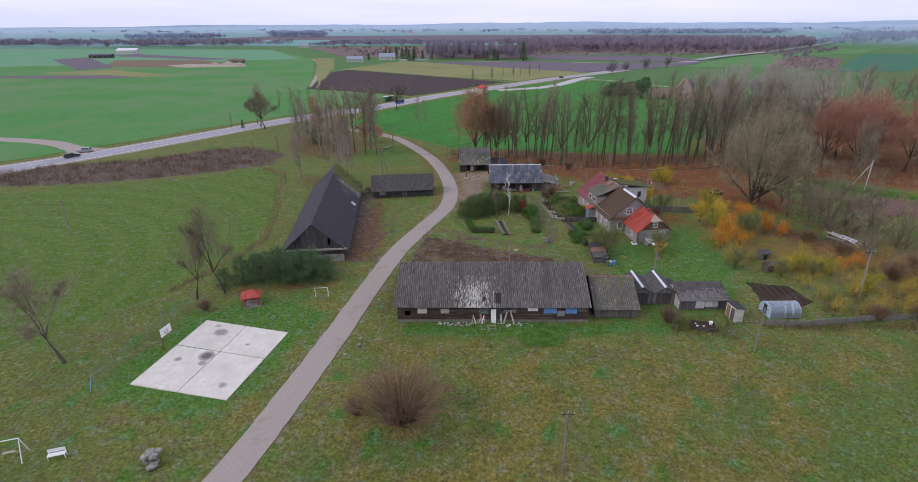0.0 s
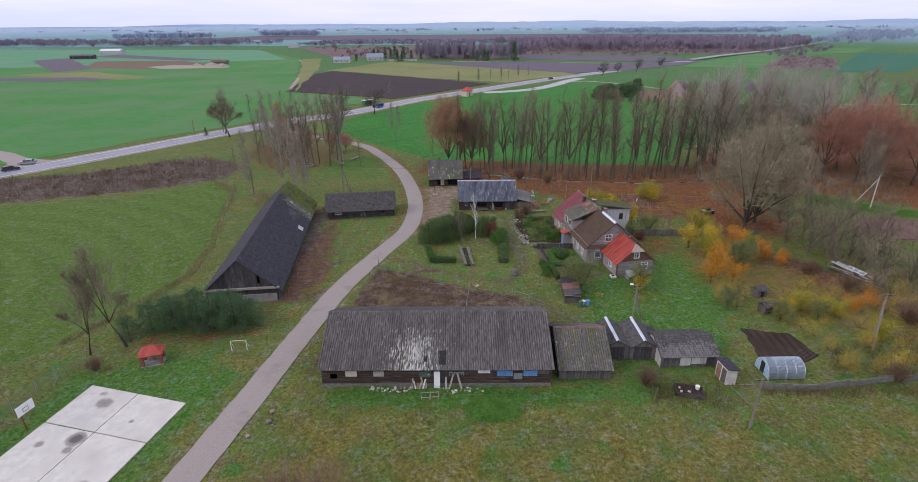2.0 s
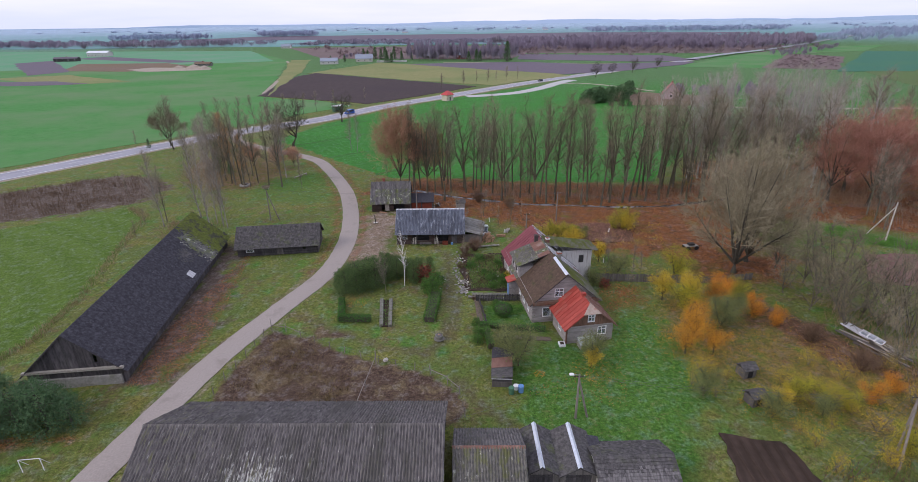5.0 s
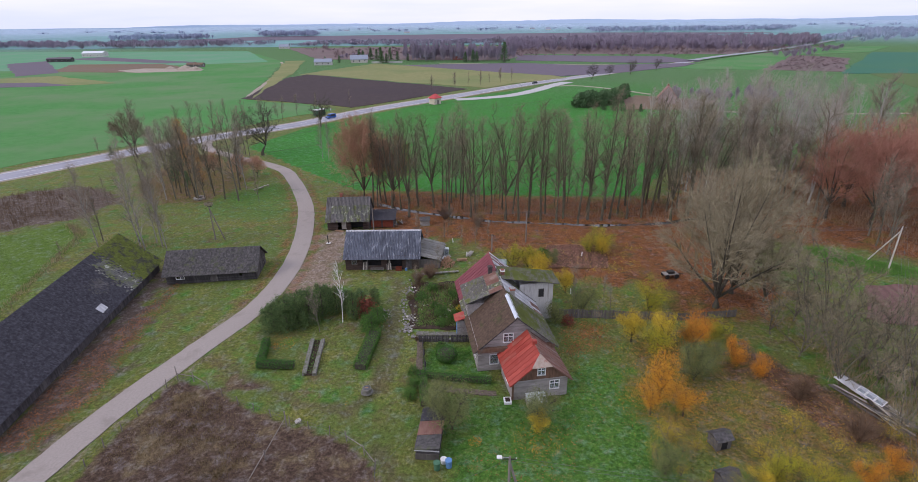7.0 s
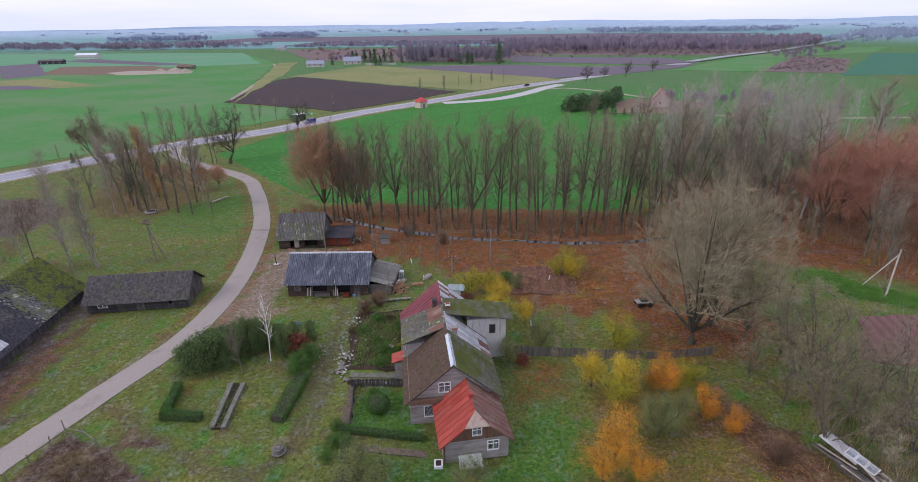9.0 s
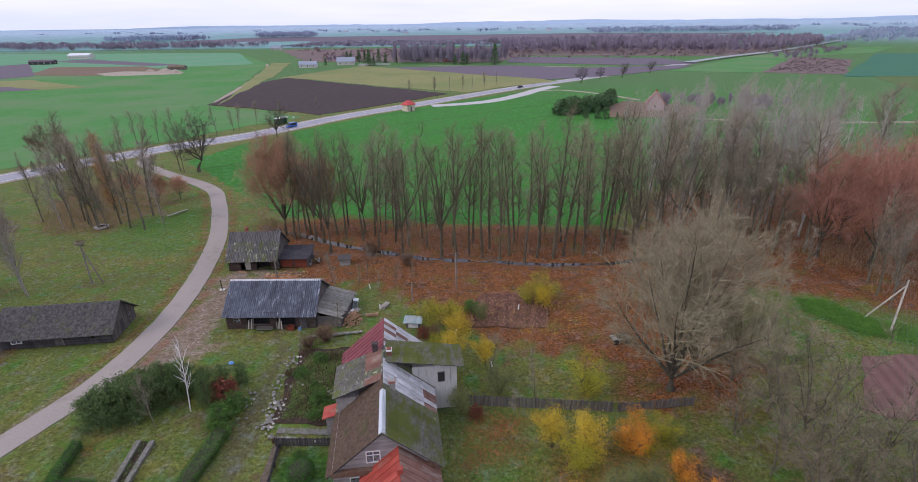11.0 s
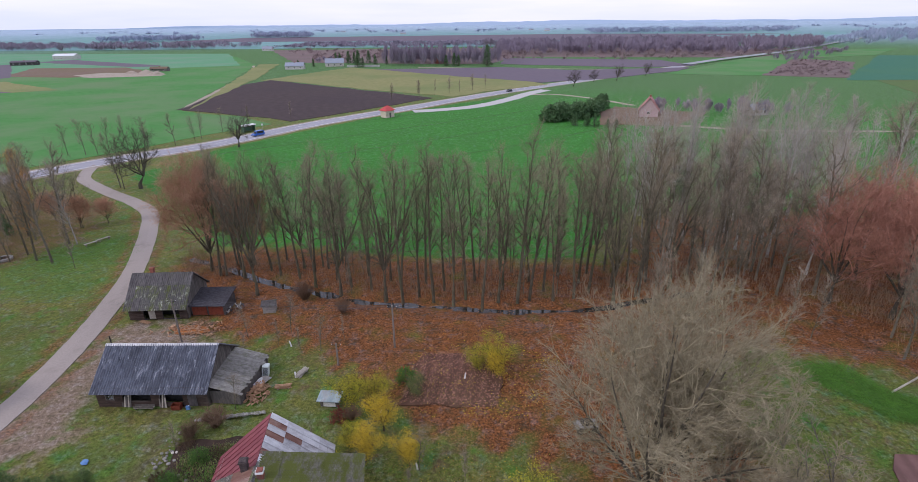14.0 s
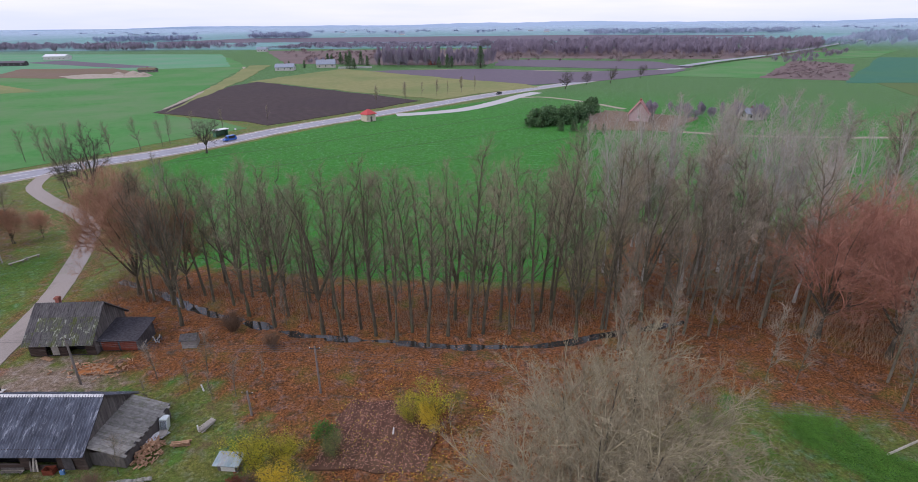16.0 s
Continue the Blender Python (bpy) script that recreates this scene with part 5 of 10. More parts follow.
log_shed = gable_house("log_shed", "dark log shed with an open porch and lichen-covered roof", "shed", pose(0.75, 147.6, 0, 0, 0, 4), 8.4, 7.2, 2.6, 5.8,
    {s: log_dark for s in "FBLR"}, {"F": ("corr", asbestos_roof, None, [(-4.7, 4.7, 1.2, 7, moss_roof)]), "B": ("corr", asbestos_roof, None, [])}, 0.75, 0.3, 61, wall_style="log", gable_style="upright", gable_mat=board_grey, cap=None,
    openings={"F": [("hole", 1.2, 3.6, 0.1, 2.3), ("panel", 4.6, 5.5, 0.2, 2.2, pale_wood), ("hole", 5.6, 6.3, 0.1, 2.1)]})
# added near-black sheet: the porch's deep shade as colour
part("porch_back", boxed(-3.5, -2.2, 0, 3.5, -2.1, 2.5), interior_shade, log_shed)
chimney(log_shed, -1.6, 0.3, 4.8, 6.6, 0.5, brick_mat)
redshed = thing("tool_shed", "low shed with red-brown double doors and a dark roof", "shed", pose(7.6, 147.3, 0, 0, 0, 3))
part("wall", boxed(-2.5, -2.0, 0, 2.5, 2.0, 1.75), board_dark, redshed)
part("roof", boxed(-2.8, -2.5, 0, 2.8, 2.5, 0.1, pose(0, 0, 2.0, 7, 0, 0)), tar_roof, redshed)
for x in (-1.2, 1.2):
    d = part("door", boxed(x - 1.05, -2.07, 0.1, x + 1.05, -2.0, 1.65), red_wood, redshed)
    part("brace", boxed(x - 1.0, -2.1, 0.8, x + 1.0, -2.07, 0.92), red_wood, d)

cow = gable_house("byre", "dark board byre with a blue-grey corrugated roof", "byre", pose(10.95, 129.55, 0, 0, 0, 1.6), 12.5, 8.2, 2.5, 5.55, {"F": log_dark, "B": log_dark, "L": board_dark, "R": board_grey},
    {"F": ("corr", blue_slate, None, []), "B": ("corr", blue_slate, None, [])}, 0.55, 0.35, 71, wall_style="siding", gable_style="upright", cap=pale_tin,
    openings={"F": [("hole", 6.4, 9.6, 0.7, 2.1), ("hole", 2.8, 5.4, 0.5, 2.1), ("window", 10.6, 11.4, 1.0, 1.7, board_grey, (1, 1)), ("panel", 1.2, 2.2, 0.1, 1.9, board_dark)]})
# added near-black sheet behind the open bays, painted shade
part("inner_wall", boxed(-6, -3.2, 0, 6, -3.1, 2.4), interior_shade, cow)
leanto = thing("lean_to", "patched grey plank lean-to beside the byre", "shed", pose(19.2, 129.6, 0, 0, 0, -4))
lr = random.Random(8)
lichen_planks = surface("lichen_planks", (0.15, 0.145, 0.13), (0.29, 0.28, 0.255), 2.2, (0.14, 0.14, 0.1), 0.8, d=(0.42, 0.42, 0.38), dscale=1.3, rough=0.95, vary=0.25)
lean_roof = part("roof", boxed(-2.1, -3.75, -0.08, 2.1, 3.75, -0.02, pose(0, 0, 2.05, 0, 13, 0)), board_dark, leanto)
for k in range(22):
    y = -3.8 + k * 0.345
    part("plank", boxed(-2.2 + lr.uniform(-0.15, 0.1), y, -0.015, 2.2 + lr.uniform(-0.25, 0.2), y + 0.33, 0.05 + lr.uniform(0, 0.03), pose(0, 0, 2.05, 0, 13, 0)), lichen_planks, lean_roof)
for sy in (-3.5, 3.5):
    part("wall", boxed(-1.9, sy - 0.05, 0, 1.9, sy + 0.05, 1.65), board_grey, leanto)
part("wall", boxed(1.8, -3.4, 0, 1.9, 3.4, 1.3), board_grey, leanto)
# added near-black sheet, the shade inside the lean-to
part("inner_dark", boxed(-1.9, -3.4, 0, -1.8, 3.4, 1.9), interior_shade, leanto)

# ---- farmhouse: one long body with a patched roof ----
HX = pose(30.45, 107.0, 0, 0, 0, 99)
house = gable_house("farmhouse", "old wooden farmhouse, grey siding, patched red, brown and mossy roof", "house", HX, 18.0, 9.2, 3.3, 7.3, {s: siding_grey for s in "FBLR"},
    {"B": [(-9.45, -1.2, 0.0, 9, "shingle", brown_roof, None, []), (-1.2, 3.4, 0.0, 9, "shingle", moss_roof, None, []), (3.4, 9.45, 0.0, 9, "tin", wine_tin, None, [])],
     "F": [(2.6, 9.45, 0.0, 9, "corr", house_moss, None, []), (-1.4, 2.6, 0.0, 9, "tin", pale_tin, rust_tin, []), (-3.8, -1.4, 0.0, 9, "corr", moss_roof, None, []), (-9.45, -3.8, 0.0, 9, "tin", pale_tin, rust_tin, [])]},
    0.55, 0.45, 81, wall_style="siding", gable_style="siding", cap=None,
    openings={"L": [("window", 6.7, 7.7, 0.9, 2.2, white_paint, (0, 0)), ("window", 5.0, 6.1, 3.85, 5.0, white_paint, (1, 1))],
              "B": [("window", 1.6, 2.5, 0.9, 2.3, white_paint, (1, 1)), ("window", 4.0, 4.9, 0.9, 2.3, white_paint, (1, 1)), ("window", 6.4, 7.2, 0.9, 2.3, white_paint, (1, 1)), ("window", 11.6, 12.4, 0.9, 2.2, white_paint, (1, 1)),
                    ("window", 14.6, 15.4, 0.9, 2.2, white_paint, (1, 1))],
              "F": [("window", 5.0, 6.0, 0.9, 2.2, white_paint, (1, 1)), ("window", 12, 13, 0.9, 2.2, white_paint, (1, 1))]})
# the white zinc cap lies on the front half of the ridge alone
bm = bmesh.new()
for x0, x1 in ((-9.4, -6.4), (-6.4, -3.6)):
    prism(bm, [(x0, -0.3, 7.16), (x0, 0, 7.45), (x0, 0.3, 7.16), (x0, 0, 7.4)], (x1 - x0, 0, 0))
bmesh.ops.recalc_face_normals(bm, faces=bm.faces)
part("ridge_cap", bm, white_metal, house, "bluish white zinc ridge cap")
part("gable_skirt", boxed(-9.5, -4.7, 2.85, -9.05, 4.7, 3.35), siding_brown, house, "brown boards below the gable")
chimney(house, 3.4, 0.9, 6.2, 8.0, 0.55, soot)
chimney(house, 2.3, -0.6, 6.4, 7.9, 0.5, brick_mat, white_paint)
chimney(house, -2.6, -0.9, 6.2, 7.6, 0.55, concrete_grey, brick_mat)
# west dormer with a low mossy roof
dormer = part("dormer", boxed(-1.6, 2.0, 3.3, 3.3, 4.72, 5.1), siding_grey, house, "wide dormer with two white windows")
for u in (0.9, 2.9):
    w = part("dormer_window", boxed(u - 1.65, 4.70, 3.75, u - 0.75, 4.78, 4.85), white_paint, house)
    part("pane", boxed(u - 1.58, 4.78, 3.83, u - 1.23, 4.79, 4.77), interior_shade, w)
    part("pane", boxed(u - 1.17, 4.78, 3.83, u - 0.82, 4.79, 4.77), interior_shade, w)
dslope = part("dormer_roof", boxed(-2.7, 0, -0.08, 2.7, 5.2, 0), board_dark, house, "", Matrix.Translation((0.85, 0.2, 7.12)) @ pose(0, 0, 0, -21.5, 0, 0))
rr = random.Random(3)
cover(dslope, "corr", moss_roof, -2.7, 2.7, 0, 5.2, rr, None, [(-2.7, 2.7, 0, 1.5, rust_tin), (-1.5, 2.2, 2.2, 5.2, asbestos_moss)])
# east stair wing with a white board front
wing = part("wing_wall", boxed(1.6, -7.7, 0, 4.4, -3.0, 5.7), siding_white, house, "tall white board stair wing")
for k in range(24):
    y = -7.7 + k * 0.2
    part("board", boxed(1.57, y + 0.01, 0.05, 1.6, y + 0.19, 5.72), siding_white, wing)
ww = part("window", boxed(1.53, -6.4, 3.6, 1.57, -5.6, 4.9), board_grey, house)
part("pane", boxed(1.515, -6.32, 3.7, 1.53, -5.68, 4.8), interior_shade, ww)
wslope = part("wing_roof", boxed(-2.0, 0, -0.08, 2.0, 8.4, 0), board_dark, house, "", Matrix.Translation((3.0, -0.1, 7.15)) @ pose(0, 0, 0, 0, 0, 180) @ pose(0, 0, 0, -9.5, 0, 0))
cover(wslope, "corr", house_moss, -2.0, 2.0, 0, 8.4, rr, None, [])
# porch on the west side
porch = part("porch", boxed(-1.2, 4.64, 0, 0.2, 6.1, 2.4), siding_grey, house, "small porch with a red tin roof")
part("porch_roof", boxed(-1.45, 0, 0, 0.45, 1.9, 0.06, Matrix.Translation((0, 4.6, 3.0)) @ pose(0, 0, 0, -16, 0, 0)), red_tin, porch)
part("porch_door", boxed(-0.95, 6.1, 0.1, -0.1, 6.13, 2.0), blue_paint, porch)

# front wing with the red tin roof, hipped at its end
FR = pose(33.75, 95.2, 0, 0, 0, 101)
front = thing("house_front_wing", "front wing with a faded red tin roof and brown gable", "house", FR)
fr = random.Random(6)
fw, fl, fe, fh = 6.3, 5.0, 2.6, 5.35
for s, length, sm in (("F", fl, Matrix.Translation((fl / 2, -fw / 2, 0)) @ pose(0, 0, 0, 0, 0, 180)), ("B", fl, Matrix.Translation((-fl / 2, fw / 2, 0)))):
    ops = [(1.8, 2.8, 0.9, 2.1)]
    wall_panel(front, length, lambda u: fe, 0.0, ops, "siding", siding_grey, sm, fr)
    window_part(front, ops[0], sm, white_paint, (1, 1))
sm = Matrix.Translation((-fl / 2, -fw / 2, 0)) @ pose(0, 0, 0, 0, 0, 90)
ops = [(1.0, 2.0, 1.05, 2.15)]
wall_panel(front, fw, lambda u: fe, 0.0, ops, "siding", siding_grey, sm, fr)
window_part(front, ops[0], sm, white_paint, (1, 1))
gt = lambda u: min(fe + 0.06 + (fh - fe) * (u / (fw / 2) if u < fw / 2 else (fw - u) / (fw / 2)), 4.45)
ops = [(2.7, 3.5, 3.1, 4.0)]
gm = Matrix.Translation((-fl / 2 - 0.05, -fw / 2, 0)) @ pose(0, 0, 0, 0, 0, 90)
us = list(np.arange(0, fw, 0.2)) + [fw, 2.7, 3.5]
us = sorted(us)
for ua, ub in zip(us, us[1:]):
    if ub - ua < 0.01:
        continue
    bm = bmesh.new()
    span_wall(bm, [ua, ub], ops, gt, fe, 0.0, 0.06, fr, 0.006)
    part("gable_board", bm, siding_brown, front, "", gm)
window_part(front, ops[0], gm, white_paint, (1, 1))
run_y = fw / 2 + 0.45
drop = (fh - fe) * run_y / (fw / 2)
sl = math.hypot(run_y, drop)
hip_v = (fh - 4.35) / drop * sl
for side, mat_ in ((1, red_tin), (-1, rust_tin)):
    smx = slope_matrix(side, 0, fh, run_y, drop)
    sgn = 1 if side > 0 else -1
    e0 = -fl / 2 - 0.5
    bm = bmesh.new()
    outline = [(sgn * (e0 + 1.1), 0, -0.08), (sgn * e0, hip_v, -0.08), (sgn * e0, sl - 0.05, -0.08), (sgn * (fl / 2 + 1.2), sl - 0.05, -0.08), (sgn * (fl / 2 + 1.2), 0, -0.08)]
    prism(bm, outline, (0, 0, 0.1))
    bmesh.ops.recalc_face_normals(bm, faces=bm.faces)
    sp = part("roof_slope", bm, mat_, front, "", smx)
    n = 9
    for i in range(n):
        a, b = e0 + (fl + 1.7) * i / n, e0 + (fl + 1.7) * (i + 1) / n
        top_v = hip_v * max(0.0, 1 - (a - e0) / 1.1)
        for v0, v1 in ((top_v, sl * 0.52), (sl * 0.52, sl)):
            part("tin_panel", boxed(min(sgn * a, sgn * b) + 0.005, v0, 0.02, max(sgn * a, sgn * b) - 0.005, v1 - 0.01, 0.05 + fr.uniform(0, 0.012)), mat_, sp)
        part("seam", boxed(sgn * a - 0.025, top_v, 0.05, sgn * a + 0.025, sl, 0.10), mat_, sp)
bm = bmesh.new()
e0 = -fl / 2 - 0.5
zl = fh - drop * hip_v / sl
yl = run_y * hip_v / sl
prism(bm, [(e0, -yl - 0.05, zl - 0.02), (e0 + 1.12, 0, fh + 0.06), (e0, yl + 0.05, zl - 0.02)], (0.02, 0, 0.05))
part("hip_end", bm, surface("worn_tin", (0.3, 0.22, 0.17), (0.44, 0.36, 0.3), 2, (0.3, 0.1, 0.07), 0.9, rough=0.7), front)
part("roof_vent", boxed(0.0, -0.25, fh - 0.1, 0.5, 0.25, fh + 0.45, bevel=0.03), red_tin, front)
part("corner_post", boxed(-fl / 2 - 0.08, fw / 2 - 0.12, 0, -fl / 2 + 0.1, fw / 2 + 0.06, fe), siding_brown, front)
awning = thing("cellar_hatch", "grey sheet-metal cellar hatch leaning at the house", "hatch", pose(33.7, 91.6, 0, 0, 0, 12))
part("lid", boxed(-1.1, -0.7, 0, 1.1, 0.7, 0.05, pose(0, 0, 0.85, 22, 0, 0)), surface("hatch_tin", (0.3, 0.33, 0.31), (0.42, 0.45, 0.43), 2, rough=0.6), awning)
for x in (-1.0, 1.0):
    part("cheek", boxed(x - 0.05, -0.6, 0, x + 0.05, 0.65, 0.6), concrete_grey, awning)
tank = thing("wash_basin", "white framed basin standing on the grass", "basin", pose(30.6, 91.9, 0, 0, 0, 4))
part("rim", boxed(-0.42, -0.5, 0, 0.42, 0.5, 0.32, bevel=0.03), white_paint, tank)
part("bowl", boxed(-0.26, -0.34, 0.30, 0.26, 0.34, 0.325), bed_soil, tank)

# ---- plants ----
class Wood:
    """Collects tapered tubes as plain lists, for one mesh."""

    def __init__(self):
        self.v, self.f, self.cuts = [], [], []

    def limb(self, pts, radii, n):
        base, last = len(self.v), len(pts) - 1
        self.cuts.append((base, len(self.f)))
        for k, (p_, r_) in enumerate(zip(pts, radii)):
            a = (Vector(pts[min(k + 1, last)]) - Vector(pts[max(k - 1, 0)])).normalized()
            u = a.cross(AXIS_T if abs(a.z) > 0.6 else AXIS_Z).normalized() * r_
            w = a.cross(u)
            p_ = Vector(p_)
            for c, s in CIRCLE[n]:
                self.v.append(p_ + c * u + s * w)
        for k in range(last):
            for i in range(n):
                j = (i + 1) % n
                self.f.append((base + k * n + i, base + k * n + j, base + (k + 1) * n + j, base + (k + 1) * n + i))

    def spike(self, a, b, r):
        """A thin pointed twig."""
        d = b - a
        u = d.cross(AXIS_S).normalized() * r
        w = d.normalized().cross(u)
        base = len(self.v)
        self.v += [a + u, a - 0.5 * u + 0.87 * w, a - 0.5 * u - 0.87 * w, b]
        self.f += [(base, base + 1, base + 3), (base + 1, base + 2, base + 3), (base + 2, base, base + 3)]

    def blade(self, a, b, r):
        """The finest twig: one narrow sliver."""
        u = (b - a).cross(AXIS_S).normalized() * r
        base = len(self.v)
        self.v += [a + u, a - u, b]
        self.f.append((base, base + 1, base + 2))

    def pieces(self, name, material):
        """One mesh for each limb."""
        out = []
        for (v0, f0), (v1, f1) in zip(self.cuts, self.cuts[1:] + [(len(self.v), len(self.f))]):
            me = bpy.data.meshes.new(name)
            me.from_pydata(self.v[v0:v1], [], [tuple(i - v0 for i in f) for f in self.f[f0:f1]])
            me.materials.append(material)
            out.append(me)
        return out

    def mesh(self, name, material):
        me = bpy.data.meshes.new(name)
        me.from_pydata(self.v, [], self.f)
        me.materials.append(material)
        return me


AXIS_T, AXIS_Z, AXIS_S = Vector((0.3, 0.5, 0.8)), Vector((0, 0, 1)), Vector((0.57, 0.31, 0.76))
CIRCLE = {n: [(math.cos(math.tau * i / n), math.sin(math.tau * i / n)) for i in range(n)] for n in range(3, 17)}


def rand_vec(rng, size=1.0):
    return Vector((rng.gauss(0, size), rng.gauss(0, size), rng.gauss(0, size)))


def turn_from(d, angle, rng):
    """d turned by an angle towards a random side."""
    o = rand_vec(rng)
    o -= d * o.dot(d)
    return d * math.cos(angle) + o.normalized() * math.sin(angle)


def bare_tree(seed, height, r0, crown_from, spread, limbs, subs, twigs, rise=0.35, fork=0, droop=0.0, twig_len=1.0, twig_r=0.016, wander=0.06, lean=0.03, trunk_n=7, fine_n=7, open_to=(0.25, 0.62), calm=0.55, angle=(0.75, 1.15), dome=None):
    """A leafless tree. crown_from: share of the height where limbs begin; spread: limb length as share of height; fork: number of leaders."""
    rng = random.Random(seed)
    wood, fine = Wood(), Wood()
    ends = []

    def to_dome(p, d):
        """How far it is from p along d to the crown's rounded outline."""
        q = p - Vector((0, 0, dome[0]))
        b = q.dot(d)
        return max(0.5, -b + math.sqrt(max(0.0, b * b - q.dot(q) + dome[1] ** 2)))

    def grow(p, d, length, r, level):
        n = min(max(3, int(length / (0.9 if level < 2 else 0.7))), 12 if level < 1 else 6)
        pts, radii = [p], [r]
        for k in range(n):
            d = d + rand_vec(rng, wander * (1 + level * 0.8 if level else calm))
            d.z += (rise if level else 0.02) * 0.12 - droop * (k / n) * (0.25 if level else 0)
            d.normalize()
            p = p + d * (length / n)
            pts.append(p)
            radii.append(r * (1 - (0.88 if level == 0 else 0.8) * (k + 1) / n))
        (fine if dome and level else wood).limb(pts, radii, (trunk_n, 5, 3, 3)[min(level, 3)])
        return pts, radii, d

    d0 = Vector((rng.gauss(0, lean), rng.gauss(0, lean), 1.0)).normalized()
    leaders = []
    if fork:
        pts, radii, d = grow(Vector(), d0, height * crown_from, r0, 0)
        for k in range(fork):
            ang = open_to[0] + (open_to[1] - open_to[0]) * ((k * 0.618) % 1.0)
            az = math.tau * k / fork + rng.uniform(-0.4, 0.4)
            dd = Vector((math.cos(az) * math.sin(ang), math.sin(az) * math.sin(ang), math.cos(ang)))
            ln = 0.86 * to_dome(pts[-1], dd) if dome else height * (1 - crown_from)
            leaders.append((grow(pts[-1] - d * 0.2, dd, ln * rng.uniform(0.75, 0.98), r0 * (0.42 if dome else 0.55), 0), 0.25 if dome else 0.05))
    else:
        leaders.append((grow(Vector(), d0, height, r0, 0), crown_from))
    for (pts, radii, _), begin in leaders:
        total = len(pts) - 1
        count = max(3, int(limbs / len(leaders)))
        for k in range(count):
            s = min(begin + (1 - begin) * (k + rng.random()) / count, 0.985)
            i = min(int(s * total), total - 1)
            p = pts[i].lerp(pts[i + 1], s * total - i)
            ax = (pts[i + 1] - pts[i]).normalized()
            rel = (s - begin) / (1 - begin + 1e-6)
            ln = height * spread * (0.55 + 0.6 * math.sin(math.pi * min(0.95, rel * 0.85 + 0.1))) * rng.uniform(0.7, 1.15) * (1.05 - 0.4 * rel)
            d = turn_from(ax, rng.uniform(*angle) - 0.25 * rel, rng)
            d.z += rise * 0.5
            d.normalize()
            if dome:
                ln = min(7.0, to_dome(p, d) * rng.uniform(0.6, 1.0))
            lp, lr, ld = grow(p, d, ln, min(0.12 if dome else 1.0, max(0.04, radii[i] * 0.5)), 1)
            for _ in range(subs):
                s2 = rng.uniform(0.2, 1.0)
                j = min(int(s2 * (len(lp) - 1)), len(lp) - 2)
                dd = turn_from((lp[j + 1] - lp[j]).normalized(), rng.uniform(0.4, 0.9), rng)
                sp, sr, sd = grow(lp[j], dd, ln * rng.uniform(0.28, 0.5) * (1.2 - 0.5 * s2), max(0.024, lr[j] * 0.6), 2)
                ends.append((sp, sd))
            ends.append((lp, ld))
        ends.append((pts[int(total * 0.75):], d0))
    for sp, sd in ends:
        for _ in range(twigs):
            s = rng.uniform(0.15, 1.0)
            j = min(int(s * (len(sp) - 1)), len(sp) - 2)
            step = sp[j + 1] - sp[j]
            a = sp[j] + step * rng.random()
            dd = turn_from(step.normalized(), rng.uniform(0.25, 1.0), rng)
            dd.z += rise * 0.4 - droop * 1.1
            ln = twig_len * rng.uniform(0.5, 1.25)
            b = a + dd * ln
            fine.spike(a, b, twig_r)
            unit = dd.normalized()
            for _ in range(fine_n):
                q = a.lerp(b, rng.uniform(0.15, 0.95))
                d3 = turn_from(unit, rng.uniform(0.3, 0.9), rng)
                d3.z -= droop * rng.random()
                fine.blade(q, q + d3 * (ln * rng.uniform(0.35, 0.85)), twig_r * 0.95)
    return wood, fine, ends


KINDS = {}


def tree_kind(key, variants, bark, twig, name, label, category, group, stems=False, **kw):
    made = []
    for k in range(variants):
        wood, fine, _ = bare_tree(len(KINDS) * 100 + k * 7 + 3, **kw)
        made.append((wood.pieces("trunk", bark) if stems else [wood.mesh("trunk", bark)], fine.mesh("crown", twig)))
    KINDS[key] = (made, name, label, category, group)


def plant(key, x, y, scale=1.0, z=-0.05, flat=1.0, variant=None):
    made, name, label, category, group = KINDS[key]
    k = plant_rng.randrange(len(made)) if variant is None else variant
    ob = thing(name, label, category, Matrix.Translation((x, y, z)) @ pose(0, 0, 0, 0, 0, plant_rng.uniform(0, 360)) @ Matrix.Diagonal((scale * flat, scale * flat, scale, 1)), group)
    for stem in made[k][0] if isinstance(made[k][0], list) else [made[k][0]]:
        part("trunk", stem, None, ob)
    part("crown", made[k][1], None, ob)
    return ob


plant_rng = random.Random(12)
tree_kind("alder", 4, bark_alder, twig_alder, "alder", "tall bare dark-barked alder beside the stream", "tree", "alders along the stream", height=21, r0=0.24, crown_from=0.32, spread=0.22, limbs=24, subs=5, twigs=4, rise=0.5, wander=0.11,
          twig_len=1.2, twig_r=0.0075, fine_n=6, angle=(0.6, 1.1), calm=0.2, lean=0.02)
tree_kind("alder_twin", 4, bark_alder, twig_alder, "alder", "bare twin-stemmed alder beside the stream", "tree", "alders along the stream", height=21, r0=0.27, crown_from=0.24, spread=0.22, limbs=24, subs=5, twigs=4, rise=0.5, wander=0.11,
          twig_len=1.2, twig_r=0.0075, fine_n=6, angle=(0.6, 1.1), calm=0.3, lean=0.02, fork=2, open_to=(0.03, 0.16))
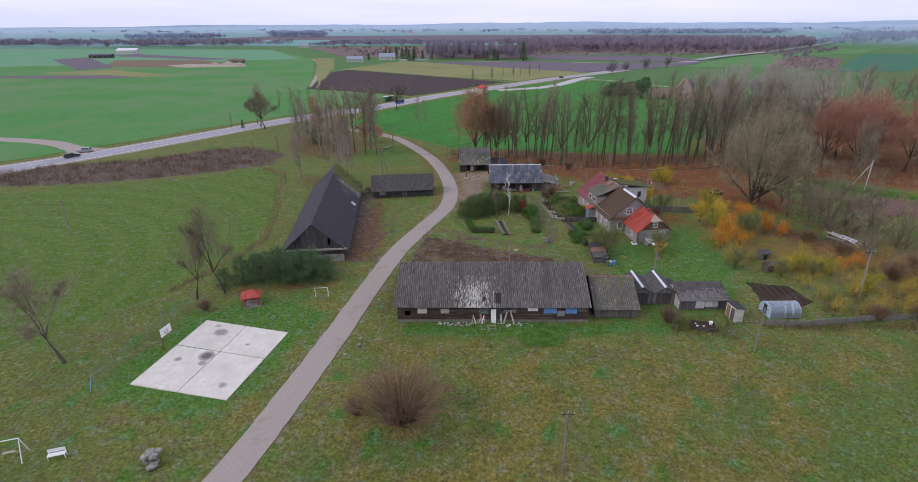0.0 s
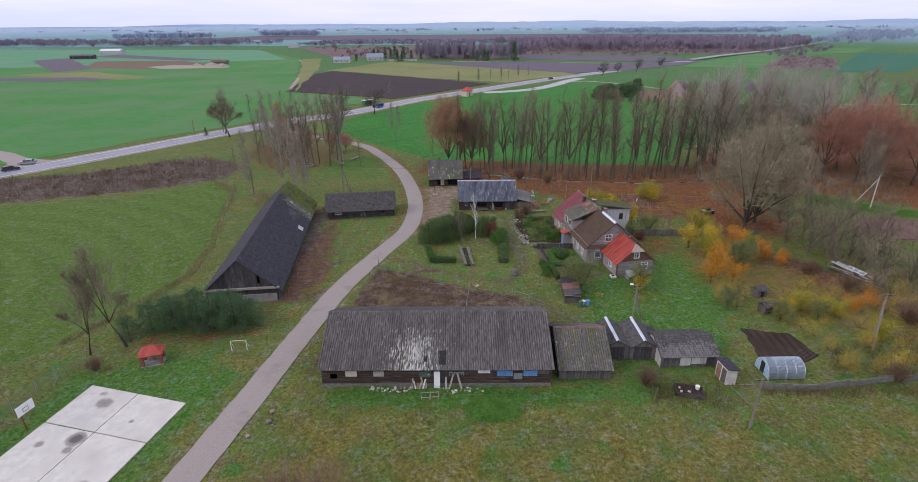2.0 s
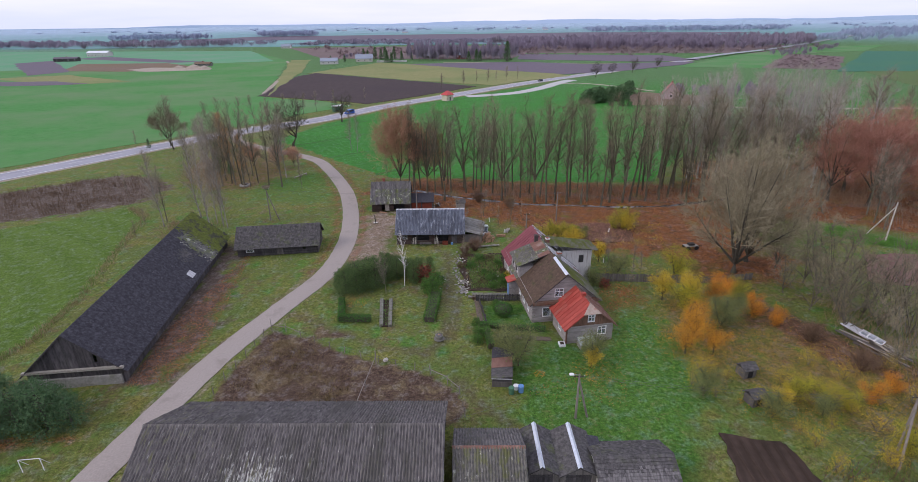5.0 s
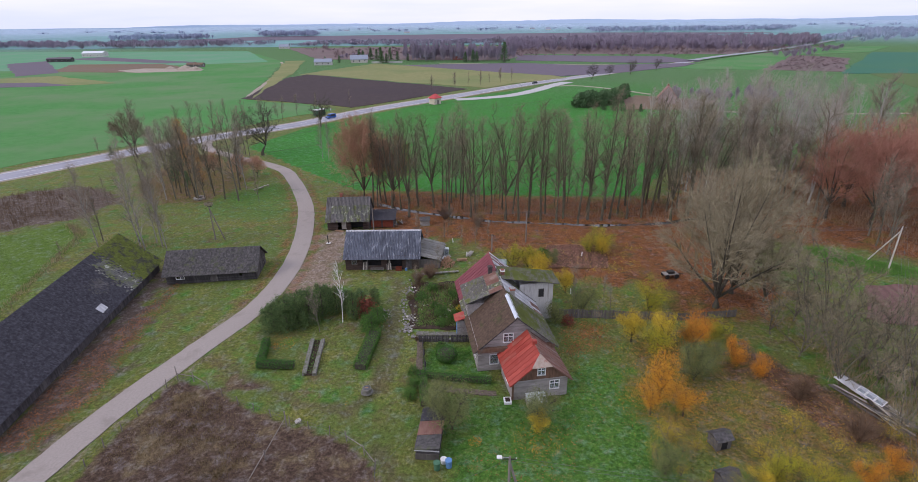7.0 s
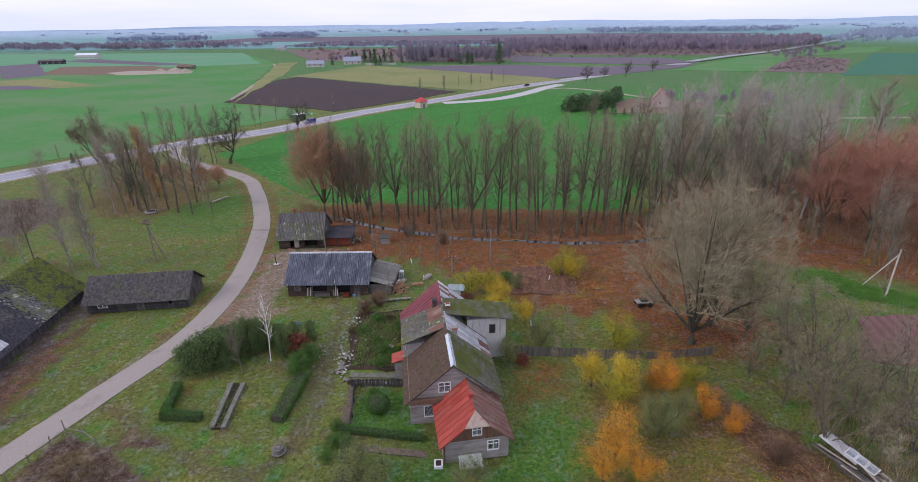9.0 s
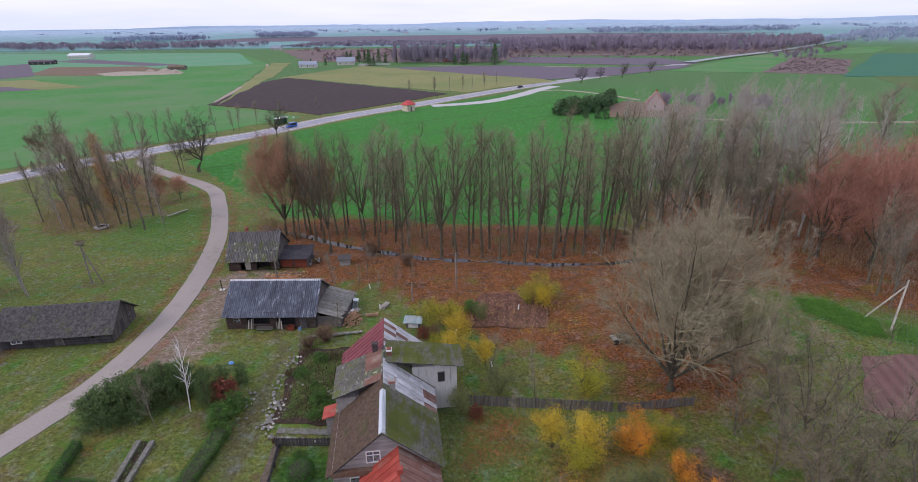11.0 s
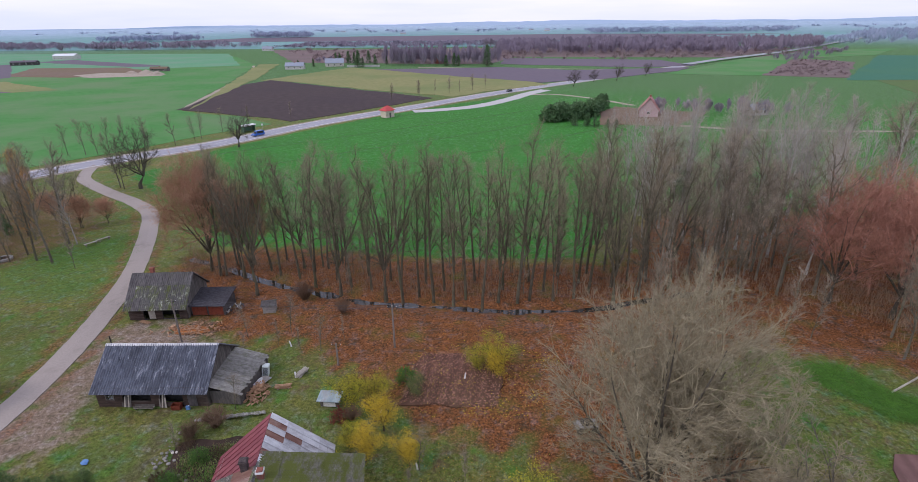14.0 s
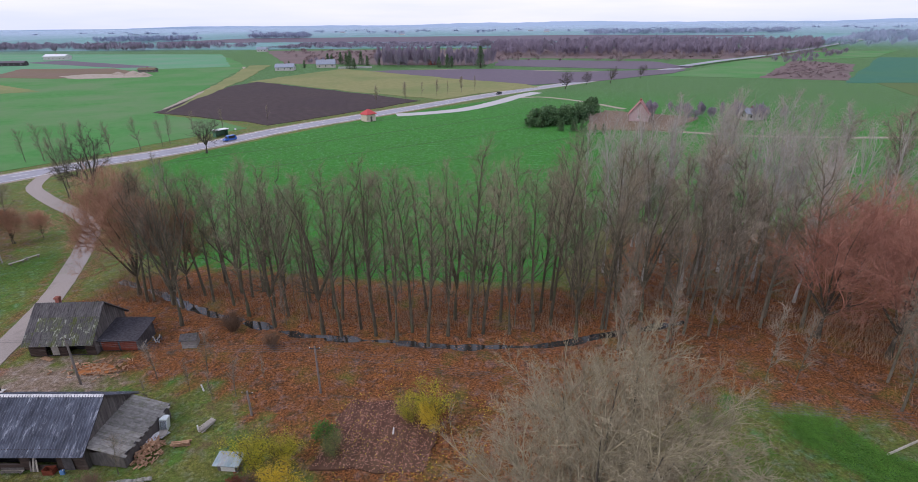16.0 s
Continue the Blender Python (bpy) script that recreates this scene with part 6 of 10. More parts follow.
tree_kind("alder_forked", 3, bark_alder, twig_alder, "alder", "bare forked dark-barked alder beside the stream", "tree", "alders along the stream", height=21, r0=0.34, crown_from=0.24, spread=0.22, limbs=30, subs=5, twigs=4, rise=0.5, fork=4, wander=0.11,
          twig_len=1.2, twig_r=0.0075, fine_n=5, calm=0.45, open_to=(0.04, 0.4), angle=(0.6, 1.1))
tree_kind("poplar", 4, bark_pale, twig_pale, "aspen", "tall bare aspen with pale grey bark", "tree", "grove of pale aspens", height=25, r0=0.3, crown_from=0.25, spread=0.25, limbs=40, subs=5, twigs=4, rise=0.45, wander=0.08, twig_len=1.1, twig_r=0.0085, fine_n=3, angle=(0.65, 1.15), fork=2, open_to=(0.04, 0.16), calm=0.35)
tree_kind("willow_red", 3, bark_dark, twig_red, "willow", "round bare willow with reddish twigs", "tree", "reddish willows", height=17, r0=0.36, crown_from=0.2, spread=0.3, limbs=80, subs=7, twigs=7, rise=0.3, fork=7, wander=0.09, droop=0.14, twig_len=1.15,
          twig_r=0.0105, fine_n=4, open_to=(0.1, 0.95), dome=(8.5, 8.0))
tree_kind("willow_rust", 2, bark_alder, twig_rust, "willow", "wide bare willow with rusty orange twigs", "tree", "rusty willows", height=16, r0=0.34, crown_from=0.16, spread=0.3, limbs=95, subs=7, twigs=9, rise=0.3, fork=8, wander=0.09, droop=0.08, twig_len=1.05,
          twig_r=0.009, fine_n=8, open_to=(0.08, 0.95), dome=(7.5, 7.2))
tree_kind("oak", 2, bark_dark, bark_dark, "oak", "gnarled bare oak with dark limbs", "tree", "old roadside oaks", height=16, r0=0.55, crown_from=0.22, spread=0.38, limbs=56, subs=5, twigs=4, rise=0.2, fork=6, wander=0.14, twig_len=1.1, twig_r=0.02, fine_n=3, calm=0.9, open_to=(0.2, 1.15), dome=(9.2, 7.0))
tree_kind("birch", 3, bark_birch, twig_brown, "birch", "slender bare birch with white bark", "tree", "birches", height=17, r0=0.14, crown_from=0.22, spread=0.21, limbs=34, subs=4, twigs=5, rise=0.4, wander=0.06, droop=0.1, twig_len=1.0, twig_r=0.009, fine_n=4, angle=(0.55, 1.0))
tree_kind("ash", 4, bark_grey, twig_brown, "ash_tree", "bare ash tree with thin brown twigs", "tree", "bare trees", height=14, r0=0.17, crown_from=0.28, spread=0.34, limbs=24, subs=5, twigs=4, rise=0.35, angle=(0.65, 1.15), wander=0.1, twig_len=1.0, twig_r=0.0095, fine_n=3, calm=0.4)
tree_kind("thicket", 4, bark_grey, twig_grey, "thicket_tree", "low bare grey thicket tree with many stems", "tree", "grey thicket", height=11, r0=0.13, crown_from=0.08, spread=0.24, limbs=24, subs=4, twigs=4, rise=0.5, fork=6, wander=0.12, twig_len=1.0, twig_r=0.014, fine_n=2, calm=1.0)
tree_kind("linden", 2, bark_dark, twig_grey, "linden", "huge bare linden with a broad grey crown", "tree", "broad lindens", height=25.5, r0=0.55, crown_from=0.07, spread=0.27, limbs=200, subs=7, twigs=7, rise=0.3, fork=10, wander=0.065, twig_len=0.85,
          twig_r=0.0105, trunk_n=9, fine_n=4, droop=0.03, open_to=(0.05, 0.85), dome=(13.8, 11.3), stems=True)
tree_kind("field_tree", 3, bark_dark, twig_alder, "field_tree", "bare leaning tree with gnarled lower limbs", "tree", "trees by the field", height=13, r0=0.22, crown_from=0.3, spread=0.26, limbs=40, subs=6, twigs=7, rise=0.4, wander=0.1, lean=0.03, twig_len=0.8,
          twig_r=0.01, fine_n=6, calm=0.8, fork=4, open_to=(0.05, 0.85), dome=(8.2, 4.9))
tree_kind("sapling", 3, bark_grey, twig_brown, "sapling", "thin bare young sapling in grass", "tree", "saplings", height=7, r0=0.05, crown_from=0.2, spread=0.18, limbs=14, subs=2, twigs=4, rise=0.7, wander=0.08, twig_len=0.8, twig_r=0.014, fine_n=2)

# the row along the stream, west to east
ALDERS = [(6, 161, 0.9), (10.1, 156.5, 0.97), (13.8, 158.7, 0.9), (17.5, 157.5, 0.92), (21.1, 154.5, 1.12), (24.0, 157, 0.95), (27, 154.5, 0.9), (30.5, 153.5, 0.9), (36.1, 149.3, 1.05), (40.8, 149.6, 1.08), (43.9, 148.4, 1.12), (45.7, 150.6, 1.0), (48.2, 147.2, 1.0),
          (50.7, 149.8, 1.1), (53.6, 149.6, 1.16), (55.5, 150.4, 1.05), (59.1, 150.4, 1.0), (62.4, 151.2, 1.0), (65, 153, 1.05), (33, 157, 0.95), (39, 156, 0.95), (47, 157, 0.95), (56, 157, 1.0), (61, 159, 1.0), (66, 160, 1.05), (69, 155, 1.0), (72, 152, 1.0), (75, 157, 1.1),
          (70, 164, 1.0), (77, 163, 1.05)]
for k, (x, y, s) in enumerate(ALDERS):
    plant("alder_twin" if k % 3 == 1 else "alder", x, y, s * 1.02)
for x, y, s in ((3.5, 158.4, 0.95), (11.6, 160.4, 0.95), (19.3, 160.2, 0.9), (29, 158.6, 0.9), (35.2, 153.8, 0.95), (38.4, 151.2, 0.9), (42.2, 153.4, 0.95), (58, 153.6, 1.0), (64, 156.4, 1.0)):
    plant("alder", x, y, s)
for x, y, s in ((33.4, 149.9, 1.12), (12.5, 151.7, 0.98), (8.0, 157.6, 1.0), (26, 151.6, 1.0), (51.5, 154, 1.05), (68, 149.5, 1.0), (78, 154.5, 1.05), (17, 161.5, 0.9)):
    plant("alder_forked", x, y, s)
for x, y, s, f in ((1.0, 160.4, 1.42, 0.88), (7.6, 163.0, 1.1, 0.8), (-37, 181, 0.5, 1.0), (-33.5, 184, 0.4, 1.0), (-46, 185, 0.5, 1.0)):
    plant("willow_rust", x, y, s, flat=f)
for x, y, s in ((84.8, 181.2, 1.06), (90.8, 184.6, 1.08), (91.3, 169.5, 1.08), (95.5, 170.5, 1.04), (99.6, 167, 0.98), (106.4, 178.1, 1.13), (110.9, 178.1, 0.9), (102.5, 160, 0.92), (80, 176, 0.9), (87, 174, 1.0), (97, 179, 1.05), (102, 186, 1.1), (113, 186, 1.0), (93, 192, 1.0),
                (118, 176, 0.95), (108, 168, 0.95), (83, 189, 0.95), (121, 186, 1.0), (76, 170, 0.95), (128, 180, 0.95), (104, 196, 1.0), (115, 196, 1.0), (87, 164, 0.92), (125, 194, 0.95)):
    plant("poplar", x, y, s)
for x, y, s in ((100.4, 150.5, 1.2), (106.5, 146, 1.25), (113, 152, 1.3), (119, 144, 1.2), (109, 158, 1.25), (127, 150, 1.1), (121, 160, 1.0)):
    plant("willow_red", x, y, s)
for x, y, s in ((82, 158, 1.0), (88, 158, 1.05), (94, 161, 1.1), (96, 155.5, 0.95), (73, 147, 0.95), (80, 149, 1.0), (86, 150.5, 1.0), (103, 141, 0.9), (101, 136, 0.8), (134, 160, 1.2), (140, 148, 1.2), (132, 140, 1.1), (146, 165, 1.2), (138, 176, 1.3), (150, 182, 1.3), (128, 168, 1.2),
                (142, 132, 1.1), (155, 150, 1.2), (160, 170, 1.3), (152, 136, 1.1), (136, 190, 1.3), (165, 190, 1.2)):
    plant("ash", x, y, s * 1.15)
fill = random.Random(77)
for x0, x1, y0, y1, n, key, lo, hi in ((66, 100, 150, 174, 24, "ash", 1.1, 1.6), (78, 130, 166, 205, 16, "poplar", 0.75, 1.05), (126, 175, 122, 205, 14, "ash", 1.1, 1.7), (24, 70, 152, 162, 16, "sapling", 1.0, 1.9), (66, 100, 136, 150, 8, "sapling", 0.9, 1.6),
                                     (100, 130, 128, 142, 7, "ash", 0.7, 1.0), (4, 24, 158, 166, 7, "ash", 0.9, 1.25)):
    for _ in range(n):
        plant(key, fill.uniform(x0, x1), fill.uniform(y0, y1), fill.uniform(lo, hi))
plant("linden", 62.3, 113.2, 1.0, variant=0)
plant("linden", 66.4, 117.6, 0.86, variant=1)
for x, y, s in ((70.4, 104.2, 1.35), (71.5, 109.5, 1.1), (73.5, 99, 1.0), (70.0, 98.0, 0.95), (76, 94, 0.9), (75, 104, 1.0), (67.5, 101, 0.85), (78, 89, 0.8), (79, 99, 0.75), (72, 92.5, 0.7), (70, 115, 1.15), (66.5, 106, 0.9), (82, 82, 0.7), (86, 78, 0.65), (68.5, 95, 1.0), (71, 101, 1.3), (74, 107, 1.25), (77, 97, 1.1), (73, 95.5, 1.15), (80, 93, 1.0), (76.5, 89, 0.95), (79, 103, 1.0), (83, 88, 0.9), (70, 88, 0.8)):
    plant("thicket", x, y, s)
for x, y, s, f in ((-82.3, 208, 1.15, 1.15), (-85.5, 212, 0.95, 1.1), (-49.9, 53.4, 1.0, 1.1), (-41.4, 69.7, 0.9, 0.75), (-37.9, 71.6, 1.15, 0.75)):
    plant("field_tree", x, y, s, flat=f)
for x, y, s in ((-45.5, 135.1, 0.9), (-37.2, 135.1, 1.15), (-33.0, 135.3, 1.0), (-35.2, 137.2, 0.8), (-47.8, 163.3, 1.0), (-56, 176, 0.8), (-53, 172, 0.85), (-60, 186, 0.85), (-50.5, 182, 0.8), (-31.8, 172, 0.95), (-21, 205, 0.7), (-18.5, 203, 0.65)):
    plant("birch", x, y, s)
plant("birch", -33.7, 131.2, 1.05)
plant("birch", -31.6, 134.2, 0.8)
for x, y, s in ((-43.1, 165.3, 1.25), (-45.8, 163.9, 1.0), (-39.9, 163.3, 1.3), (-30.0, 163.1, 1.35), (-33.4, 172, 1.3), (-41.8, 173.9, 0.95), (-38.4, 163.6, 0.7), (-46.3, 137.8, 0.7), (-52, 180, 0.9), (-63, 190, 0.9), (-88.8, 217.5, 1.1), (-86, 214, 0.9), (-56, 168, 0.9), (-47.6, 210, 0.95),
                (-37.5, 181, 0.8), (-58, 195, 0.8)):
    plant("ash", x, y, s)
for x, y, s in ((-41.8, 209.5, 1.12), (-36.6, 259.0, 0.8)):
    plant("oak", x, y, s)
for x, y, s, f in ((-76.5, 249, 0.8, 0.8), (-80, 248, 0.75, 0.8), (-84.2, 248, 0.8, 0.9), (-89.6, 247, 0.7, 0.9), (-57.5, 274, 0.7, 0.9), (-61, 262, 0.75, 0.9), (-55.3, 287, 0.65, 0.9), (-58, 270, 0.6, 1.0), (-66, 254, 0.75, 0.8), (-71, 251, 0.8, 0.8), (-66, 204, 0.9, 1.0), (-45.9, 209, 0.95, 0.8), (0, 372, 0.6, 1), (14, 385, 0.65, 1), (30, 404, 0.6, 1), (44, 422, 0.6, 1)):
    plant("ash", x, y, s, flat=f)
for x, y, s in ((-24.2, 161, 1.3), (-97, 211, 0.8), (-60, 160, 0.9), (-66, 156, 0.8), (-72, 262, 1.1), (-50, 300, 1.1), (-38, 318, 1.0), (0, 372, 1.3), (14, 385, 1.3),
                (22, 396, 1.2), (30, 404, 1.3), (44, 422, 1.3), (36, 412, 1.0), (52, 428, 1.2), (-82, 133, 0.7), (-4, 172, 1.0), (-47, 128, 0.55), (-50, 136, 0.5), (-41.6, 167.5, 0.9)):
    plant("sapling", x, y, s)
for x, y, s in ((110, 437, 1.0), (146, 470, 1.0), (176, 503, 0.9), (128, 462, 0.8)):
    plant("oak", x, y, s * 0.75)
for x, y, s in ((-44.5, 166.5, 0.8), (-41, 164.5, 0.9), (-47.2, 169, 0.75), (-37.6, 166.8, 0.8), (-50.5, 173, 0.75), (-33.8, 164.2, 0.85)):
    plant("alder", x, y, s)


# ---- leafy plants ----
def leaf_mesh(name, centres, size, material, rng, flat=0.0):
    """Small bent leaves, one island each, at the given places."""
    n = len(centres)
    a = rng.normal(size=(n, 3))
    a[:, 2] *= 1 - flat
    a /= np.linalg.norm(a, axis=1)[:, None] + 1e-9
    b = rng.normal(size=(n, 3))
    b[:, 2] *= 1 - flat
    b -= a * (a * b).sum(1)[:, None]
    b /= np.linalg.norm(b, axis=1)[:, None] + 1e-9
    s = rng.uniform(*size, size=(n, 1))
    c = np.cross(a, b) * s * 0.18
    v = np.stack([centres - a * s, centres - b * s * 0.55 + c, centres + a * s, centres + b * s * 0.55 + c], 1).reshape(-1, 3)
    f = np.arange(4 * n).reshape(n, 4)
    tri = np.concatenate([f[:, [0, 1, 2]], f[:, [0, 2, 3]]])
    me = bpy.data.meshes.new(name)
    me.from_pydata(v.tolist(), [], tri.tolist())
    me.materials.append(material)
    return me


def leafy_kind(key, variants, bark, leaf, name, label, category, group, per_end, size, reach=0.5, **kw):
    made = []
    for k in range(variants):
        wood, fine, ends = bare_tree(900 + len(KINDS) * 50 + k, **kw)
        r = np.random.default_rng(k + len(KINDS))
        wood.v, wood.f = wood.v + fine.v, wood.f + [tuple(i + len(wood.v) for i in f) for f in fine.f]
        cs = np.concatenate([np.array([sp[min(int(s * (len(sp) - 1)), len(sp) - 1)] for s in r.uniform(0.2, 1, per_end)]) + r.normal(size=(per_end, 3)) * reach for sp, _ in ends])
        cs = cs[cs[:, 2] > 0.15]
        made.append((wood.mesh("trunk", bark), leaf_mesh("crown", cs, size, leaf, r)))
    KINDS[key] = (made, name, label, category, group)


fruit = dict(fine_n=1, height=4.6, r0=0.12, crown_from=0.25, spread=0.36, limbs=16, subs=3, twigs=3, rise=0.3, fork=4, wander=0.12, twig_len=0.6, twig_r=0.01)
leafy_kind("plum", 2, bark_dark, leaf_yellow, "plum_tree", "small fruit tree with golden yellow leaves", "tree", "autumn fruit trees", 100, (0.034, 0.072), 0.36, **fruit)
leafy_kind("lime_bush", 2, bark_dark, leaf_lime, "lilac_bush", "rounded bush with yellow-green leaves", "bush", "autumn bushes", 100, (0.034, 0.072), 0.38, **{**fruit, "crown_from": 0.08})
leafy_kind("orange_bush", 2, bark_dark, leaf_orange, "cherry_bush", "bush with glowing orange leaves", "bush", "autumn bushes", 100, (0.034, 0.07), 0.36, **{**fruit, "crown_from": 0.1, "height": 4.0})
leafy_kind("olive_tree", 2, bark_dark, leaf_olive, "apple_tree", "apple tree with grey-green leaves", "tree", "apple trees", 120, (0.034, 0.072), 0.45, **{**fruit, "crown_from": 0.12})
leafy_kind("thin_yellow", 2, bark_grey, leaf_yellow, "currant_bush", "thin shrub with sparse yellow leaves", "bush", "thin shrubs", 34, (0.025, 0.05), 0.45, **{**fruit, "crown_from": 0.05, "height": 2.6, "limbs": 10, "subs": 2, "twigs": 1})
leafy_kind("gold_tree", 1, bark_dark, leaf_gold, "plum_tree", "open fruit tree with orange-golden leaves", "tree", "autumn fruit trees", 95, (0.034, 0.072), 0.4, **{**fruit, "height": 4.8, "spread": 0.42})
leafy_kind("larch", 1, bark_dark, leaf_larch, "larch", "narrow larch with orange autumn needles", "tree", "larches", 46, (0.06, 0.13), 0.55, height=14, r0=0.2, crown_from=0.12, spread=0.21, limbs=40, subs=2, twigs=3, rise=0.2, wander=0.04, twig_len=0.7, twig_r=0.012)
for x, y, s in ((47.4, 92.2, 1.2), (49.2, 90.0, 0.85), (45.8, 90.2, 0.8)):
    plant("gold_tree", x, y, s)
for x, y, s in ((47.5, 104.0, 1.0), (50.8, 102.2, 1.15), (49.8, 131.5, 0.8), (37.7, 122.3, 1.0), (36.6, 118.0, 0.95), (52.5, 80.2, 0.6), (33.4, 87.2, 0.65), (41.0, 117.5, 0.85)):
    plant("plum", x, y, s)
for x, y, s in ((52.2, 112.3, 1.15), (33.4, 126.0, 1.05), (36.0, 126.8, 0.9), (49.4, 133.2, 1.1), (35.4, 114.0, 0.9), (49.5, 101.0, 1.0), (58.6, 104.8, 0.75), (54.5, 81.5, 0.75), (57.0, 80.6, 0.7), (59.5, 80.0, 0.6), (47.5, 133.0, 0.7), (56.6, 103.0, 0.6), (34.6, 120.0, 0.7), (61, 73.8, 0.8)):
    plant("lime_bush", x, y, s)
for x, y, s in ((55.2, 102.9, 1.2), (58.8, 99.5, 0.85), (60.5, 97.0, 0.75), (62.5, 81.0, 0.7), (66, 83, 0.6)):
    plant("orange_bush", x, y, s)
for x, y, s in ((24.6, 87.6, 1.3), (23.2, 89.8, 0.9), (33.6, 88.2, 1.0), (52.6, 96.0, 1.1), (54.6, 97.4, 0.95), (42.5, 111.5, 0.9), (38.2, 108.6, 0.7), (40.5, 128.0, 0.6), (44.8, 82.2, 0.8), (50.6, 78.6, 0.7), (55.8, 78.8, 0.65)):
    plant("olive_tree", x, y, s)
scatter = random.Random(30)
for _ in range(70):
    x, y = scatter.uniform(44, 78), scatter.uniform(66, 88)
    if not (43 < x < 52 and y < 76.5) and not (41 < x < 47 and y < 69):
        plant("thin_yellow", x, y, scatter.uniform(0.55, 1.1))
for x, y, s in ((-56.7, 191, 1.0), (-54.5, 188, 0.8), (-45, 176, 0.75)):
    plant("larch", x, y, s)


def conifer(seed, height, radius, leaf, bark, n=1500, droop=0.25, bare=0.04, blob=0.0, size=(0.10, 0.2)):
    """A young conifer: whorls of boughs bearing needle tufts."""
    r = np.random.default_rng(seed)
    wood = Wood()
    wood.limb([np.zeros(3), np.array((0, 0, height * 0.6)), np.array((0, 0, height))], [height * 0.018 + 0.03, height * 0.011 + 0.02, 0.01], 6)
    cs = []
    whorls = max(6, int(height * 2.2))
    for k in range(whorls):
        z = height * (bare + (0.97 - bare) * k / whorls)
        rel = z / height
        reach = radius * ((1 - rel) ** 0.75 if blob == 0 else math.sqrt(max(0.02, 1 - (rel * 1.15 - 0.15) ** 2)))
        for j in range(6):
            az = math.tau * (j + r.uniform(0, 1)) / 6
            ln = reach * r.uniform(0.75, 1.15)
            tip = np.array((math.cos(az) * ln, math.sin(az) * ln, z + ln * r.uniform(-droop, 0.35)))
            wood.limb([np.array((0, 0, z)), tip], [0.02, 0.006], 3)
            m_ = max(3, int(n / (whorls * 6)))
            s = r.uniform(0.2, 1.0, m_) ** 0.7
            cs.append(np.array((0, 0, z)) + (tip - np.array((0, 0, z))) * s[:, None] + r.normal(size=(m_, 3)) * (0.10 + 0.07 * reach))
    cs = np.concatenate(cs)
    cs = cs[cs[:, 2] > 0.1]
    return wood.mesh("trunk", bark), leaf_mesh("crown", cs, size, leaf, r)


KINDS["pine"] = ([conifer(k, 4.6, 2.1, leaf_dark, bark_dark, 4500, 0.1, 0.02, 1.0, (0.05, 0.11)) for k in (1, 2, 3)], "pine", "bushy young dark green pine", "tree", "pine screen by the barn")
KINDS["juniper"] = ([conifer(k, 3.4, 1.5, leaf_juniper, bark_dark, 3800, 0.1, 0.02, 1.0, (0.045, 0.10)) for k in (11, 12)], "juniper", "dense green juniper shrub", "shrub", "garden junipers")
KINDS["far_juniper"] = ([conifer(41, 3.6, 1.9, leaf_dark, bark_dark, 420, 0.1, 0.02, 1.0, (0.2, 0.4))], "juniper", "dark juniper in a field hedge", "shrub", "field hedge")
KINDS["spruce"] = ([conifer(k, 7.0, 1.9, leaf_dark, bark_dark, 1600, 0.4) for k in (21, 22)], "spruce", "dark green spruce among bare trees", "tree", "spruces")
KINDS["green_bush"] = ([conifer(31, 1.9, 1.3, leaf_green, bark_dark, 2000, 0.1, 0.02, 1.0, (0.05, 0.10))], "garden_shrub", "rounded green garden shrub", "shrub", "garden shrubs")
KINDS["red_bush"] = ([conifer(33, 1.9, 1.3, leaf_red, bark_dark, 1100, 0.1, 0.02, 1.0, (0.07, 0.14))], "barberry", "dark red barberry shrub", "shrub", "garden shrubs")
for x, y, s in ((-38.8, 73.8, 0.7), (-36.6, 75.4, 0.95), (-33.6, 75.8, 1.15), (-30.6, 76.4, 0.9), (-28.2, 75.8, 1.2), (-25.4, 76.2, 1.25), (-23.2, 76.8, 0.9), (-35.2, 77.8, 0.85), (-31.8, 78.6, 1.05), (-28.8, 78.8, 0.95), (-26.2, 79.0, 0.8)):
    plant("pine", x, y, s)
for x, y, s, f in ((-0.6, 105.8, 1.3, 1.0), (0.9, 106.6, 1.45, 0.95), (2.2, 107.4, 1.4, 0.9), (3.6, 108.4, 1.45, 0.9), (-1.6, 107.4, 1.0, 1.0), (0.2, 108.6, 1.3, 0.95), (1.8, 109.6, 1.35, 0.9), (3.2, 110.6, 1.3, 0.9), (5.0, 109.9, 1.65, 0.65),
                   (5.0, 111.8, 1.2, 0.9), (6.6, 111.4, 1.25, 0.8), (8.2, 112.0, 1.0, 0.9), (9.6, 109.4, 1.3, 0.55), (10.2, 112.4, 1.0, 0.8), (11.9, 113.6, 0.85, 0.7)):
    plant("juniper", x, y, s, flat=f)
for x, y, s in ((12.8, 106.2, 1.35), (13.2, 108.8, 1.15), (11.9, 107.6, 0.9), (19.7, 92.4, 0.65), (24.5, 110.6, 0.7), (22.2, 110.0, 0.9), (23.8, 108.8, 0.8), (39.0, 130.4, 1.0), (19.6, 96.6, 0.62), (19.9, 94.3, 0.7), (22.6, 101.8, 0.6)):
    plant("green_bush", x, y, s)
for x, y, s in ((11.1, 110.6, 1.35), (39.8, 108.2, 0.75), (32.6, 123.6, 0.8)):
    plant("red_bush", x, y, s)
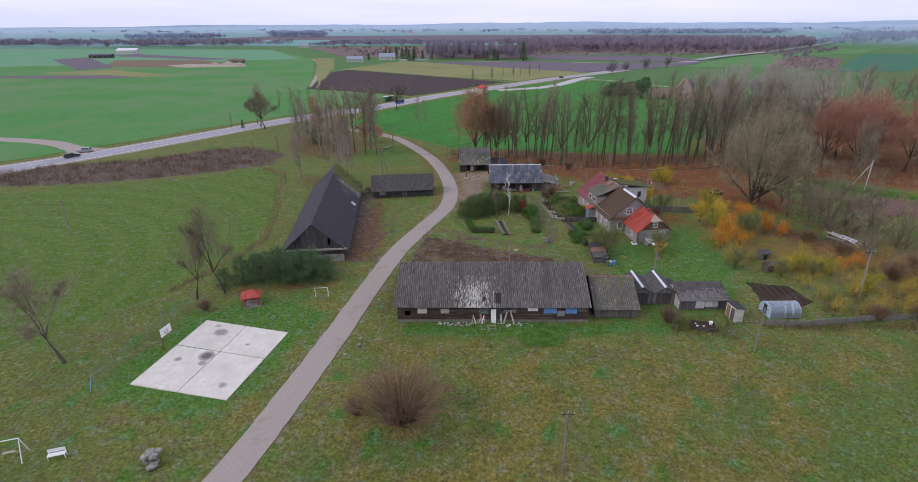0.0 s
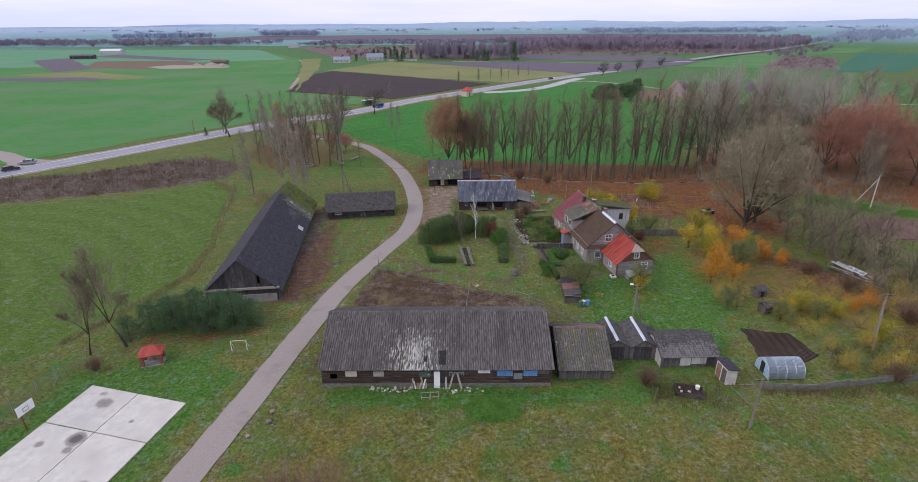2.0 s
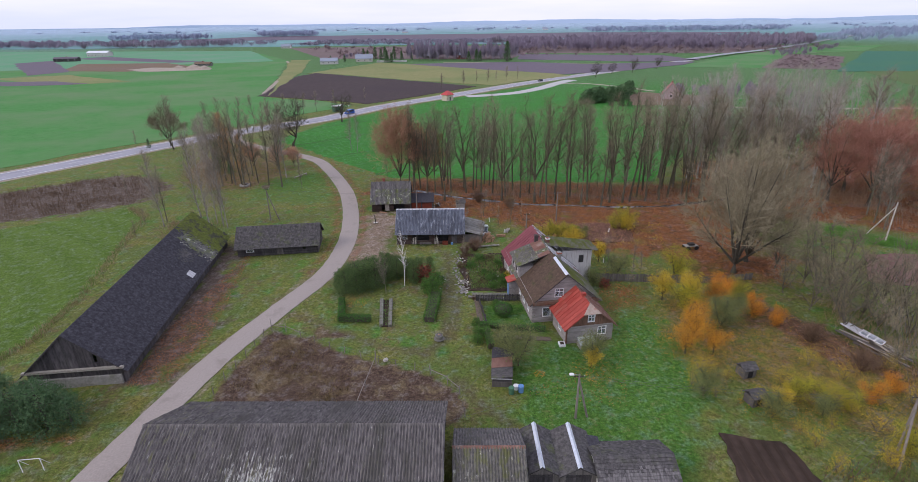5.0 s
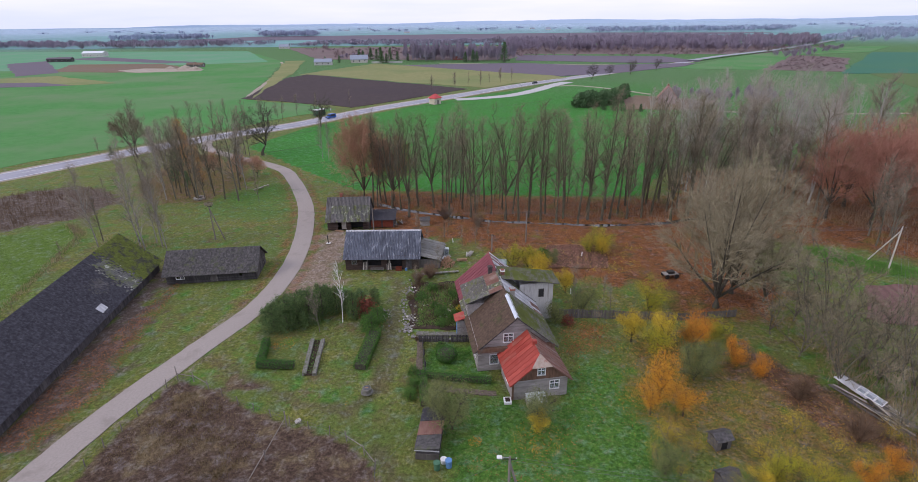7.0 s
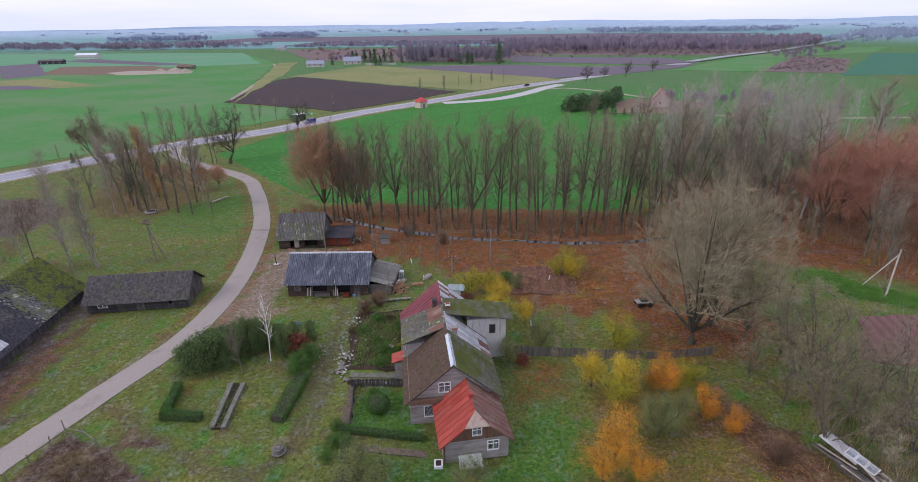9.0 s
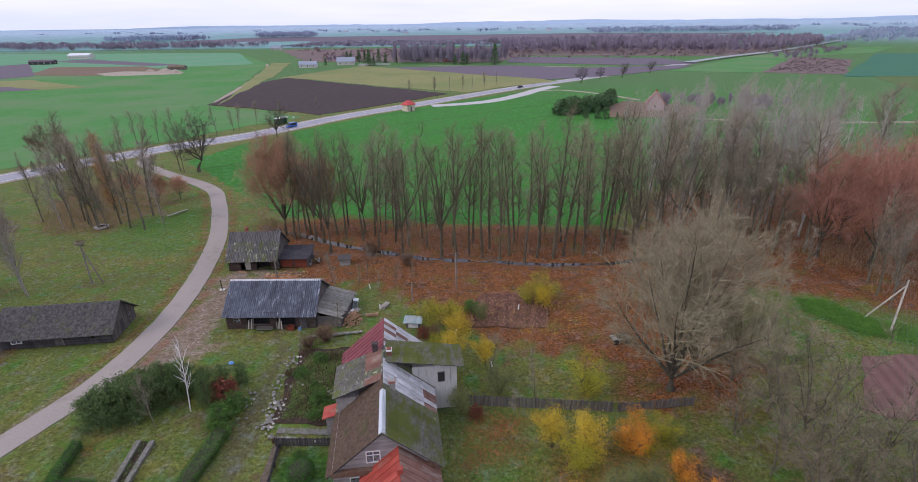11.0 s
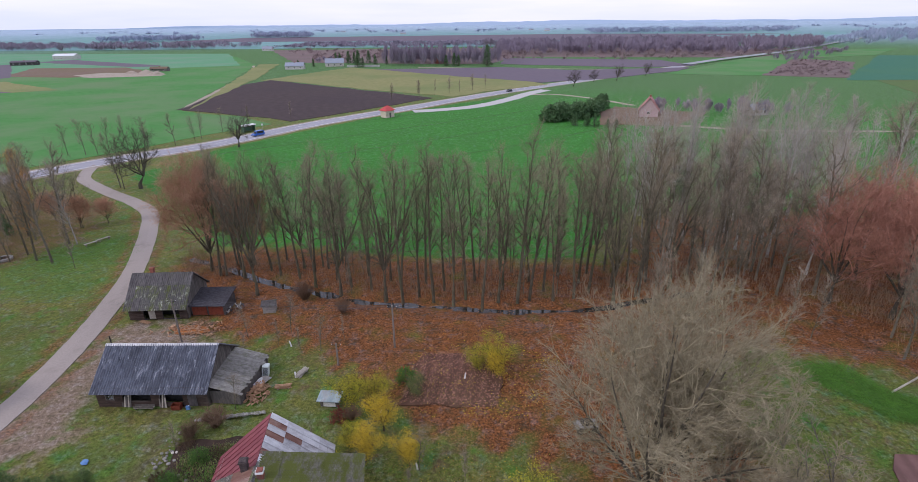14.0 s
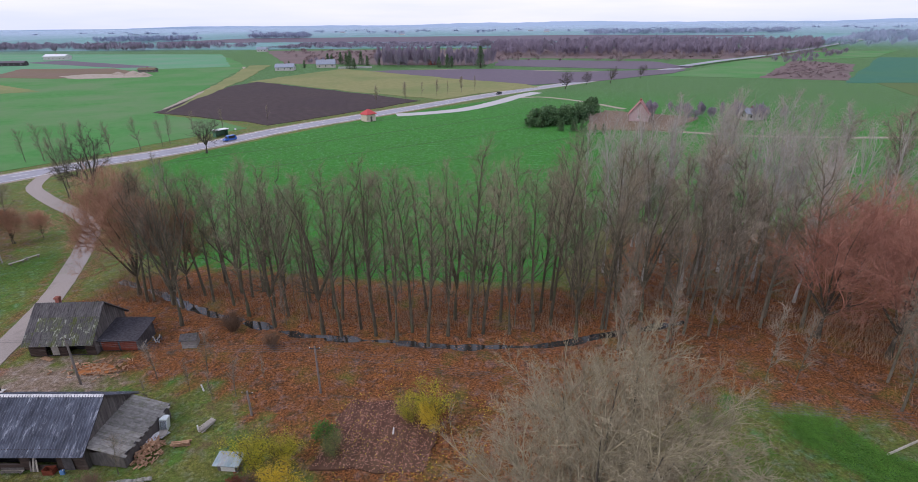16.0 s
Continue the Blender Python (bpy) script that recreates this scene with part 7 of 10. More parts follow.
for x, y, s in ((-54.3, 179.7, 1.0), (-49.0, 176, 0.6), (-92, 210, 0.5), (-61.5, 196, 0.8)):
    plant("spruce", x, y, s)
for k in range(30):
    t = k / 30
    plant("far_juniper", 77 + 19 * t + plant_rng.uniform(-2, 2), 307 + 9 * t + plant_rng.uniform(-3, 5), plant_rng.uniform(1.2, 2.1))
for k in range(12):
    plant("far_juniper", 97 + k + plant_rng.uniform(-1, 1), 318 + 2.4 * k + plant_rng.uniform(-2, 2), plant_rng.uniform(1.3, 2.1))
for k in range(9):
    plant("spruce", 86 + 2.2 * k + plant_rng.uniform(-1, 1), 297 - 0.7 * k + plant_rng.uniform(-1, 1), plant_rng.uniform(0.4, 0.8))
tree_kind("garden_birch", 1, surface("white_birch_bark", (0.55, 0.53, 0.49), (0.74, 0.72, 0.68), 3, (0.12, 0.11, 0.1), 2.2, (0.62, 0.68), rough=0.8), bark_pale, "birch", "small white-barked bare birch among junipers", "tree", "birches", height=8.5,
          r0=0.075, crown_from=0.25, spread=0.26, limbs=16, subs=3, twigs=2, rise=0.7, wander=0.08, twig_len=0.6, twig_r=0.01, fine_n=1, angle=(0.4, 0.8))
plant("garden_birch", 8.2, 108.4, 1.0)
plant("ash", 5.6, 105.9, 0.42)

# ---- ground cover: fallen leaves, dry grass, weeds and underbrush ----
cover_rng = np.random.default_rng(99)


def in_poly(poly, n, r=None):
    r = r or cover_rng
    xs, ys = [q[0] for q in poly], [q[1] for q in poly]
    out = np.empty((0, 2))
    while len(out) < n:
        q = np.stack([r.uniform(min(xs), max(xs), n * 2), r.uniform(min(ys), max(ys), n * 2)], 1)
        out = np.concatenate([out, q[poly_sd(q[:, 0], q[:, 1], poly) > 0]])
    return out[:n]


def clumped(poly, clumps, per, spread):
    c = in_poly(poly, clumps)
    return (c[:, None, :] + cover_rng.normal(size=(clumps, per, 2)) * spread).reshape(-1, 2)


def fallen(name, pts, size, material, label, z=0.05):
    c = np.column_stack([pts, z + cover_rng.uniform(0, 0.05, len(pts))])
    me = leaf_mesh(name, c, size, material, cover_rng, 0.8)
    tagged(new(name, me), label, "leaves", kind="stuff")


litter_pts = in_poly(LITTER, 62000)
keep = litter_pts[:, 0] < 106
fallen("leaf_litter", litter_pts[keep], (0.03, 0.085), leaf_rust, "rusty brown fallen leaves under the trees")
orch_pts = np.concatenate([in_poly(ORCHARD, 2600), clumped([(40, 122), (52, 120), (56, 112), (48, 104), (40, 108)], 40, 22, 1.3), clumped(ORCHARD, 150, 60, 1.2)])
cover_rng.shuffle(orch_pts)
fallen("leaf_litter", orch_pts[:4500], (0.03, 0.06), leaf_yellow, "yellow fallen leaves in the orchard")
fallen("leaf_litter", orch_pts[4500:], (0.03, 0.06), leaf_orange, "orange fallen leaves in the orchard")
side_pts = np.concatenate([in_poly(BARN_SIDE, 6500), in_poly([(24, 82), (36, 80), (38, 90), (30, 86)], 500)])
fallen("leaf_litter", side_pts, (0.04, 0.09), leaf_rust, "brown leaves beside the old barn")
ring = []
for cx, cy, r_, n in ((47.4, 92, 4.5, 1500), (50.8, 102, 3.5, 700), (52.2, 112, 3.0, 400), (33.4, 86.5, 2.6, 420), (27, 85.8, 0.7, 160), (33.2, 84.9, 0.6, 90), (12.6, 91.3, 0.3, 10), (1.6, 102.8, 1.6, 240), (45, 141.5, 3.0, 500), (56, 102, 3.0, 700), (52, 80, 4.0, 900)):
    a, d = cover_rng.uniform(0, math.tau, n), r_ * np.sqrt(cover_rng.uniform(0, 1, n))
    ring.append(np.stack([cx + d * np.cos(a), cy + d * np.sin(a)], 1))
fallen("leaf_carpet", np.concatenate(ring), (0.03, 0.06), leaf_orange, "golden leaves lying round the fruit trees")


def blades(name, pts, height, width, material, label, category="grass", lean=0.35):
    """Upright grass blades or stalks, one sliver each."""
    n = len(pts)
    h = cover_rng.uniform(*height, n)
    a = cover_rng.uniform(0, math.tau, n)
    b = cover_rng.uniform(0, math.tau, n)
    w = cover_rng.uniform(*width, n)
    base = np.column_stack([pts, np.full(n, -0.12)])
    side = np.column_stack([np.cos(a) * w, np.sin(a) * w, np.zeros(n)])
    tip = base + np.column_stack([np.cos(b) * h * lean * cover_rng.uniform(0, 1, n), np.sin(b) * h * lean * cover_rng.uniform(0, 1, n), h + 0.1])
    v = np.stack([base - side, base + side, tip], 1).reshape(-1, 3)
    me = bpy.data.meshes.new(name)
    me.from_pydata(v.tolist(), [], np.arange(3 * n).reshape(n, 3).tolist())
    me.materials.append(material)
    tagged(new(name, me), label, category, kind="stuff")


blades("dry_reeds", clumped(BRUSH_STRIP, 700, 16, 0.8), (0.5, 1.5), (0.02, 0.05), weed_brown, "dry brown weeds along the ditch")
edge = [(-60, 147), (-53, 141), (-48.5, 126), (-41.5, 103), (-40, 92), (-43, 82), (-47, 72)]
strip = np.concatenate([np.linspace(a, b, 60) for a, b in zip(edge, edge[1:])])
blades("dry_grass", (strip[:, None, :] + cover_rng.normal(size=(len(strip), 9, 2)) * 0.5).reshape(-1, 2), (0.3, 0.8), (0.02, 0.05), foliage("bleached_grass", (0.3, 0.24, 0.12), (0.46, 0.38, 0.22)), "long dry grass at the field edge")
blades("dry_grass", clumped([(-9.5, 83), (-8.2, 94), (-1, 91.2), (5, 86), (4, 80)], 420, 14, 0.3), (0.06, 0.2), (0.02, 0.05), reed_mat, "trampled straw in the paddock")
blades("dry_grass", clumped(DRY, 1500, 9, 0.35), (0.15, 0.4), (0.02, 0.05), reed_mat, "dry grass tufts in the meadow")
blades("meadow_tufts", clumped([(-14, 30), (-12, 63), (58, 63), (70, 30)], 1700, 9, 0.3), (0.12, 0.35), (0.02, 0.05), weed_mat, "green grass tufts in the meadow")


def weeds(name, pts, tall, size, material, label):
    """Low leafy weeds: small leaves at all heights over each place."""
    z = cover_rng.uniform(0.02, 1.0, len(pts)) * tall
    tagged(new(name, leaf_mesh(name, np.column_stack([pts, z]), size, material, cover_rng, 0.5)), label, "weeds", kind="stuff")


weeds("nettles", clumped(NETTLES, 700, 55, 0.4), 0.45, (0.035, 0.075), weed_light, "fresh green nettles and weeds")
weeds("nettles", np.concatenate([clumped(NETTLE_PATCH, 60, 110, 0.3), clumped(BARN_FRONT, 170, 50, 0.35), clumped([(24, 68), (36, 66), (36, 63), (24, 64)], 60, 30, 0.4)]), 0.4, (0.035, 0.07), weed_light, "fresh nettles along the barn front")
weeds("nettles", clumped(LUSH3, 150, 40, 0.6), 0.25, (0.035, 0.07), weed_light, "fresh green weeds by the lane")
blades("underbrush", np.concatenate([clumped([(4, 163), (66, 162), (66, 151), (30, 152), (10, 159)], 170, 22, 0.9), clumped([(66, 160), (112, 175), (112, 140), (98, 150), (80, 157), (68, 152)], 300, 22, 1.0),
                                     clumped([(66, 90), (72, 104), (80, 96), (88, 76), (76, 70)], 200, 22, 0.8), clumped([(100, 134), (130, 124), (160, 130), (160, 200), (112, 196)], 500, 22, 1.3)]),
       (0.6, 2.2), (0.012, 0.03), brush_tan, "tangled bare brown underbrush", "undergrowth", 0.6)
blades("underbrush", np.concatenate([clumped([(-52, 160), (-36, 162), (-46, 180), (-60, 195), (-66, 180)], 160, 18, 0.9), clumped([(-8, 170), (6, 164), (4, 158), (-6, 158)], 80, 20, 0.8),
                                     clumped([(-44, 128), (-36, 130), (-33, 136), (-46, 138)], 50, 18, 0.8), clumped([(-23, 122), (-27, 126), (-24, 128), (-21, 124)], 20, 18, 0.5)]),
       (0.4, 1.8), (0.012, 0.03), brush_tan, "bare brown brush between the birches", "undergrowth", 0.6)
blades("weeds", np.concatenate([clumped([(40, 62.6), (75, 62), (75, 64.6), (40, 63.4)], 120, 14, 0.4), clumped([(27, 64), (33, 66), (38, 64), (36, 60), (28, 61)], 60, 14, 0.5), clumped([(50, 66), (78, 66), (70, 76), (52, 72)], 260, 12, 0.5)]),
       (0.3, 0.9), (0.015, 0.04), weed_brown, "withered brown weeds by the fence", "weeds")


def brush(seed, height, radius, stems, material):
    """A many-stemmed bare bush, stems arching out of one root."""
    r = random.Random(seed)
    wood, fine = Wood(), Wood()
    for _ in range(stems):
        az, out = r.uniform(0, math.tau), r.uniform(0.1, 1.0) ** 0.6
        top = Vector((math.cos(az) * out * radius, math.sin(az) * out * radius, height * (1.05 - 0.45 * out ** 2) * r.uniform(0.75, 1.05)))
        a = Vector((math.cos(az), math.sin(az), 0)) * r.uniform(0.1, 0.5)
        mid = a * 0.45 + top * 0.55 + Vector((0, 0, height * 0.12)) + rand_vec(r, 0.2)
        wood.limb([a, (a + mid) / 2 + rand_vec(r, 0.08), mid, top], [0.05, 0.04, 0.026, 0.008], 4)
        for _ in range(16):
            t = r.uniform(0.25, 1.0)
            q = mid.lerp(top, (t - 0.5) / 0.5) if t > 0.5 else a.lerp(mid, t / 0.5)
            d = (top - a).normalized() + rand_vec(r, 0.45)
            fine.blade(q, q + d * r.uniform(0.4, 1.3), 0.011)
    return wood.mesh("trunk", material), fine.mesh("crown", material)


bush_a, bush_b = brush(5, 6.2, 6.2, 300, twig_bush), brush(6, 3.0, 2.2, 110, twig_bush)
for x, y, s, pair, label in ((-7.0, 43.6, 1.0, bush_a, "large bare brown bush in the meadow"), (-12.0, 45, 0.6, bush_b, "bare bush by the lane"), (27.5, 64.3, 0.75, bush_b, "bare brown bush by the sheds"),
                             (56.5, 65.2, 0.7, bush_b, "bare brown bush by the fence"), (62.5, 65.5, 0.7, bush_b, "bare brown bush by the fence"), (34.0, 123.8, 0.5, bush_b, "bare brown bush by the hut"), (-38.5, 66.5, 0.5, bush_b, "bare bush at the fence"),
                             (19.5, 122.5, 0.7, bush_b, "leafless garden shrub in rockery"), (17.6, 121.0, 0.6, bush_b, "leafless garden shrub in rockery"), (68, 78, 1.0, bush_b, "bare brown bush in orchard"), (73, 80, 1.1, bush_b, "bare brown bush in orchard"),
                             (65.5, 87, 0.9, bush_b, "bare brown bush in orchard"), (63, 93, 0.8, bush_b, "bare brown bush in orchard"), (20.5, 150.5, 0.9, bush_b, "bare bush by the stream"), (27.5, 146.5, 0.7, bush_b, "bare bush by the stream")):
    t_ob = thing("bush", label, "bush", Matrix.Translation((x, y, -0.05)) @ pose(0, 0, 0, 0, 0, plant_rng.uniform(0, 360)) @ Matrix.Diagonal((s, s, s, 1)), "bare bushes")
    part("trunk", pair[0], None, t_ob)
    tagged(part("crown", pair[1], None, t_ob), kind="stuff")


def hedge(label, pts, width, height, leaf, density=260, name="hedge"):
    """A clipped hedge along a line: twiggy core and leaves over its faces."""
    r = np.random.default_rng(int(abs(pts[0][0] * 13 + pts[0][1] * 7)))
    ob = thing(name, label, "hedge", Matrix.Translation((pts[0][0], pts[0][1], 0)), "clipped hedges")
    core, leaves = bmesh.new(), []
    o = np.array(pts[0], float)
    for a, b in zip(pts, pts[1:]):
        a, b = np.array(a, float) - o, np.array(b, float) - o
        ln = np.linalg.norm(b - a)
        ang = math.degrees(math.atan2(*(b - a)[::-1]))
        box(core, -width * 0.35, -width * 0.4, 0, ln + width * 0.35, width * 0.4, height * 0.9, Matrix.Translation((a[0], a[1], 0)) @ pose(0, 0, 0, 0, 0, ang), 0.08)
        n = int(density * ln * (width + 2 * height))
        t, s, z = r.uniform(-width * 0.4, ln + width * 0.4, n), r.uniform(-0.5, 0.5, n) * width, r.uniform(0.05, 1, n) * height
        face = r.integers(0, 3, n)
        s = np.where(face == 0, np.sign(s) * width * 0.48, s)
        z = np.where(face == 1, height * (0.97 + 0.03 * np.sin(t * 3)), z)
        d = (b - a) / ln
        leaves.append(np.stack([a[0] + d[0] * t - d[1] * s, a[1] + d[1] * t + d[0] * s, z + r.normal(size=n) * 0.05], 1) + r.normal(size=(n, 3)) * 0.04)
    part("core", core, bark_dark, ob)
    part("leaves", leaf_mesh("leaves", np.concatenate(leaves), (0.04, 0.09), leaf, r), None, ob)
    return ob


hedge("dark clipped hedge in an L shape", [(-0.5, 102.6), (0.5, 97.8), (4.4, 97.7)], 0.9, 0.95, leaf_box)
hedge("broad green clipped hedge", [(13.0, 98.0), (13.4, 104.6)], 1.7, 0.9, leaf_green)
hedge("low clipped hedge round the lawn", [(20.4, 96.2), (28.6, 95.2)], 0.8, 0.7, leaf_box)
hedge("low clipped hedge by the path", [(20.9, 95.0), (21.4, 91.2)], 0.9, 0.9, leaf_green)


fallen("leaf_litter", in_poly([(38.6, 126.4), (40.3, 136.1), (50.9, 136.3), (49.8, 125.7)], 2600), (0.05, 0.11), foliage("pinkish_leaves", (0.3, 0.13, 0.085), (0.56, 0.33, 0.24), 0.2), "pinkish brown leaves strewn over the dug plot", 0.12)
fallen("leaf_litter", clumped([(38.6, 138.5), (50.9, 139), (57, 135), (54, 125), (37, 124)], 60, 30, 0.8), (0.05, 0.1), leaf_yellow, "yellow leaves strewn beside the dug plot", 0.06)

fallen("leaf_litter", clumped([(38.5, 100.5), (44.5, 103), (45, 108.5), (39.5, 108.5)], 70, 34, 0.7), (0.05, 0.1), leaf_rust, "rusty leaves lying behind the house", 0.05)
fallen("leaf_litter", clumped([(37, 88), (46, 86), (47, 104), (38, 104)], 90, 12, 0.9), (0.03, 0.06), leaf_rust, "scattered brown leaves on the lawn", 0.05)
weeds("perennials", clumped([(18.4, 119), (24, 120), (24.5, 112.5), (24.6, 107.4), (18.8, 107.4)], 150, 46, 0.4), 0.55, (0.04, 0.09), leaf_olive, "greyish green perennials in the garden beds")
weeds("perennials", clumped([(18.4, 119), (24, 120), (24.5, 112.5), (24.6, 107.4), (18.8, 107.4)], 70, 40, 0.3), 0.4, (0.04, 0.08), weed_light, "fresh green perennials in the garden beds")

# a clipped box ball on the lawn
ball_rng = np.random.default_rng(8)
ball = thing("topiary", "dense clipped box ball on the lawn", "shrub", Matrix.Translation((23.4, 99.6, 0)))
bm = bmesh.new()
bmesh.ops.create_icosphere(bm, subdivisions=2, radius=1.25, matrix=Matrix.Translation((0, 0, 0.85)) @ Matrix.Diagonal((1, 1, 0.72, 1)))
part("core", bm, bark_dark, ball)
q = ball_rng.normal(size=(5200, 3))
q /= np.linalg.norm(q, axis=1)[:, None]
q = q * np.array((1.35, 1.35, 0.9)) * ball_rng.uniform(0.94, 1.04, (5200, 1)) + np.array((0, 0, 0.85))
part("leaves", leaf_mesh("leaves", q[q[:, 2] > 0.03], (0.035, 0.075), leaf_box, ball_rng), None, ball)

# ---- play court and lawn ----
court = thing("ball_court", "pale concrete ball court of four slabs with damp stains", "court", kind="structure")
CA, CB, CC, CD = (np.array(q) for q in ((-24.4, 60.6), (-26.8, 46.8), (-39.3, 49.4), (-37.0, 63.6)))


def court_at(s, t):
    return (CA * (1 - s) + CD * s) * (1 - t) + (CB * (1 - s) + CC * s) * t


STAINS = ((0.58, 0.52, 0.075, 0.065, 1.25), (0.55, 0.62, 0.05, 0.04, 0.8), (0.70, 0.16, 0.10, 0.07, 0.75), (0.82, 0.62, 0.05, 0.04, 0.7), (0.16, 0.84, 0.07, 0.05, 0.6), (0.3, 0.28, 0.035, 0.03, 0.6), (0.80, 0.07, 0.06, 0.04, 0.55))
for s0, s1, t0, t1 in ((0.004, 0.496, 0.004, 0.43), (0.504, 0.996, 0.004, 0.43), (0.004, 0.496, 0.44, 0.996), (0.504, 0.996, 0.44, 0.996)):
    n = 26
    verts, stain = [], []
    for a in range(n + 1):
        for b in range(n + 1):
            s, t = s0 + (s1 - s0) * a / n, t0 + (t1 - t0) * b / n
            verts.append((*court_at(s, t), 0.07))
            stain.append(max(k * math.exp(-((s - cs) / rs) ** 2 - ((t - ct) / rt) ** 2) for cs, ct, rs, rt, k in STAINS))
    faces = [(a * (n + 1) + b, a * (n + 1) + b + 1, (a + 1) * (n + 1) + b + 1, (a + 1) * (n + 1) + b) for a in range(n) for b in range(n)]
    rim = [a * (n + 1) for a in range(n + 1)] + [n * (n + 1) + b for b in range(1, n + 1)] + [a * (n + 1) + n for a in range(n - 1, -1, -1)] + list(range(n - 1, 0, -1))
    low = len(verts)
    verts += [(verts[q][0], verts[q][1], -0.2) for q in rim]
    stain += [0.0] * len(rim)
    faces += [(rim[k], rim[(k + 1) % len(rim)], low + (k + 1) % len(rim), low + k) for k in range(len(rim))]
    me = bpy.data.meshes.new("slab")
    me.from_pydata(verts, [], faces)
    me.attributes.new("stain", "FLOAT", "POINT").data.foreach_set("value", stain)
    me.materials.append(stained_court)
    bm = bmesh.new()
    bm.from_mesh(me)
    bmesh.ops.recalc_face_normals(bm, faces=bm.faces)
    bm.to_mesh(me)
    bm.free()
    part("slab", me, None, court)

hoop = thing("basketball_hoop", "white basketball board on a red post", "basketball hoop", pose(-39.0, 56.3, 0, 0, 0, -100))
part("post", tubed((0, 0, 0), (0, 0, 2.9), 0.07, 0.06, 8), red_wood, hoop)
part("arm", boxed(-0.05, 0, 2.7, 0.05, 0.9, 2.8), red_wood, hoop)
bd = part("board", boxed(-0.9, 0.9, 2.5, 0.9, 0.95, 3.6), white_paint, hoop)
part("target_square", boxed(-0.3, 0.95, 2.75, 0.3, 0.956, 3.15), dark_iron, bd)
part("target_fill", boxed(-0.25, 0.956, 2.8, 0.25, 0.96, 3.1), white_paint, bd)
bm = bmesh.new()
for k in range(12):
    a, b = math.tau * k / 12, math.tau * (k + 1) / 12
    tube(bm, (0.23 * math.cos(a), 1.25 + 0.23 * math.sin(a), 2.75), (0.23 * math.cos(b), 1.25 + 0.23 * math.sin(b), 2.75), 0.015, 0.015, 4)
part("ring", bm, red_paint, hoop)

mesh_fence = thing("mesh_fence", "green wire mesh fence on steel posts", "fence")
fence_line = smooth_line([(-43.3, 49.4), (-42.8, 56), (-42.0, 64.6), (-40.5, 68)], 2.4)
for q in fence_line:
    part("post", tubed((q[0], q[1], -0.2), (q[0], q[1], 1.9), 0.04, 0.035, 6), steel, mesh_fence)
green_wire = surface("green_wire", (0.1, 0.19, 0.15), (0.16, 0.26, 0.21), 4, rough=0.6, relief=0)
for a, b in zip(fence_line, fence_line[1:]):
    bm = bmesh.new()
    for z in np.linspace(0.1, 1.8, 9):
        tube(bm, (*a, z), (*b, z), 0.008, 0.008, 3, False)
    for t in np.linspace(0.06, 0.94, 10):
        c = a + (b - a) * t
        tube(bm, (*c, 0.05), (*c, 1.82), 0.007, 0.007, 3, False)
    part("mesh_panel", bm, green_wire, mesh_fence)
part("brace", tubed((-43.3, 49.4, 1.7), (-42.9, 47.9, 0), 0.035, 0.035, 6), surface("blue_pipe", (0.12, 0.25, 0.4), (0.2, 0.33, 0.48), 4, rough=0.6), mesh_fence)

pav = thing("barbecue_pavilion", "small brick barbecue shelter with a red metal roof", "pavilion", pose(-32.4, 68.3, 0, 0, 0, 20) @ Matrix.Scale(0.78, 4))
for x, y in ((-1.3, -1.0), (1.3, -1.0), (-1.3, 1.0), (1.3, 1.0)):
    part("pillar", boxed(x - 0.22, y - 0.22, 0, x + 0.22, y + 0.22, 1.9, bevel=0.02), brick_mat, pav)
part("back_wall", boxed(-1.1, 0.92, 0, 1.1, 1.1, 1.9), brick_mat, pav)
part("bench", boxed(-0.95, 0.2, 0.4, 0.95, 0.7, 0.5), pale_wood, pav)
part("table", boxed(-0.8, -0.6, 0.7, 0.8, 0.0, 0.78), pale_wood, pav)
part("floor_slab", boxed(-1.6, -1.3, -0.1, 1.6, 1.3, 0.06), concrete_grey, pav)
bm = bmesh.new()
for tri in (((-1.8, -1.5, 1.9), (1.8, -1.5, 1.9), (0.45, 0, 3.0), (-0.45, 0, 3.0)), ((1.8, 1.5, 1.9), (-1.8, 1.5, 1.9), (-0.45, 0, 3.0), (0.45, 0, 3.0)), ((1.8, -1.5, 1.9), (1.8, 1.5, 1.9), (0.45, 0, 3.0)), ((-1.8, 1.5, 1.9), (-1.8, -1.5, 1.9), (-0.45, 0, 3.0))):
    prism(bm, tri, (0, 0, 0.07))
bmesh.ops.recalc_face_normals(bm, faces=bm.faces)
part("roof", bm, red_tin, pav)

goal = thing("football_goal", "small white pipe goal on the grass", "goal", pose(-22.6, 70.7, 0, 0, 0, 8))
for x in (-0.95, 0.95):
    part("post", tubed((x, 0, 0), (x, 0, 1.5), 0.035, 0.035, 6), white_paint, goal)
    part("stay", tubed((x, 0, 1.5), (x, 0.9, 0), 0.025, 0.025, 6), white_paint, goal)
part("crossbar", tubed((-0.95, 0, 1.5), (0.95, 0, 1.5), 0.035, 0.035, 6), white_paint, goal)

swing = thing("swing_frame", "white A-frame garden swing", "swing", pose(-43.9, 38.0, 0, 0, 0, 20))
for x in (-1.3, 1.3):
    for y in (-0.9, 0.9):
        part("leg", tubed((x, y, 0), (x, 0, 2.3), 0.05, 0.045, 6), white_paint, swing)
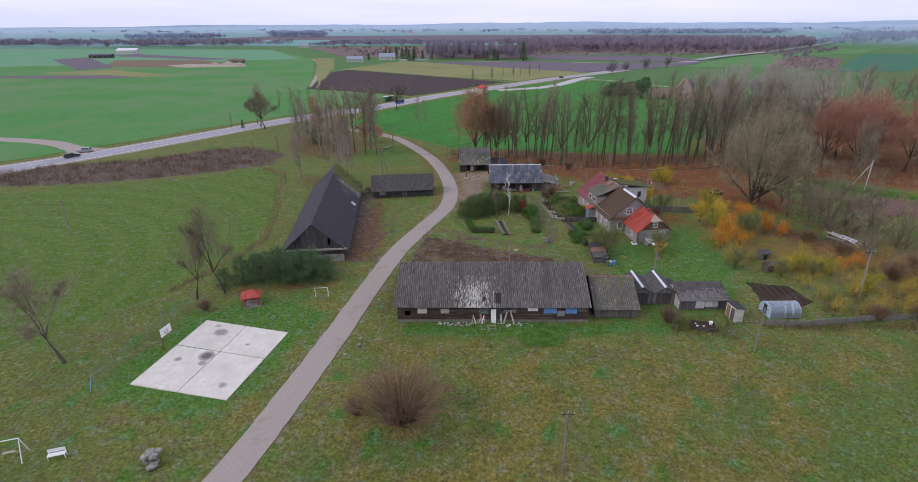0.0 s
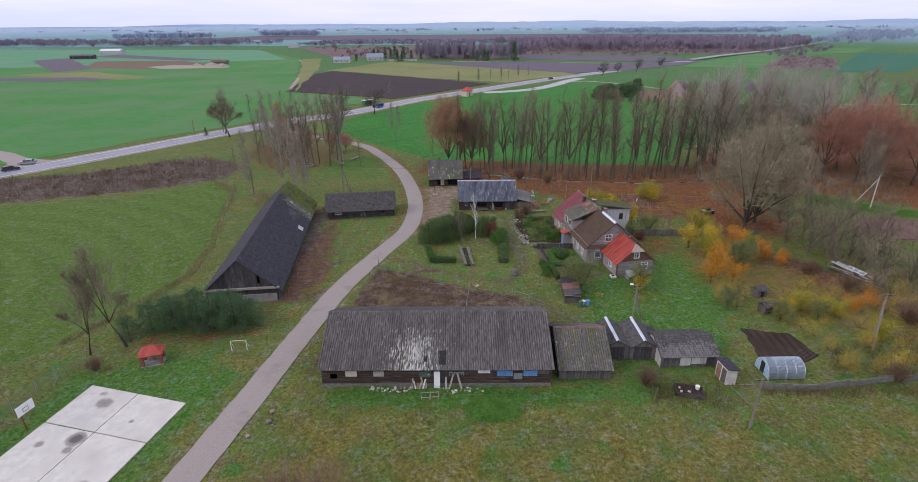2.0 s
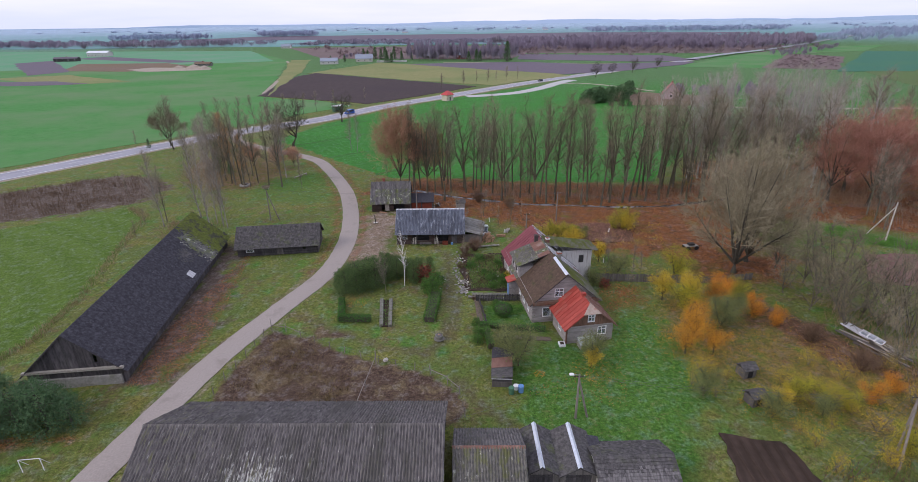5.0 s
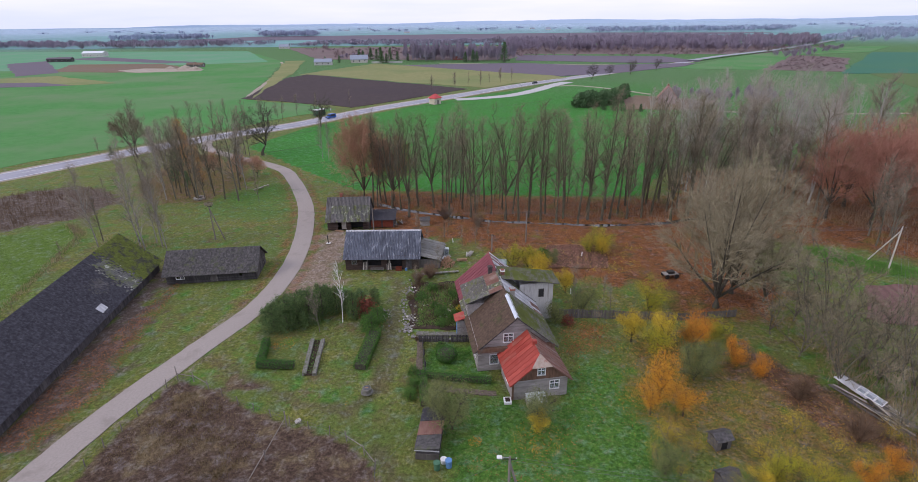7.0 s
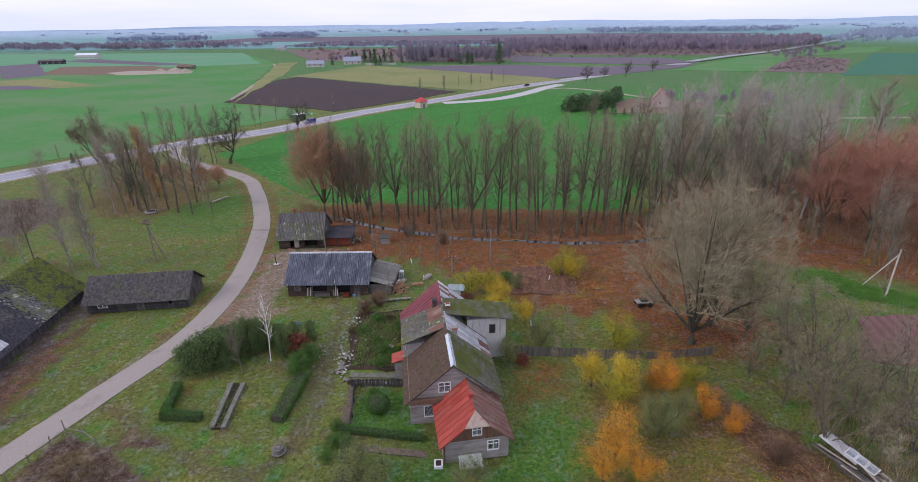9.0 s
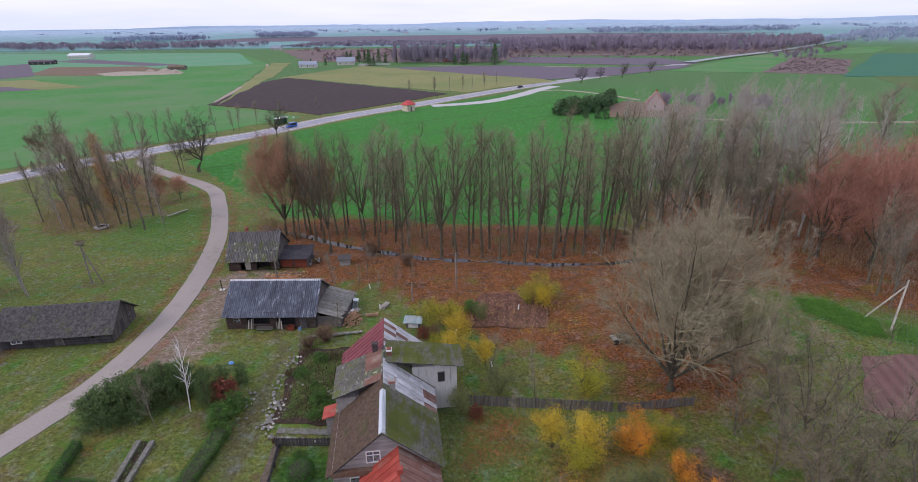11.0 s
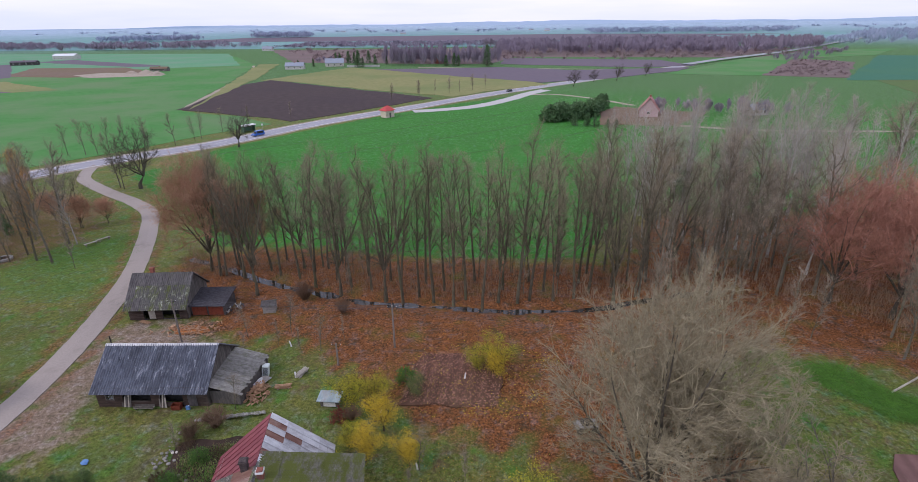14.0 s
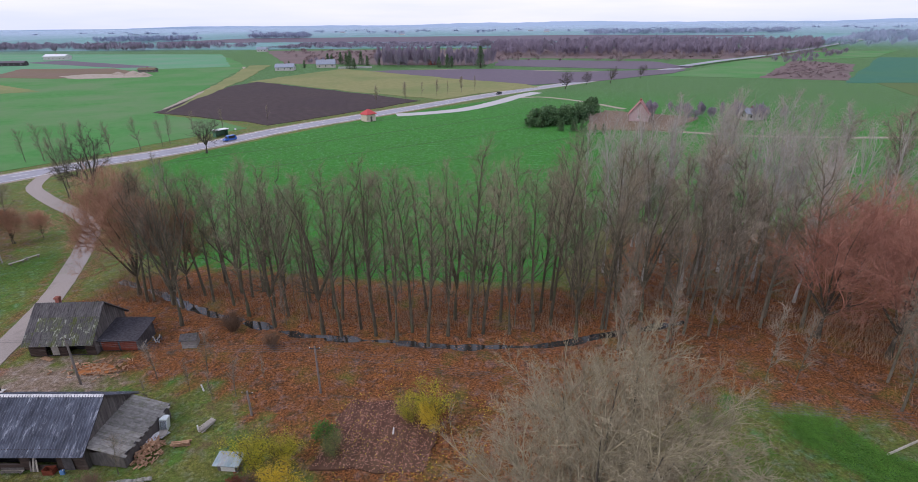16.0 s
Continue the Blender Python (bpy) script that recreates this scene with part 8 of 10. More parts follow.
part("top_bar", tubed((-1.4, 0, 2.3), (1.4, 0, 2.3), 0.05, 0.05, 6), white_paint, swing)
for x in (-0.4, 0.4):
    part("rope", tubed((x, 0, 2.3), (x, 0.3, 0.7), 0.012, 0.012, 4), wire_mat, swing)
part("seat", boxed(-0.5, 0.15, 0.66, 0.5, 0.45, 0.71), pale_wood, swing)

bench = thing("garden_bench", "small white bench with a backrest on the lawn", "bench", pose(-39.5, 38.4, 0, 0, 0, 20))
part("seat", boxed(-0.75, -0.25, 0.42, 0.75, 0.25, 0.48), white_paint, bench)
part("backrest", boxed(-0.75, 0.2, 0.6, 0.75, 0.25, 0.95), white_paint, bench)
for x in (-0.7, 0.7):
    for y, z in ((-0.22, 0.42), (0.22, 0.95)):
        part("leg", boxed(x - 0.03, y - 0.03, 0, x + 0.03, y + 0.03, z), white_paint, bench)
srng = random.Random(40)
cairn = thing("stone_pile", "pile of grey field stones in the grass", "stones", pose(-29.9, 37.8, 0))
for k in range(14):
    part("stone", rough_stone(srng.uniform(0.28, 0.55), srng), stone_mat, cairn, "", pose(srng.uniform(-0.6, 0.6), srng.uniform(-0.9, 0.9), 0.15 + 0.09 * k * 0.9, 0, 0, srng.uniform(0, 360)))
for x, y, r in ((-14.4, 59.3, 0.32), (-14.2, 57.7, 0.36), (-15.6, 55.6, 0.28)):
    solid("boulder", rough_stone(r, srng), stone_mat, "white-painted boulder at the lane edge", "boulder", "lane boulders", m=pose(x, y, 0.12))

# ---- yard in front of the barn ----
junk = thing("rubble_heap", "white rubble and boards leaning at the barn", "rubble", pose(1.0, 62.9, 0))
for k in range(60):
    part("chunk", rough_stone(srng.uniform(0.07, 0.22), srng, 0.5), (white_brick, concrete_grey, concrete_pale)[k % 3], junk, "", pose(srng.uniform(-5.6, -0.8) + (0 if k < 42 else 8.5), srng.uniform(-0.3, 0.6), 0.07, 0, 0, srng.uniform(0, 360)))
for k in range(9):
    x = -0.6 + k * 0.2
    part("board", boxed(-0.09, -0.02, 0, 0.09, 0.02, srng.uniform(0.6, 1.5)), (pale_wood, board_grey, concrete_pale, cut_wood)[k % 4], junk, "", pose(x, 0.35, 0.02, -30 + srng.uniform(-14, 10), srng.uniform(-30, 30), 0))
for k in range(3):
    part("board", boxed(-0.1, -0.025, 0, 0.1, 0.025, srng.uniform(1.2, 2.0)), pale_wood, junk, "", pose(3.0 + srng.uniform(0, 3), 0.3, 0.02, -25, srng.uniform(-30, 30), 0))
part("white_door", boxed(-0.35, -0.04, 0, 0.35, 0.04, 2.0), white_paint, junk, "white door leaf", pose(2.25, 0.55, 0.02, -12, 0, 0))
frames = thing("pallet_frames", "two wooden crate frames in the grass", "crates", pose(1.6, 61.4, 0, 0, 0, 6))
for x in (0, 1.05):
    for a, b in (((0, 0), (0.9, 0)), ((0.9, 0), (0.9, 0.8)), ((0.9, 0.8), (0, 0.8)), ((0, 0.8), (0, 0))):
        part("slat", tubed((x + a[0], a[1], 0.3), (x + b[0], b[1], 0.3), 0.04, 0.04, 4), pale_wood, frames)
        part("leg", tubed((x + a[0], a[1], 0), (x + a[0], a[1], 0.45), 0.04, 0.04, 4), pale_wood, frames)

# ---- paddock ----
paddock = thing("paddock_fence", "weathered post and wire paddock fence", "fence")
pad_line = smooth_line([(-10.6, 82), (-9.6, 89), (-8.5, 95.2), (-4, 93.6), (0.6, 91.0), (7.3, 88.2), (14, 85.7), (17.5, 82.2), (18.2, 78.5)], 2.0)
for k, q in enumerate(pad_line):
    h = 1.9 if np.hypot(q[0] + 8.5, q[1] - 95.2) < 1.2 else srng.uniform(0.9, 1.35)
    part("post", tubed((q[0], q[1], -0.2), (q[0] + srng.uniform(-0.1, 0.1), q[1] + srng.uniform(-0.1, 0.1), h), 0.06, 0.05, 6), pole_wood, paddock)
for a, b in zip(pad_line, pad_line[1:]):
    for z in (0.4, 0.8):
        part("wire", tubed((*a, z), (*b, z), 0.012, 0.012, 3), wire_mat, paddock)
for a, b in ((18, 17), (17, 16), (6, 7), (7, 8)):
    if a < len(pad_line) and b < len(pad_line):
        part("rail", tubed((*pad_line[a], 0.9), (*pad_line[b], 0.7), 0.05, 0.05, 5), pole_wood, paddock)
gate_rail = thing("rail_divider", "pale timber rail across the paddock", "rail")
for y0, y1 in ((78.5, 83), (83, 87.8)):
    part("rail", tubed((6.3 + (y0 - 78) * 0.08, y0, 0.9), (6.3 + (y1 - 78) * 0.08, y1, 1.0), 0.05, 0.045, 6), pole_wood, gate_rail)
    part("post", tubed((6.3 + (y0 - 78) * 0.08, y0, -0.1), (6.3 + (y0 - 78) * 0.08, y0, 1.3), 0.07, 0.06, 6), pole_wood, gate_rail)
part("post", tubed((7.1, 87.8, -0.1), (7.1, 87.8, 1.9), 0.08, 0.07, 6), pole_wood, gate_rail)
solid("sack", rough_stone(0.4, srng, 0.6), pale_wood, "pale sack lying by the paddock post", "sack", m=pose(8.2, 88.3, 0.2))

well = thing("well", "round concrete well ring with a wooden lid", "well", pose(14.6, 93.3, 0) @ Matrix.Scale(0.85, 4))
bm = bmesh.new()
for k in range(20):
    a, b = math.tau * k / 20, math.tau * (k + 1) / 20
    prism(bm, [(0.5 * math.cos(a), 0.5 * math.sin(a), 0), (0.62 * math.cos(a), 0.62 * math.sin(a), 0), (0.62 * math.cos(b), 0.62 * math.sin(b), 0), (0.5 * math.cos(b), 0.5 * math.sin(b), 0)], (0, 0, 0.7))
part("ring", bm, concrete_moss, well)
part("lid", tubed((0, 0, 0.62), (0, 0, 0.72), 0.5, 0.5, 16), board_dark, well)
for k in range(20):
    a, b = math.tau * k / 20, math.tau * (k + 1) / 20
    bm = bmesh.new()
    prism(bm, [(0.62 * math.cos(a), 0.62 * math.sin(a), 0), (0.85 * math.cos(a), 0.85 * math.sin(a), 0), (0.85 * math.cos(b), 0.85 * math.sin(b), 0), (0.62 * math.cos(b), 0.62 * math.sin(b), 0)], (0, 0, 0.1))
    part("apron_slab", bm, concrete_moss, well)
part("handle", boxed(-0.2, -0.04, 0.72, 0.2, 0.04, 0.8), cut_wood, well)
cold = thing("cold_frame", "long concrete cold frame with two mossy kerbs", "cold frame")
for a, b in (((6.4, 96.3), (5.3, 103.7)), ((7.6, 96.3), (6.7, 103.7))):
    ln, ang = math.dist(a, b), math.degrees(math.atan2(b[1] - a[1], b[0] - a[0]))
    part("kerb", boxed(0, -0.26, -0.1, ln, 0.26, 0.34, bevel=0.04), concrete_moss, cold, "", pose(a[0], a[1], 0, 0, 0, ang))
part("soil", prism(bmesh.new(), [(6.4, 96.3, -0.05), (7.6, 96.3, -0.05), (6.7, 103.7, -0.05), (5.3, 103.7, -0.05)], (0, 0, 0.14)), bed_soil, cold)
cold_weeds = in_poly([(6.4, 96.3), (7.6, 96.3), (6.7, 103.7), (5.3, 103.7)], 500)
weeds("cold_frame_weeds", cold_weeds, 0.35, (0.04, 0.08), weed_light, "green weeds growing in the cold frame")

# ---- garden by the house ----
rock = thing("rock_garden", "garden terrace edged with grey field stones", "rock garden")
for a, b, n in (((16.2, 121), (16.4, 113), 26), ((16.4, 113), (17.4, 107.4), 26), ((17.4, 107.4), (18.0, 104.8), 16), ((13.9, 112), (13.9, 107.6), 18), ((19, 116), (23, 112), 12)):
    for k in range(n):
        t = k / n
        part("stone", rough_stone(srng.uniform(0.08, 0.25), srng), stone_mat, rock, "", pose(a[0] + (b[0] - a[0]) * t + srng.gauss(0, 0.45), a[1] + (b[1] - a[1]) * t + srng.gauss(0, 0.4), 0.1, 0, 0, srng.uniform(0, 360)))
for cx, cy, n in ((17.3, 109.2, 26), (17.9, 106.4, 18), (18.6, 113.6, 10), (16.8, 117.6, 12), (22.6, 110.6, 8), (14.0, 109.6, 10)):
    for k in range(n):
        part("stone", rough_stone(srng.uniform(0.1, 0.26), srng, 0.55), white_brick if k % 6 == 0 else stone_mat, rock, "", pose(cx + srng.gauss(0, 0.55), cy + srng.gauss(0, 0.8), 0.12, 0, 0, srng.uniform(0, 360)))
sheet("garden_bed", [(17.2, 120.5), (24.5, 121), (24.8, 112), (25.2, 106.6), (18.4, 106.4), (17.2, 112)], 0.07, bed_soil, "dark garden beds with perennials", 0.4, 1.5, "garden bed")
sheet("garden_bed", [(38.6, 126.4), (40.3, 136.1), (50.9, 136.3), (49.8, 125.7)], 0.09, field_mat("leafy_soil", (0.09, 0.045, 0.033), (0.17, 0.09, 0.065), (0.10, 0.075, 0.03), 1.6, 5), "dug garden plot strewn with leaves", 0.5, 2, "garden bed")
sheet("soil_plot", [(44.0, 76.1), (49.7, 75.0), (50.5, 70.2), (48.6, 69.0), (46.8, 68.2), (43.2, 69.6)], 0.1, bed_soil, "dug vegetable plot with furrows", 0.25, 1.2, "garden bed")
sheet("soil_plot", [(88.7, 119.8), (82.4, 110.3), (86.2, 108.2), (97, 107), (101, 117), (96.4, 120.6)], 0.1, field_mat("reddish_plot", (0.15, 0.085, 0.075), (0.24, 0.14, 0.12), (0.18, 0.10, 0.09), 1.5, 10), "reddish dug plot in the grass", 0.5, 2, "garden bed")
furrow = bmesh.new()
for k in range(6):
    x = 44.9 + k * 1.0
    box(furrow, x - 0.4, 69.6 + 0.1 * k, 0.05, x - 0.05, 75.4 - 0.12 * k, 0.2, None, 0.08)
solid("furrow_ridges", furrow, bed_soil, "raised furrows of the vegetable plot", "garden bed", kind="stuff")
plants_pts = np.concatenate([in_poly([(18.2, 119), (24, 120), (24.5, 112.5), (24.6, 107.4), (18.8, 107.4)], 2600)])
blades("perennials", plants_pts, (0.15, 0.6), (0.03, 0.08), weed_mat, "green perennials in the garden beds", "plants")
blades("perennials", in_poly([(18.2, 119), (24, 120), (24.5, 112.5), (18.0, 110)], 1200), (0.2, 0.7), (0.02, 0.05), reed_mat, "dry perennials in the garden beds", "plants")
for cx, cy, r_, h_ in ((17.2, 115.4, 0.8, 1.0), (17.8, 119.6, 1.0, 1.3), (20.6, 109.4, 0.8, 0.9), (22.0, 118.6, 0.9, 1.1), (24.2, 113.4, 0.6, 1.0), (19.4, 104.2, 0.5, 0.7)):
    a, d = cover_rng.uniform(0, math.tau, 240), r_ * np.sqrt(cover_rng.uniform(0, 1, 240))
    blades("dry_perennials", np.stack([cx + d * np.cos(a), cy + d * np.sin(a)], 1), (0.4 * h_, h_), (0.012, 0.03), weed_brown, "tall withered perennials in the garden beds", "plants", 0.5)
for x, y, s in ((18.8, 114.6, 0.8), (20.2, 117.6, 0.8), (22.4, 107.6, 0.6), (21.0, 112.6, 0.5), (23.4, 116, 0.6)):
    plant("green_bush", x, y, s)
plant("plum", 24.6, 110.4, 0.35)
wall_low = thing("garden_wall", "low crumbling stone garden wall", "wall")
for k in range(26):
    part("stone", rough_stone(srng.uniform(0.2, 0.36), srng, 0.6), stone_mat, wall_low, "", pose(18.6 + 0.27 * k, 104.6 - 0.03 * k, 0.14, 0, 0, srng.uniform(0, 360)))
for k in range(24):
    part("stone", rough_stone(srng.uniform(0.2, 0.36), srng, 0.6), stone_mat, wall_low, "", pose(17.0 + 0.3 * k, 123.2 + 0.06 * k, 0.14, 0, 0, srng.uniform(0, 360)))
earth_slab = surface("earth_slab", (0.10, 0.075, 0.055), (0.19, 0.15, 0.115), 4, (0.08, 0.1, 0.03), 0.8, rough=0.95)
path = thing("garden_path", "grey concrete garden path slabs", "path", kind="structure")
for k in range(9):
    part("slab", boxed(-0.42, -0.4, -0.1, 0.42, 0.4, 0.07), concrete_moss, path, "", pose(19.4 + 0.88 * k, 105.6 - 0.02 * k, 0, 0, 0, srng.uniform(-3, 3)))
for k in range(7):
    part("slab", boxed(-0.5, -0.42, -0.1, 0.5, 0.42, 0.05), earth_slab, path, "", pose(22.8 + 1.02 * k, 93.9 - 0.1 * k, 0, 0, 0, srng.uniform(-3, 3)))
for k in range(9):
    part("slab", boxed(-0.4, -0.45, -0.1, 0.4, 0.45, 0.06), earth_slab, path, "", pose(20.2 - 0.06 * k, 97 + 0.85 * k, 0, 0, 0, srng.uniform(-3, 3)))


def board_fence(label, a, b, height, material, step=0.16, gap=0.03, name="board_fence", lean=2.0):
    """Upright boards on two rails between posts."""
    a, b = np.array(a, float), np.array(b, float)
    ln = np.linalg.norm(b - a)
    ob = thing(name, label, "fence", Matrix.Translation((a[0], a[1], 0)) @ pose(0, 0, 0, 0, 0, math.degrees(math.atan2(*(b - a)[::-1]))))
    for z in (height * 0.25, height * 0.75):
        part("rail", boxed(0, 0.02, z, ln, 0.07, z + 0.08), material, ob)
    for x in np.arange(0, ln + 0.1, 2.5):
        part("post", boxed(x - 0.06, 0.07, -0.2, x + 0.06, 0.19, height), material, ob)
    mesh = None
    for x in np.arange(0, ln - step + gap, step):
        if srng.random() < 0.04:
            continue
        if mesh is None:
            mesh = to_mesh("board", boxed(0, 0, 0.04, step - gap, 0.02, height), material)
        part("board", mesh, None, ob, "", pose(x, 0, srng.uniform(-0.05, 0.03), 0, srng.uniform(-lean, lean), 0))
    return ob


board_fence("grey board fence behind the house", (39.0, 110.0), (54.8, 109.2), 1.4, board_grey)
board_fence("grey board fence in the leaf litter", (55.4, 109.2), (64, 110.4), 1.2, board_grey)
board_fence("dark plank fence round the flower lawn", (19.6, 103.4), (26.2, 103.6), 1.1, board_dark)
board_fence("leaning brown plank fence by the path", (20.0, 103.2), (21.0, 96.6), 0.8, board_dark)

conc = thing("concrete_fence", "weathered concrete panel fence with posts", "fence")
cl = smooth_line([(40.4, 63.6), (46.7, 63.5), (54.2, 64.8), (62, 65.4), (78, 66)], 2.6)
pm = to_mesh("panel", boxed(0, -0.05, 0, 1.0, 0.05, 1.0, bevel=0.02), concrete_moss)
for a, b in zip(cl, cl[1:]):
    ang = math.degrees(math.atan2(*(b - a)[::-1]))
    part("panel", pm, None, conc, "", Matrix.Translation((a[0], a[1], srng.uniform(-0.15, 0.02))) @ pose(0, 0, 0, srng.uniform(-5, 5), srng.uniform(-2, 2), ang) @ Matrix.Diagonal((np.linalg.norm(b - a) * 0.97, 1, 0.95, 1)))
    part("post", boxed(-0.08, -0.08, -0.2, 0.08, 0.08, 1.02), concrete_moss, conc, "", Matrix.Translation((a[0], a[1], 0)))
crate = thing("compost_box", "plank compost box with white sacks", "compost box", pose(31.8, 62.9, 0, 0, 0, -14))
for x0, y0, x1, y1 in ((-1.5, -0.9, 1.5, -0.8), (-1.5, 0.8, 1.5, 0.9), (-1.5, -0.9, -1.4, 0.9), (1.4, -0.9, 1.5, 0.9)):
    for z in (0.02, 0.24):
        part("plank", boxed(x0, y0, z, x1, y1, z + 0.19), board_dark, crate)
part("compost", boxed(-1.38, -0.78, 0, 1.38, 0.78, 0.28), bed_soil, crate)
for k in range(9):
    part("lump", rough_stone(srng.uniform(0.12, 0.25), srng), bed_soil if k < 6 else white_brick, crate, "", pose(srng.uniform(-1.2, 0.3), srng.uniform(-0.5, 0.6), 0.35))
part("bucket", tubed((0.9, 0.5, 0.28), (0.9, 0.5, 0.72), 0.2, 0.26, 12), white_paint, crate, "white plastic bucket")
yardfr = thing("timber_edging", "old timber edging beside the privy", "edging")
for a, b in (((36.9, 63.9), (37.6, 60.9)), ((37.6, 60.9), (39.2, 60.9)), ((38, 64.2), (40, 64.3))):
    part("beam", tubed((*a, 0.12), (*b, 0.06), 0.06, 0.06, 6), pole_wood, yardfr)

hut = thing("rabbit_hutch", "long low hutch with dark lids and boards", "hutch", pose(22.55, 86.6, 0, 0, 0, -3))
part("body", boxed(-1.1, -3.2, 0, 1.1, 3.0, 1.2), board_dark, hut)
for y, mat_ in ((-2.3, old_shingle), (-0.3, rust_tin), (1.7, tar_roof)):
    part("lid", boxed(-1.25, y - 0.95, 0, 1.25, y + 0.97, 0.07, pose(0, 0, 1.3, 0, -8, 0)), mat_, hut)
part("front_board", boxed(-1.15, -3.27, 0.05, 1.15, -3.2, 0.75), board_grey, hut)
part("pale_strip", boxed(-1.2, -3.3, 1.12, 1.2, -3.2, 1.2), pale_tin, hut)
for x, y, mat_, lab in ((24.5, 82.6, blue_paint, "blue plastic barrel standing on grass"), (23.4, 82.3, green_paint, "green plastic barrel standing on grass"), (24.0, 83.1, white_paint, "white bucket standing on the grass")):
    b_ = thing("barrel", lab, "barrel", pose(x, y, 0), "barrels")
    h = 0.45 if mat_ is white_paint else 0.8
    part("drum", tubed((0, 0, 0), (0, 0, h), 0.3, 0.32, 14), mat_, b_)
    part("rim", tubed((0, 0, h), (0, 0, h + 0.04), 0.34, 0.34, 14), mat_, b_)

# ---- orchard and far yard ----
for x, y, lab in ((51.2, 85.9, "small grey tumbledown hut in the orchard"), (49.8, 81.0, "low grey plank shelter under bushes")):
    oh = thing("orchard_hut", lab, "hut", pose(x, y, 0, 0, 0, 15), "orchard huts")
    part("body", boxed(-0.8, -0.7, 0, 0.8, 0.7, 1.1), board_grey, oh)
    # shade of the hut's entrance, painted as a near-black panel
    part("doorway", boxed(-0.3, -0.72, 0.05, 0.35, -0.7, 0.9), interior_shade, oh)
    for sgn in (-1, 1):
        part("roof", boxed(-1.0, 0, 0, 1.0, 1.0, 0.05, Matrix.Translation((0, 0, 1.65)) @ pose(0, 0, 0, 0, 0, 0 if sgn > 0 else 180) @ pose(0, 0, 0, -32, 0, 0)), old_shingle, oh)
ruin = thing("collapsed_shed", "collapsed plank shed with a glass frame", "ruin", pose(69.8, 91.4, 0, 0, 0, 20))
for k in range(34):
    part("plank", boxed(-0.1, -1.8, 0, 0.1, 1.8, 0.05), pale_wood if k % 3 == 0 else board_grey, ruin, "", pose(srng.uniform(-1.5, 1.5), srng.uniform(-2.6, 2.8), 0.1 + 0.026 * k, srng.uniform(-5, 5), srng.uniform(-12, 12), srng.uniform(-14, 14)))
part("tin_sheet", wavy_sheet(pale_tin, 1.8, 3.6), None, ruin, "", pose(-0.4, 0.6, 0.95, 6, 8, 6))
for k in range(3):
    fr_ = part("window_frame", boxed(-0.5, -0.45, 0, 0.5, 0.45, 0.06), white_paint, ruin, "white glazed frame", pose(0.3 + 0.05 * k, 0.2 + 1.0 * k - 0.6, 1.15, 5, -12, 10))
    part("pane", boxed(-0.42, -0.37, 0.06, 0.42, 0.37, 0.068), window_glass, fr_)

hive = thing("bee_house", "low bee house with a striped tin roof", "bee house", pose(31.0, 126.2, 0, 0, 0, -3))
part("body", boxed(-1.0, -0.55, 0.15, 1.0, 0.6, 0.95), board_grey, hive)
part("roof", boxed(-1.3, -0.85, 0, 1.3, 0.85, 0.06, pose(0, 0, 1.1, 8, 0, 0)), surface("bluish_tin", (0.2, 0.28, 0.3), (0.42, 0.5, 0.52), 2.5, (0.3, 0.3, 0.29), 0.9, rough=0.5, stretch=(1, 0.3, 1)), hive)
for k in range(5):
    part("front_slat", boxed(-0.62, -0.62, 0.2 + 0.13 * k, 0.75, -0.56, 0.27 + 0.13 * k), white_paint, hive)
for x in (-0.9, 0.9):
    part("foot", boxed(x - 0.07, -0.5, 0, x + 0.07, 0.5, 0.15), concrete_grey, hive)
wood_heap = thing("firewood_heap", "heap of split orange-brown firewood", "firewood", pose(22.0, 127.9, 0))
log_me = [to_mesh("split_log", prism(bmesh.new(), [(0, -0.08, 0), (0, 0.08, 0), (0, 0.0, 0.14)], (0.55, 0, 0)), cut_wood), to_mesh("split_log", prism(bmesh.new(), [(0, -0.06, 0), (0, 0.07, 0.02), (0, 0.03, 0.11), (0, -0.05, 0.1)], (0.5, 0, 0)), cut_wood)]
for k in range(150):
    d, a = srng.uniform(0, 1) ** 0.7, srng.uniform(0, math.tau)
    part("split_log", log_me[k % 2], None, wood_heap, "", pose(1.2 * d * math.cos(a), 1.7 * d * math.sin(a), max(0.02, 1.05 * (1 - d) + srng.uniform(-0.1, 0.05)), srng.uniform(-30, 30), srng.uniform(-40, 40), srng.uniform(0, 360)))
chips = thing("firewood_scatter", "scattered firewood and chips by the shed", "firewood", pose(7.0, 141.2, 0))
for k in range(110):
    part("split_log", log_me[k % 2], None, chips, "", pose(srng.gauss(0.4, 1.8), srng.gauss(0, 0.8), 0.05 + srng.uniform(0, 0.12), srng.uniform(-20, 20), srng.uniform(-15, 15), srng.uniform(0, 360)))
part("chip_carpet", prism(bmesh.new(), [(0.1 + 2.6 * math.cos(a) * srng.uniform(0.8, 1.15), 1.2 * math.sin(a) * srng.uniform(0.8, 1.15), 0) for a in np.linspace(0, math.tau, 20)[:-1]], (0, 0, 0.06)), leaf_rust, chips)
saw = thing("chopping_block", "sawn stump with pale sawdust", "stump", pose(4.4, 141.6, 0))
part("stump", tubed((0, 0, 0), (0, 0, 0.45), 0.35, 0.32, 12), cut_wood, saw)
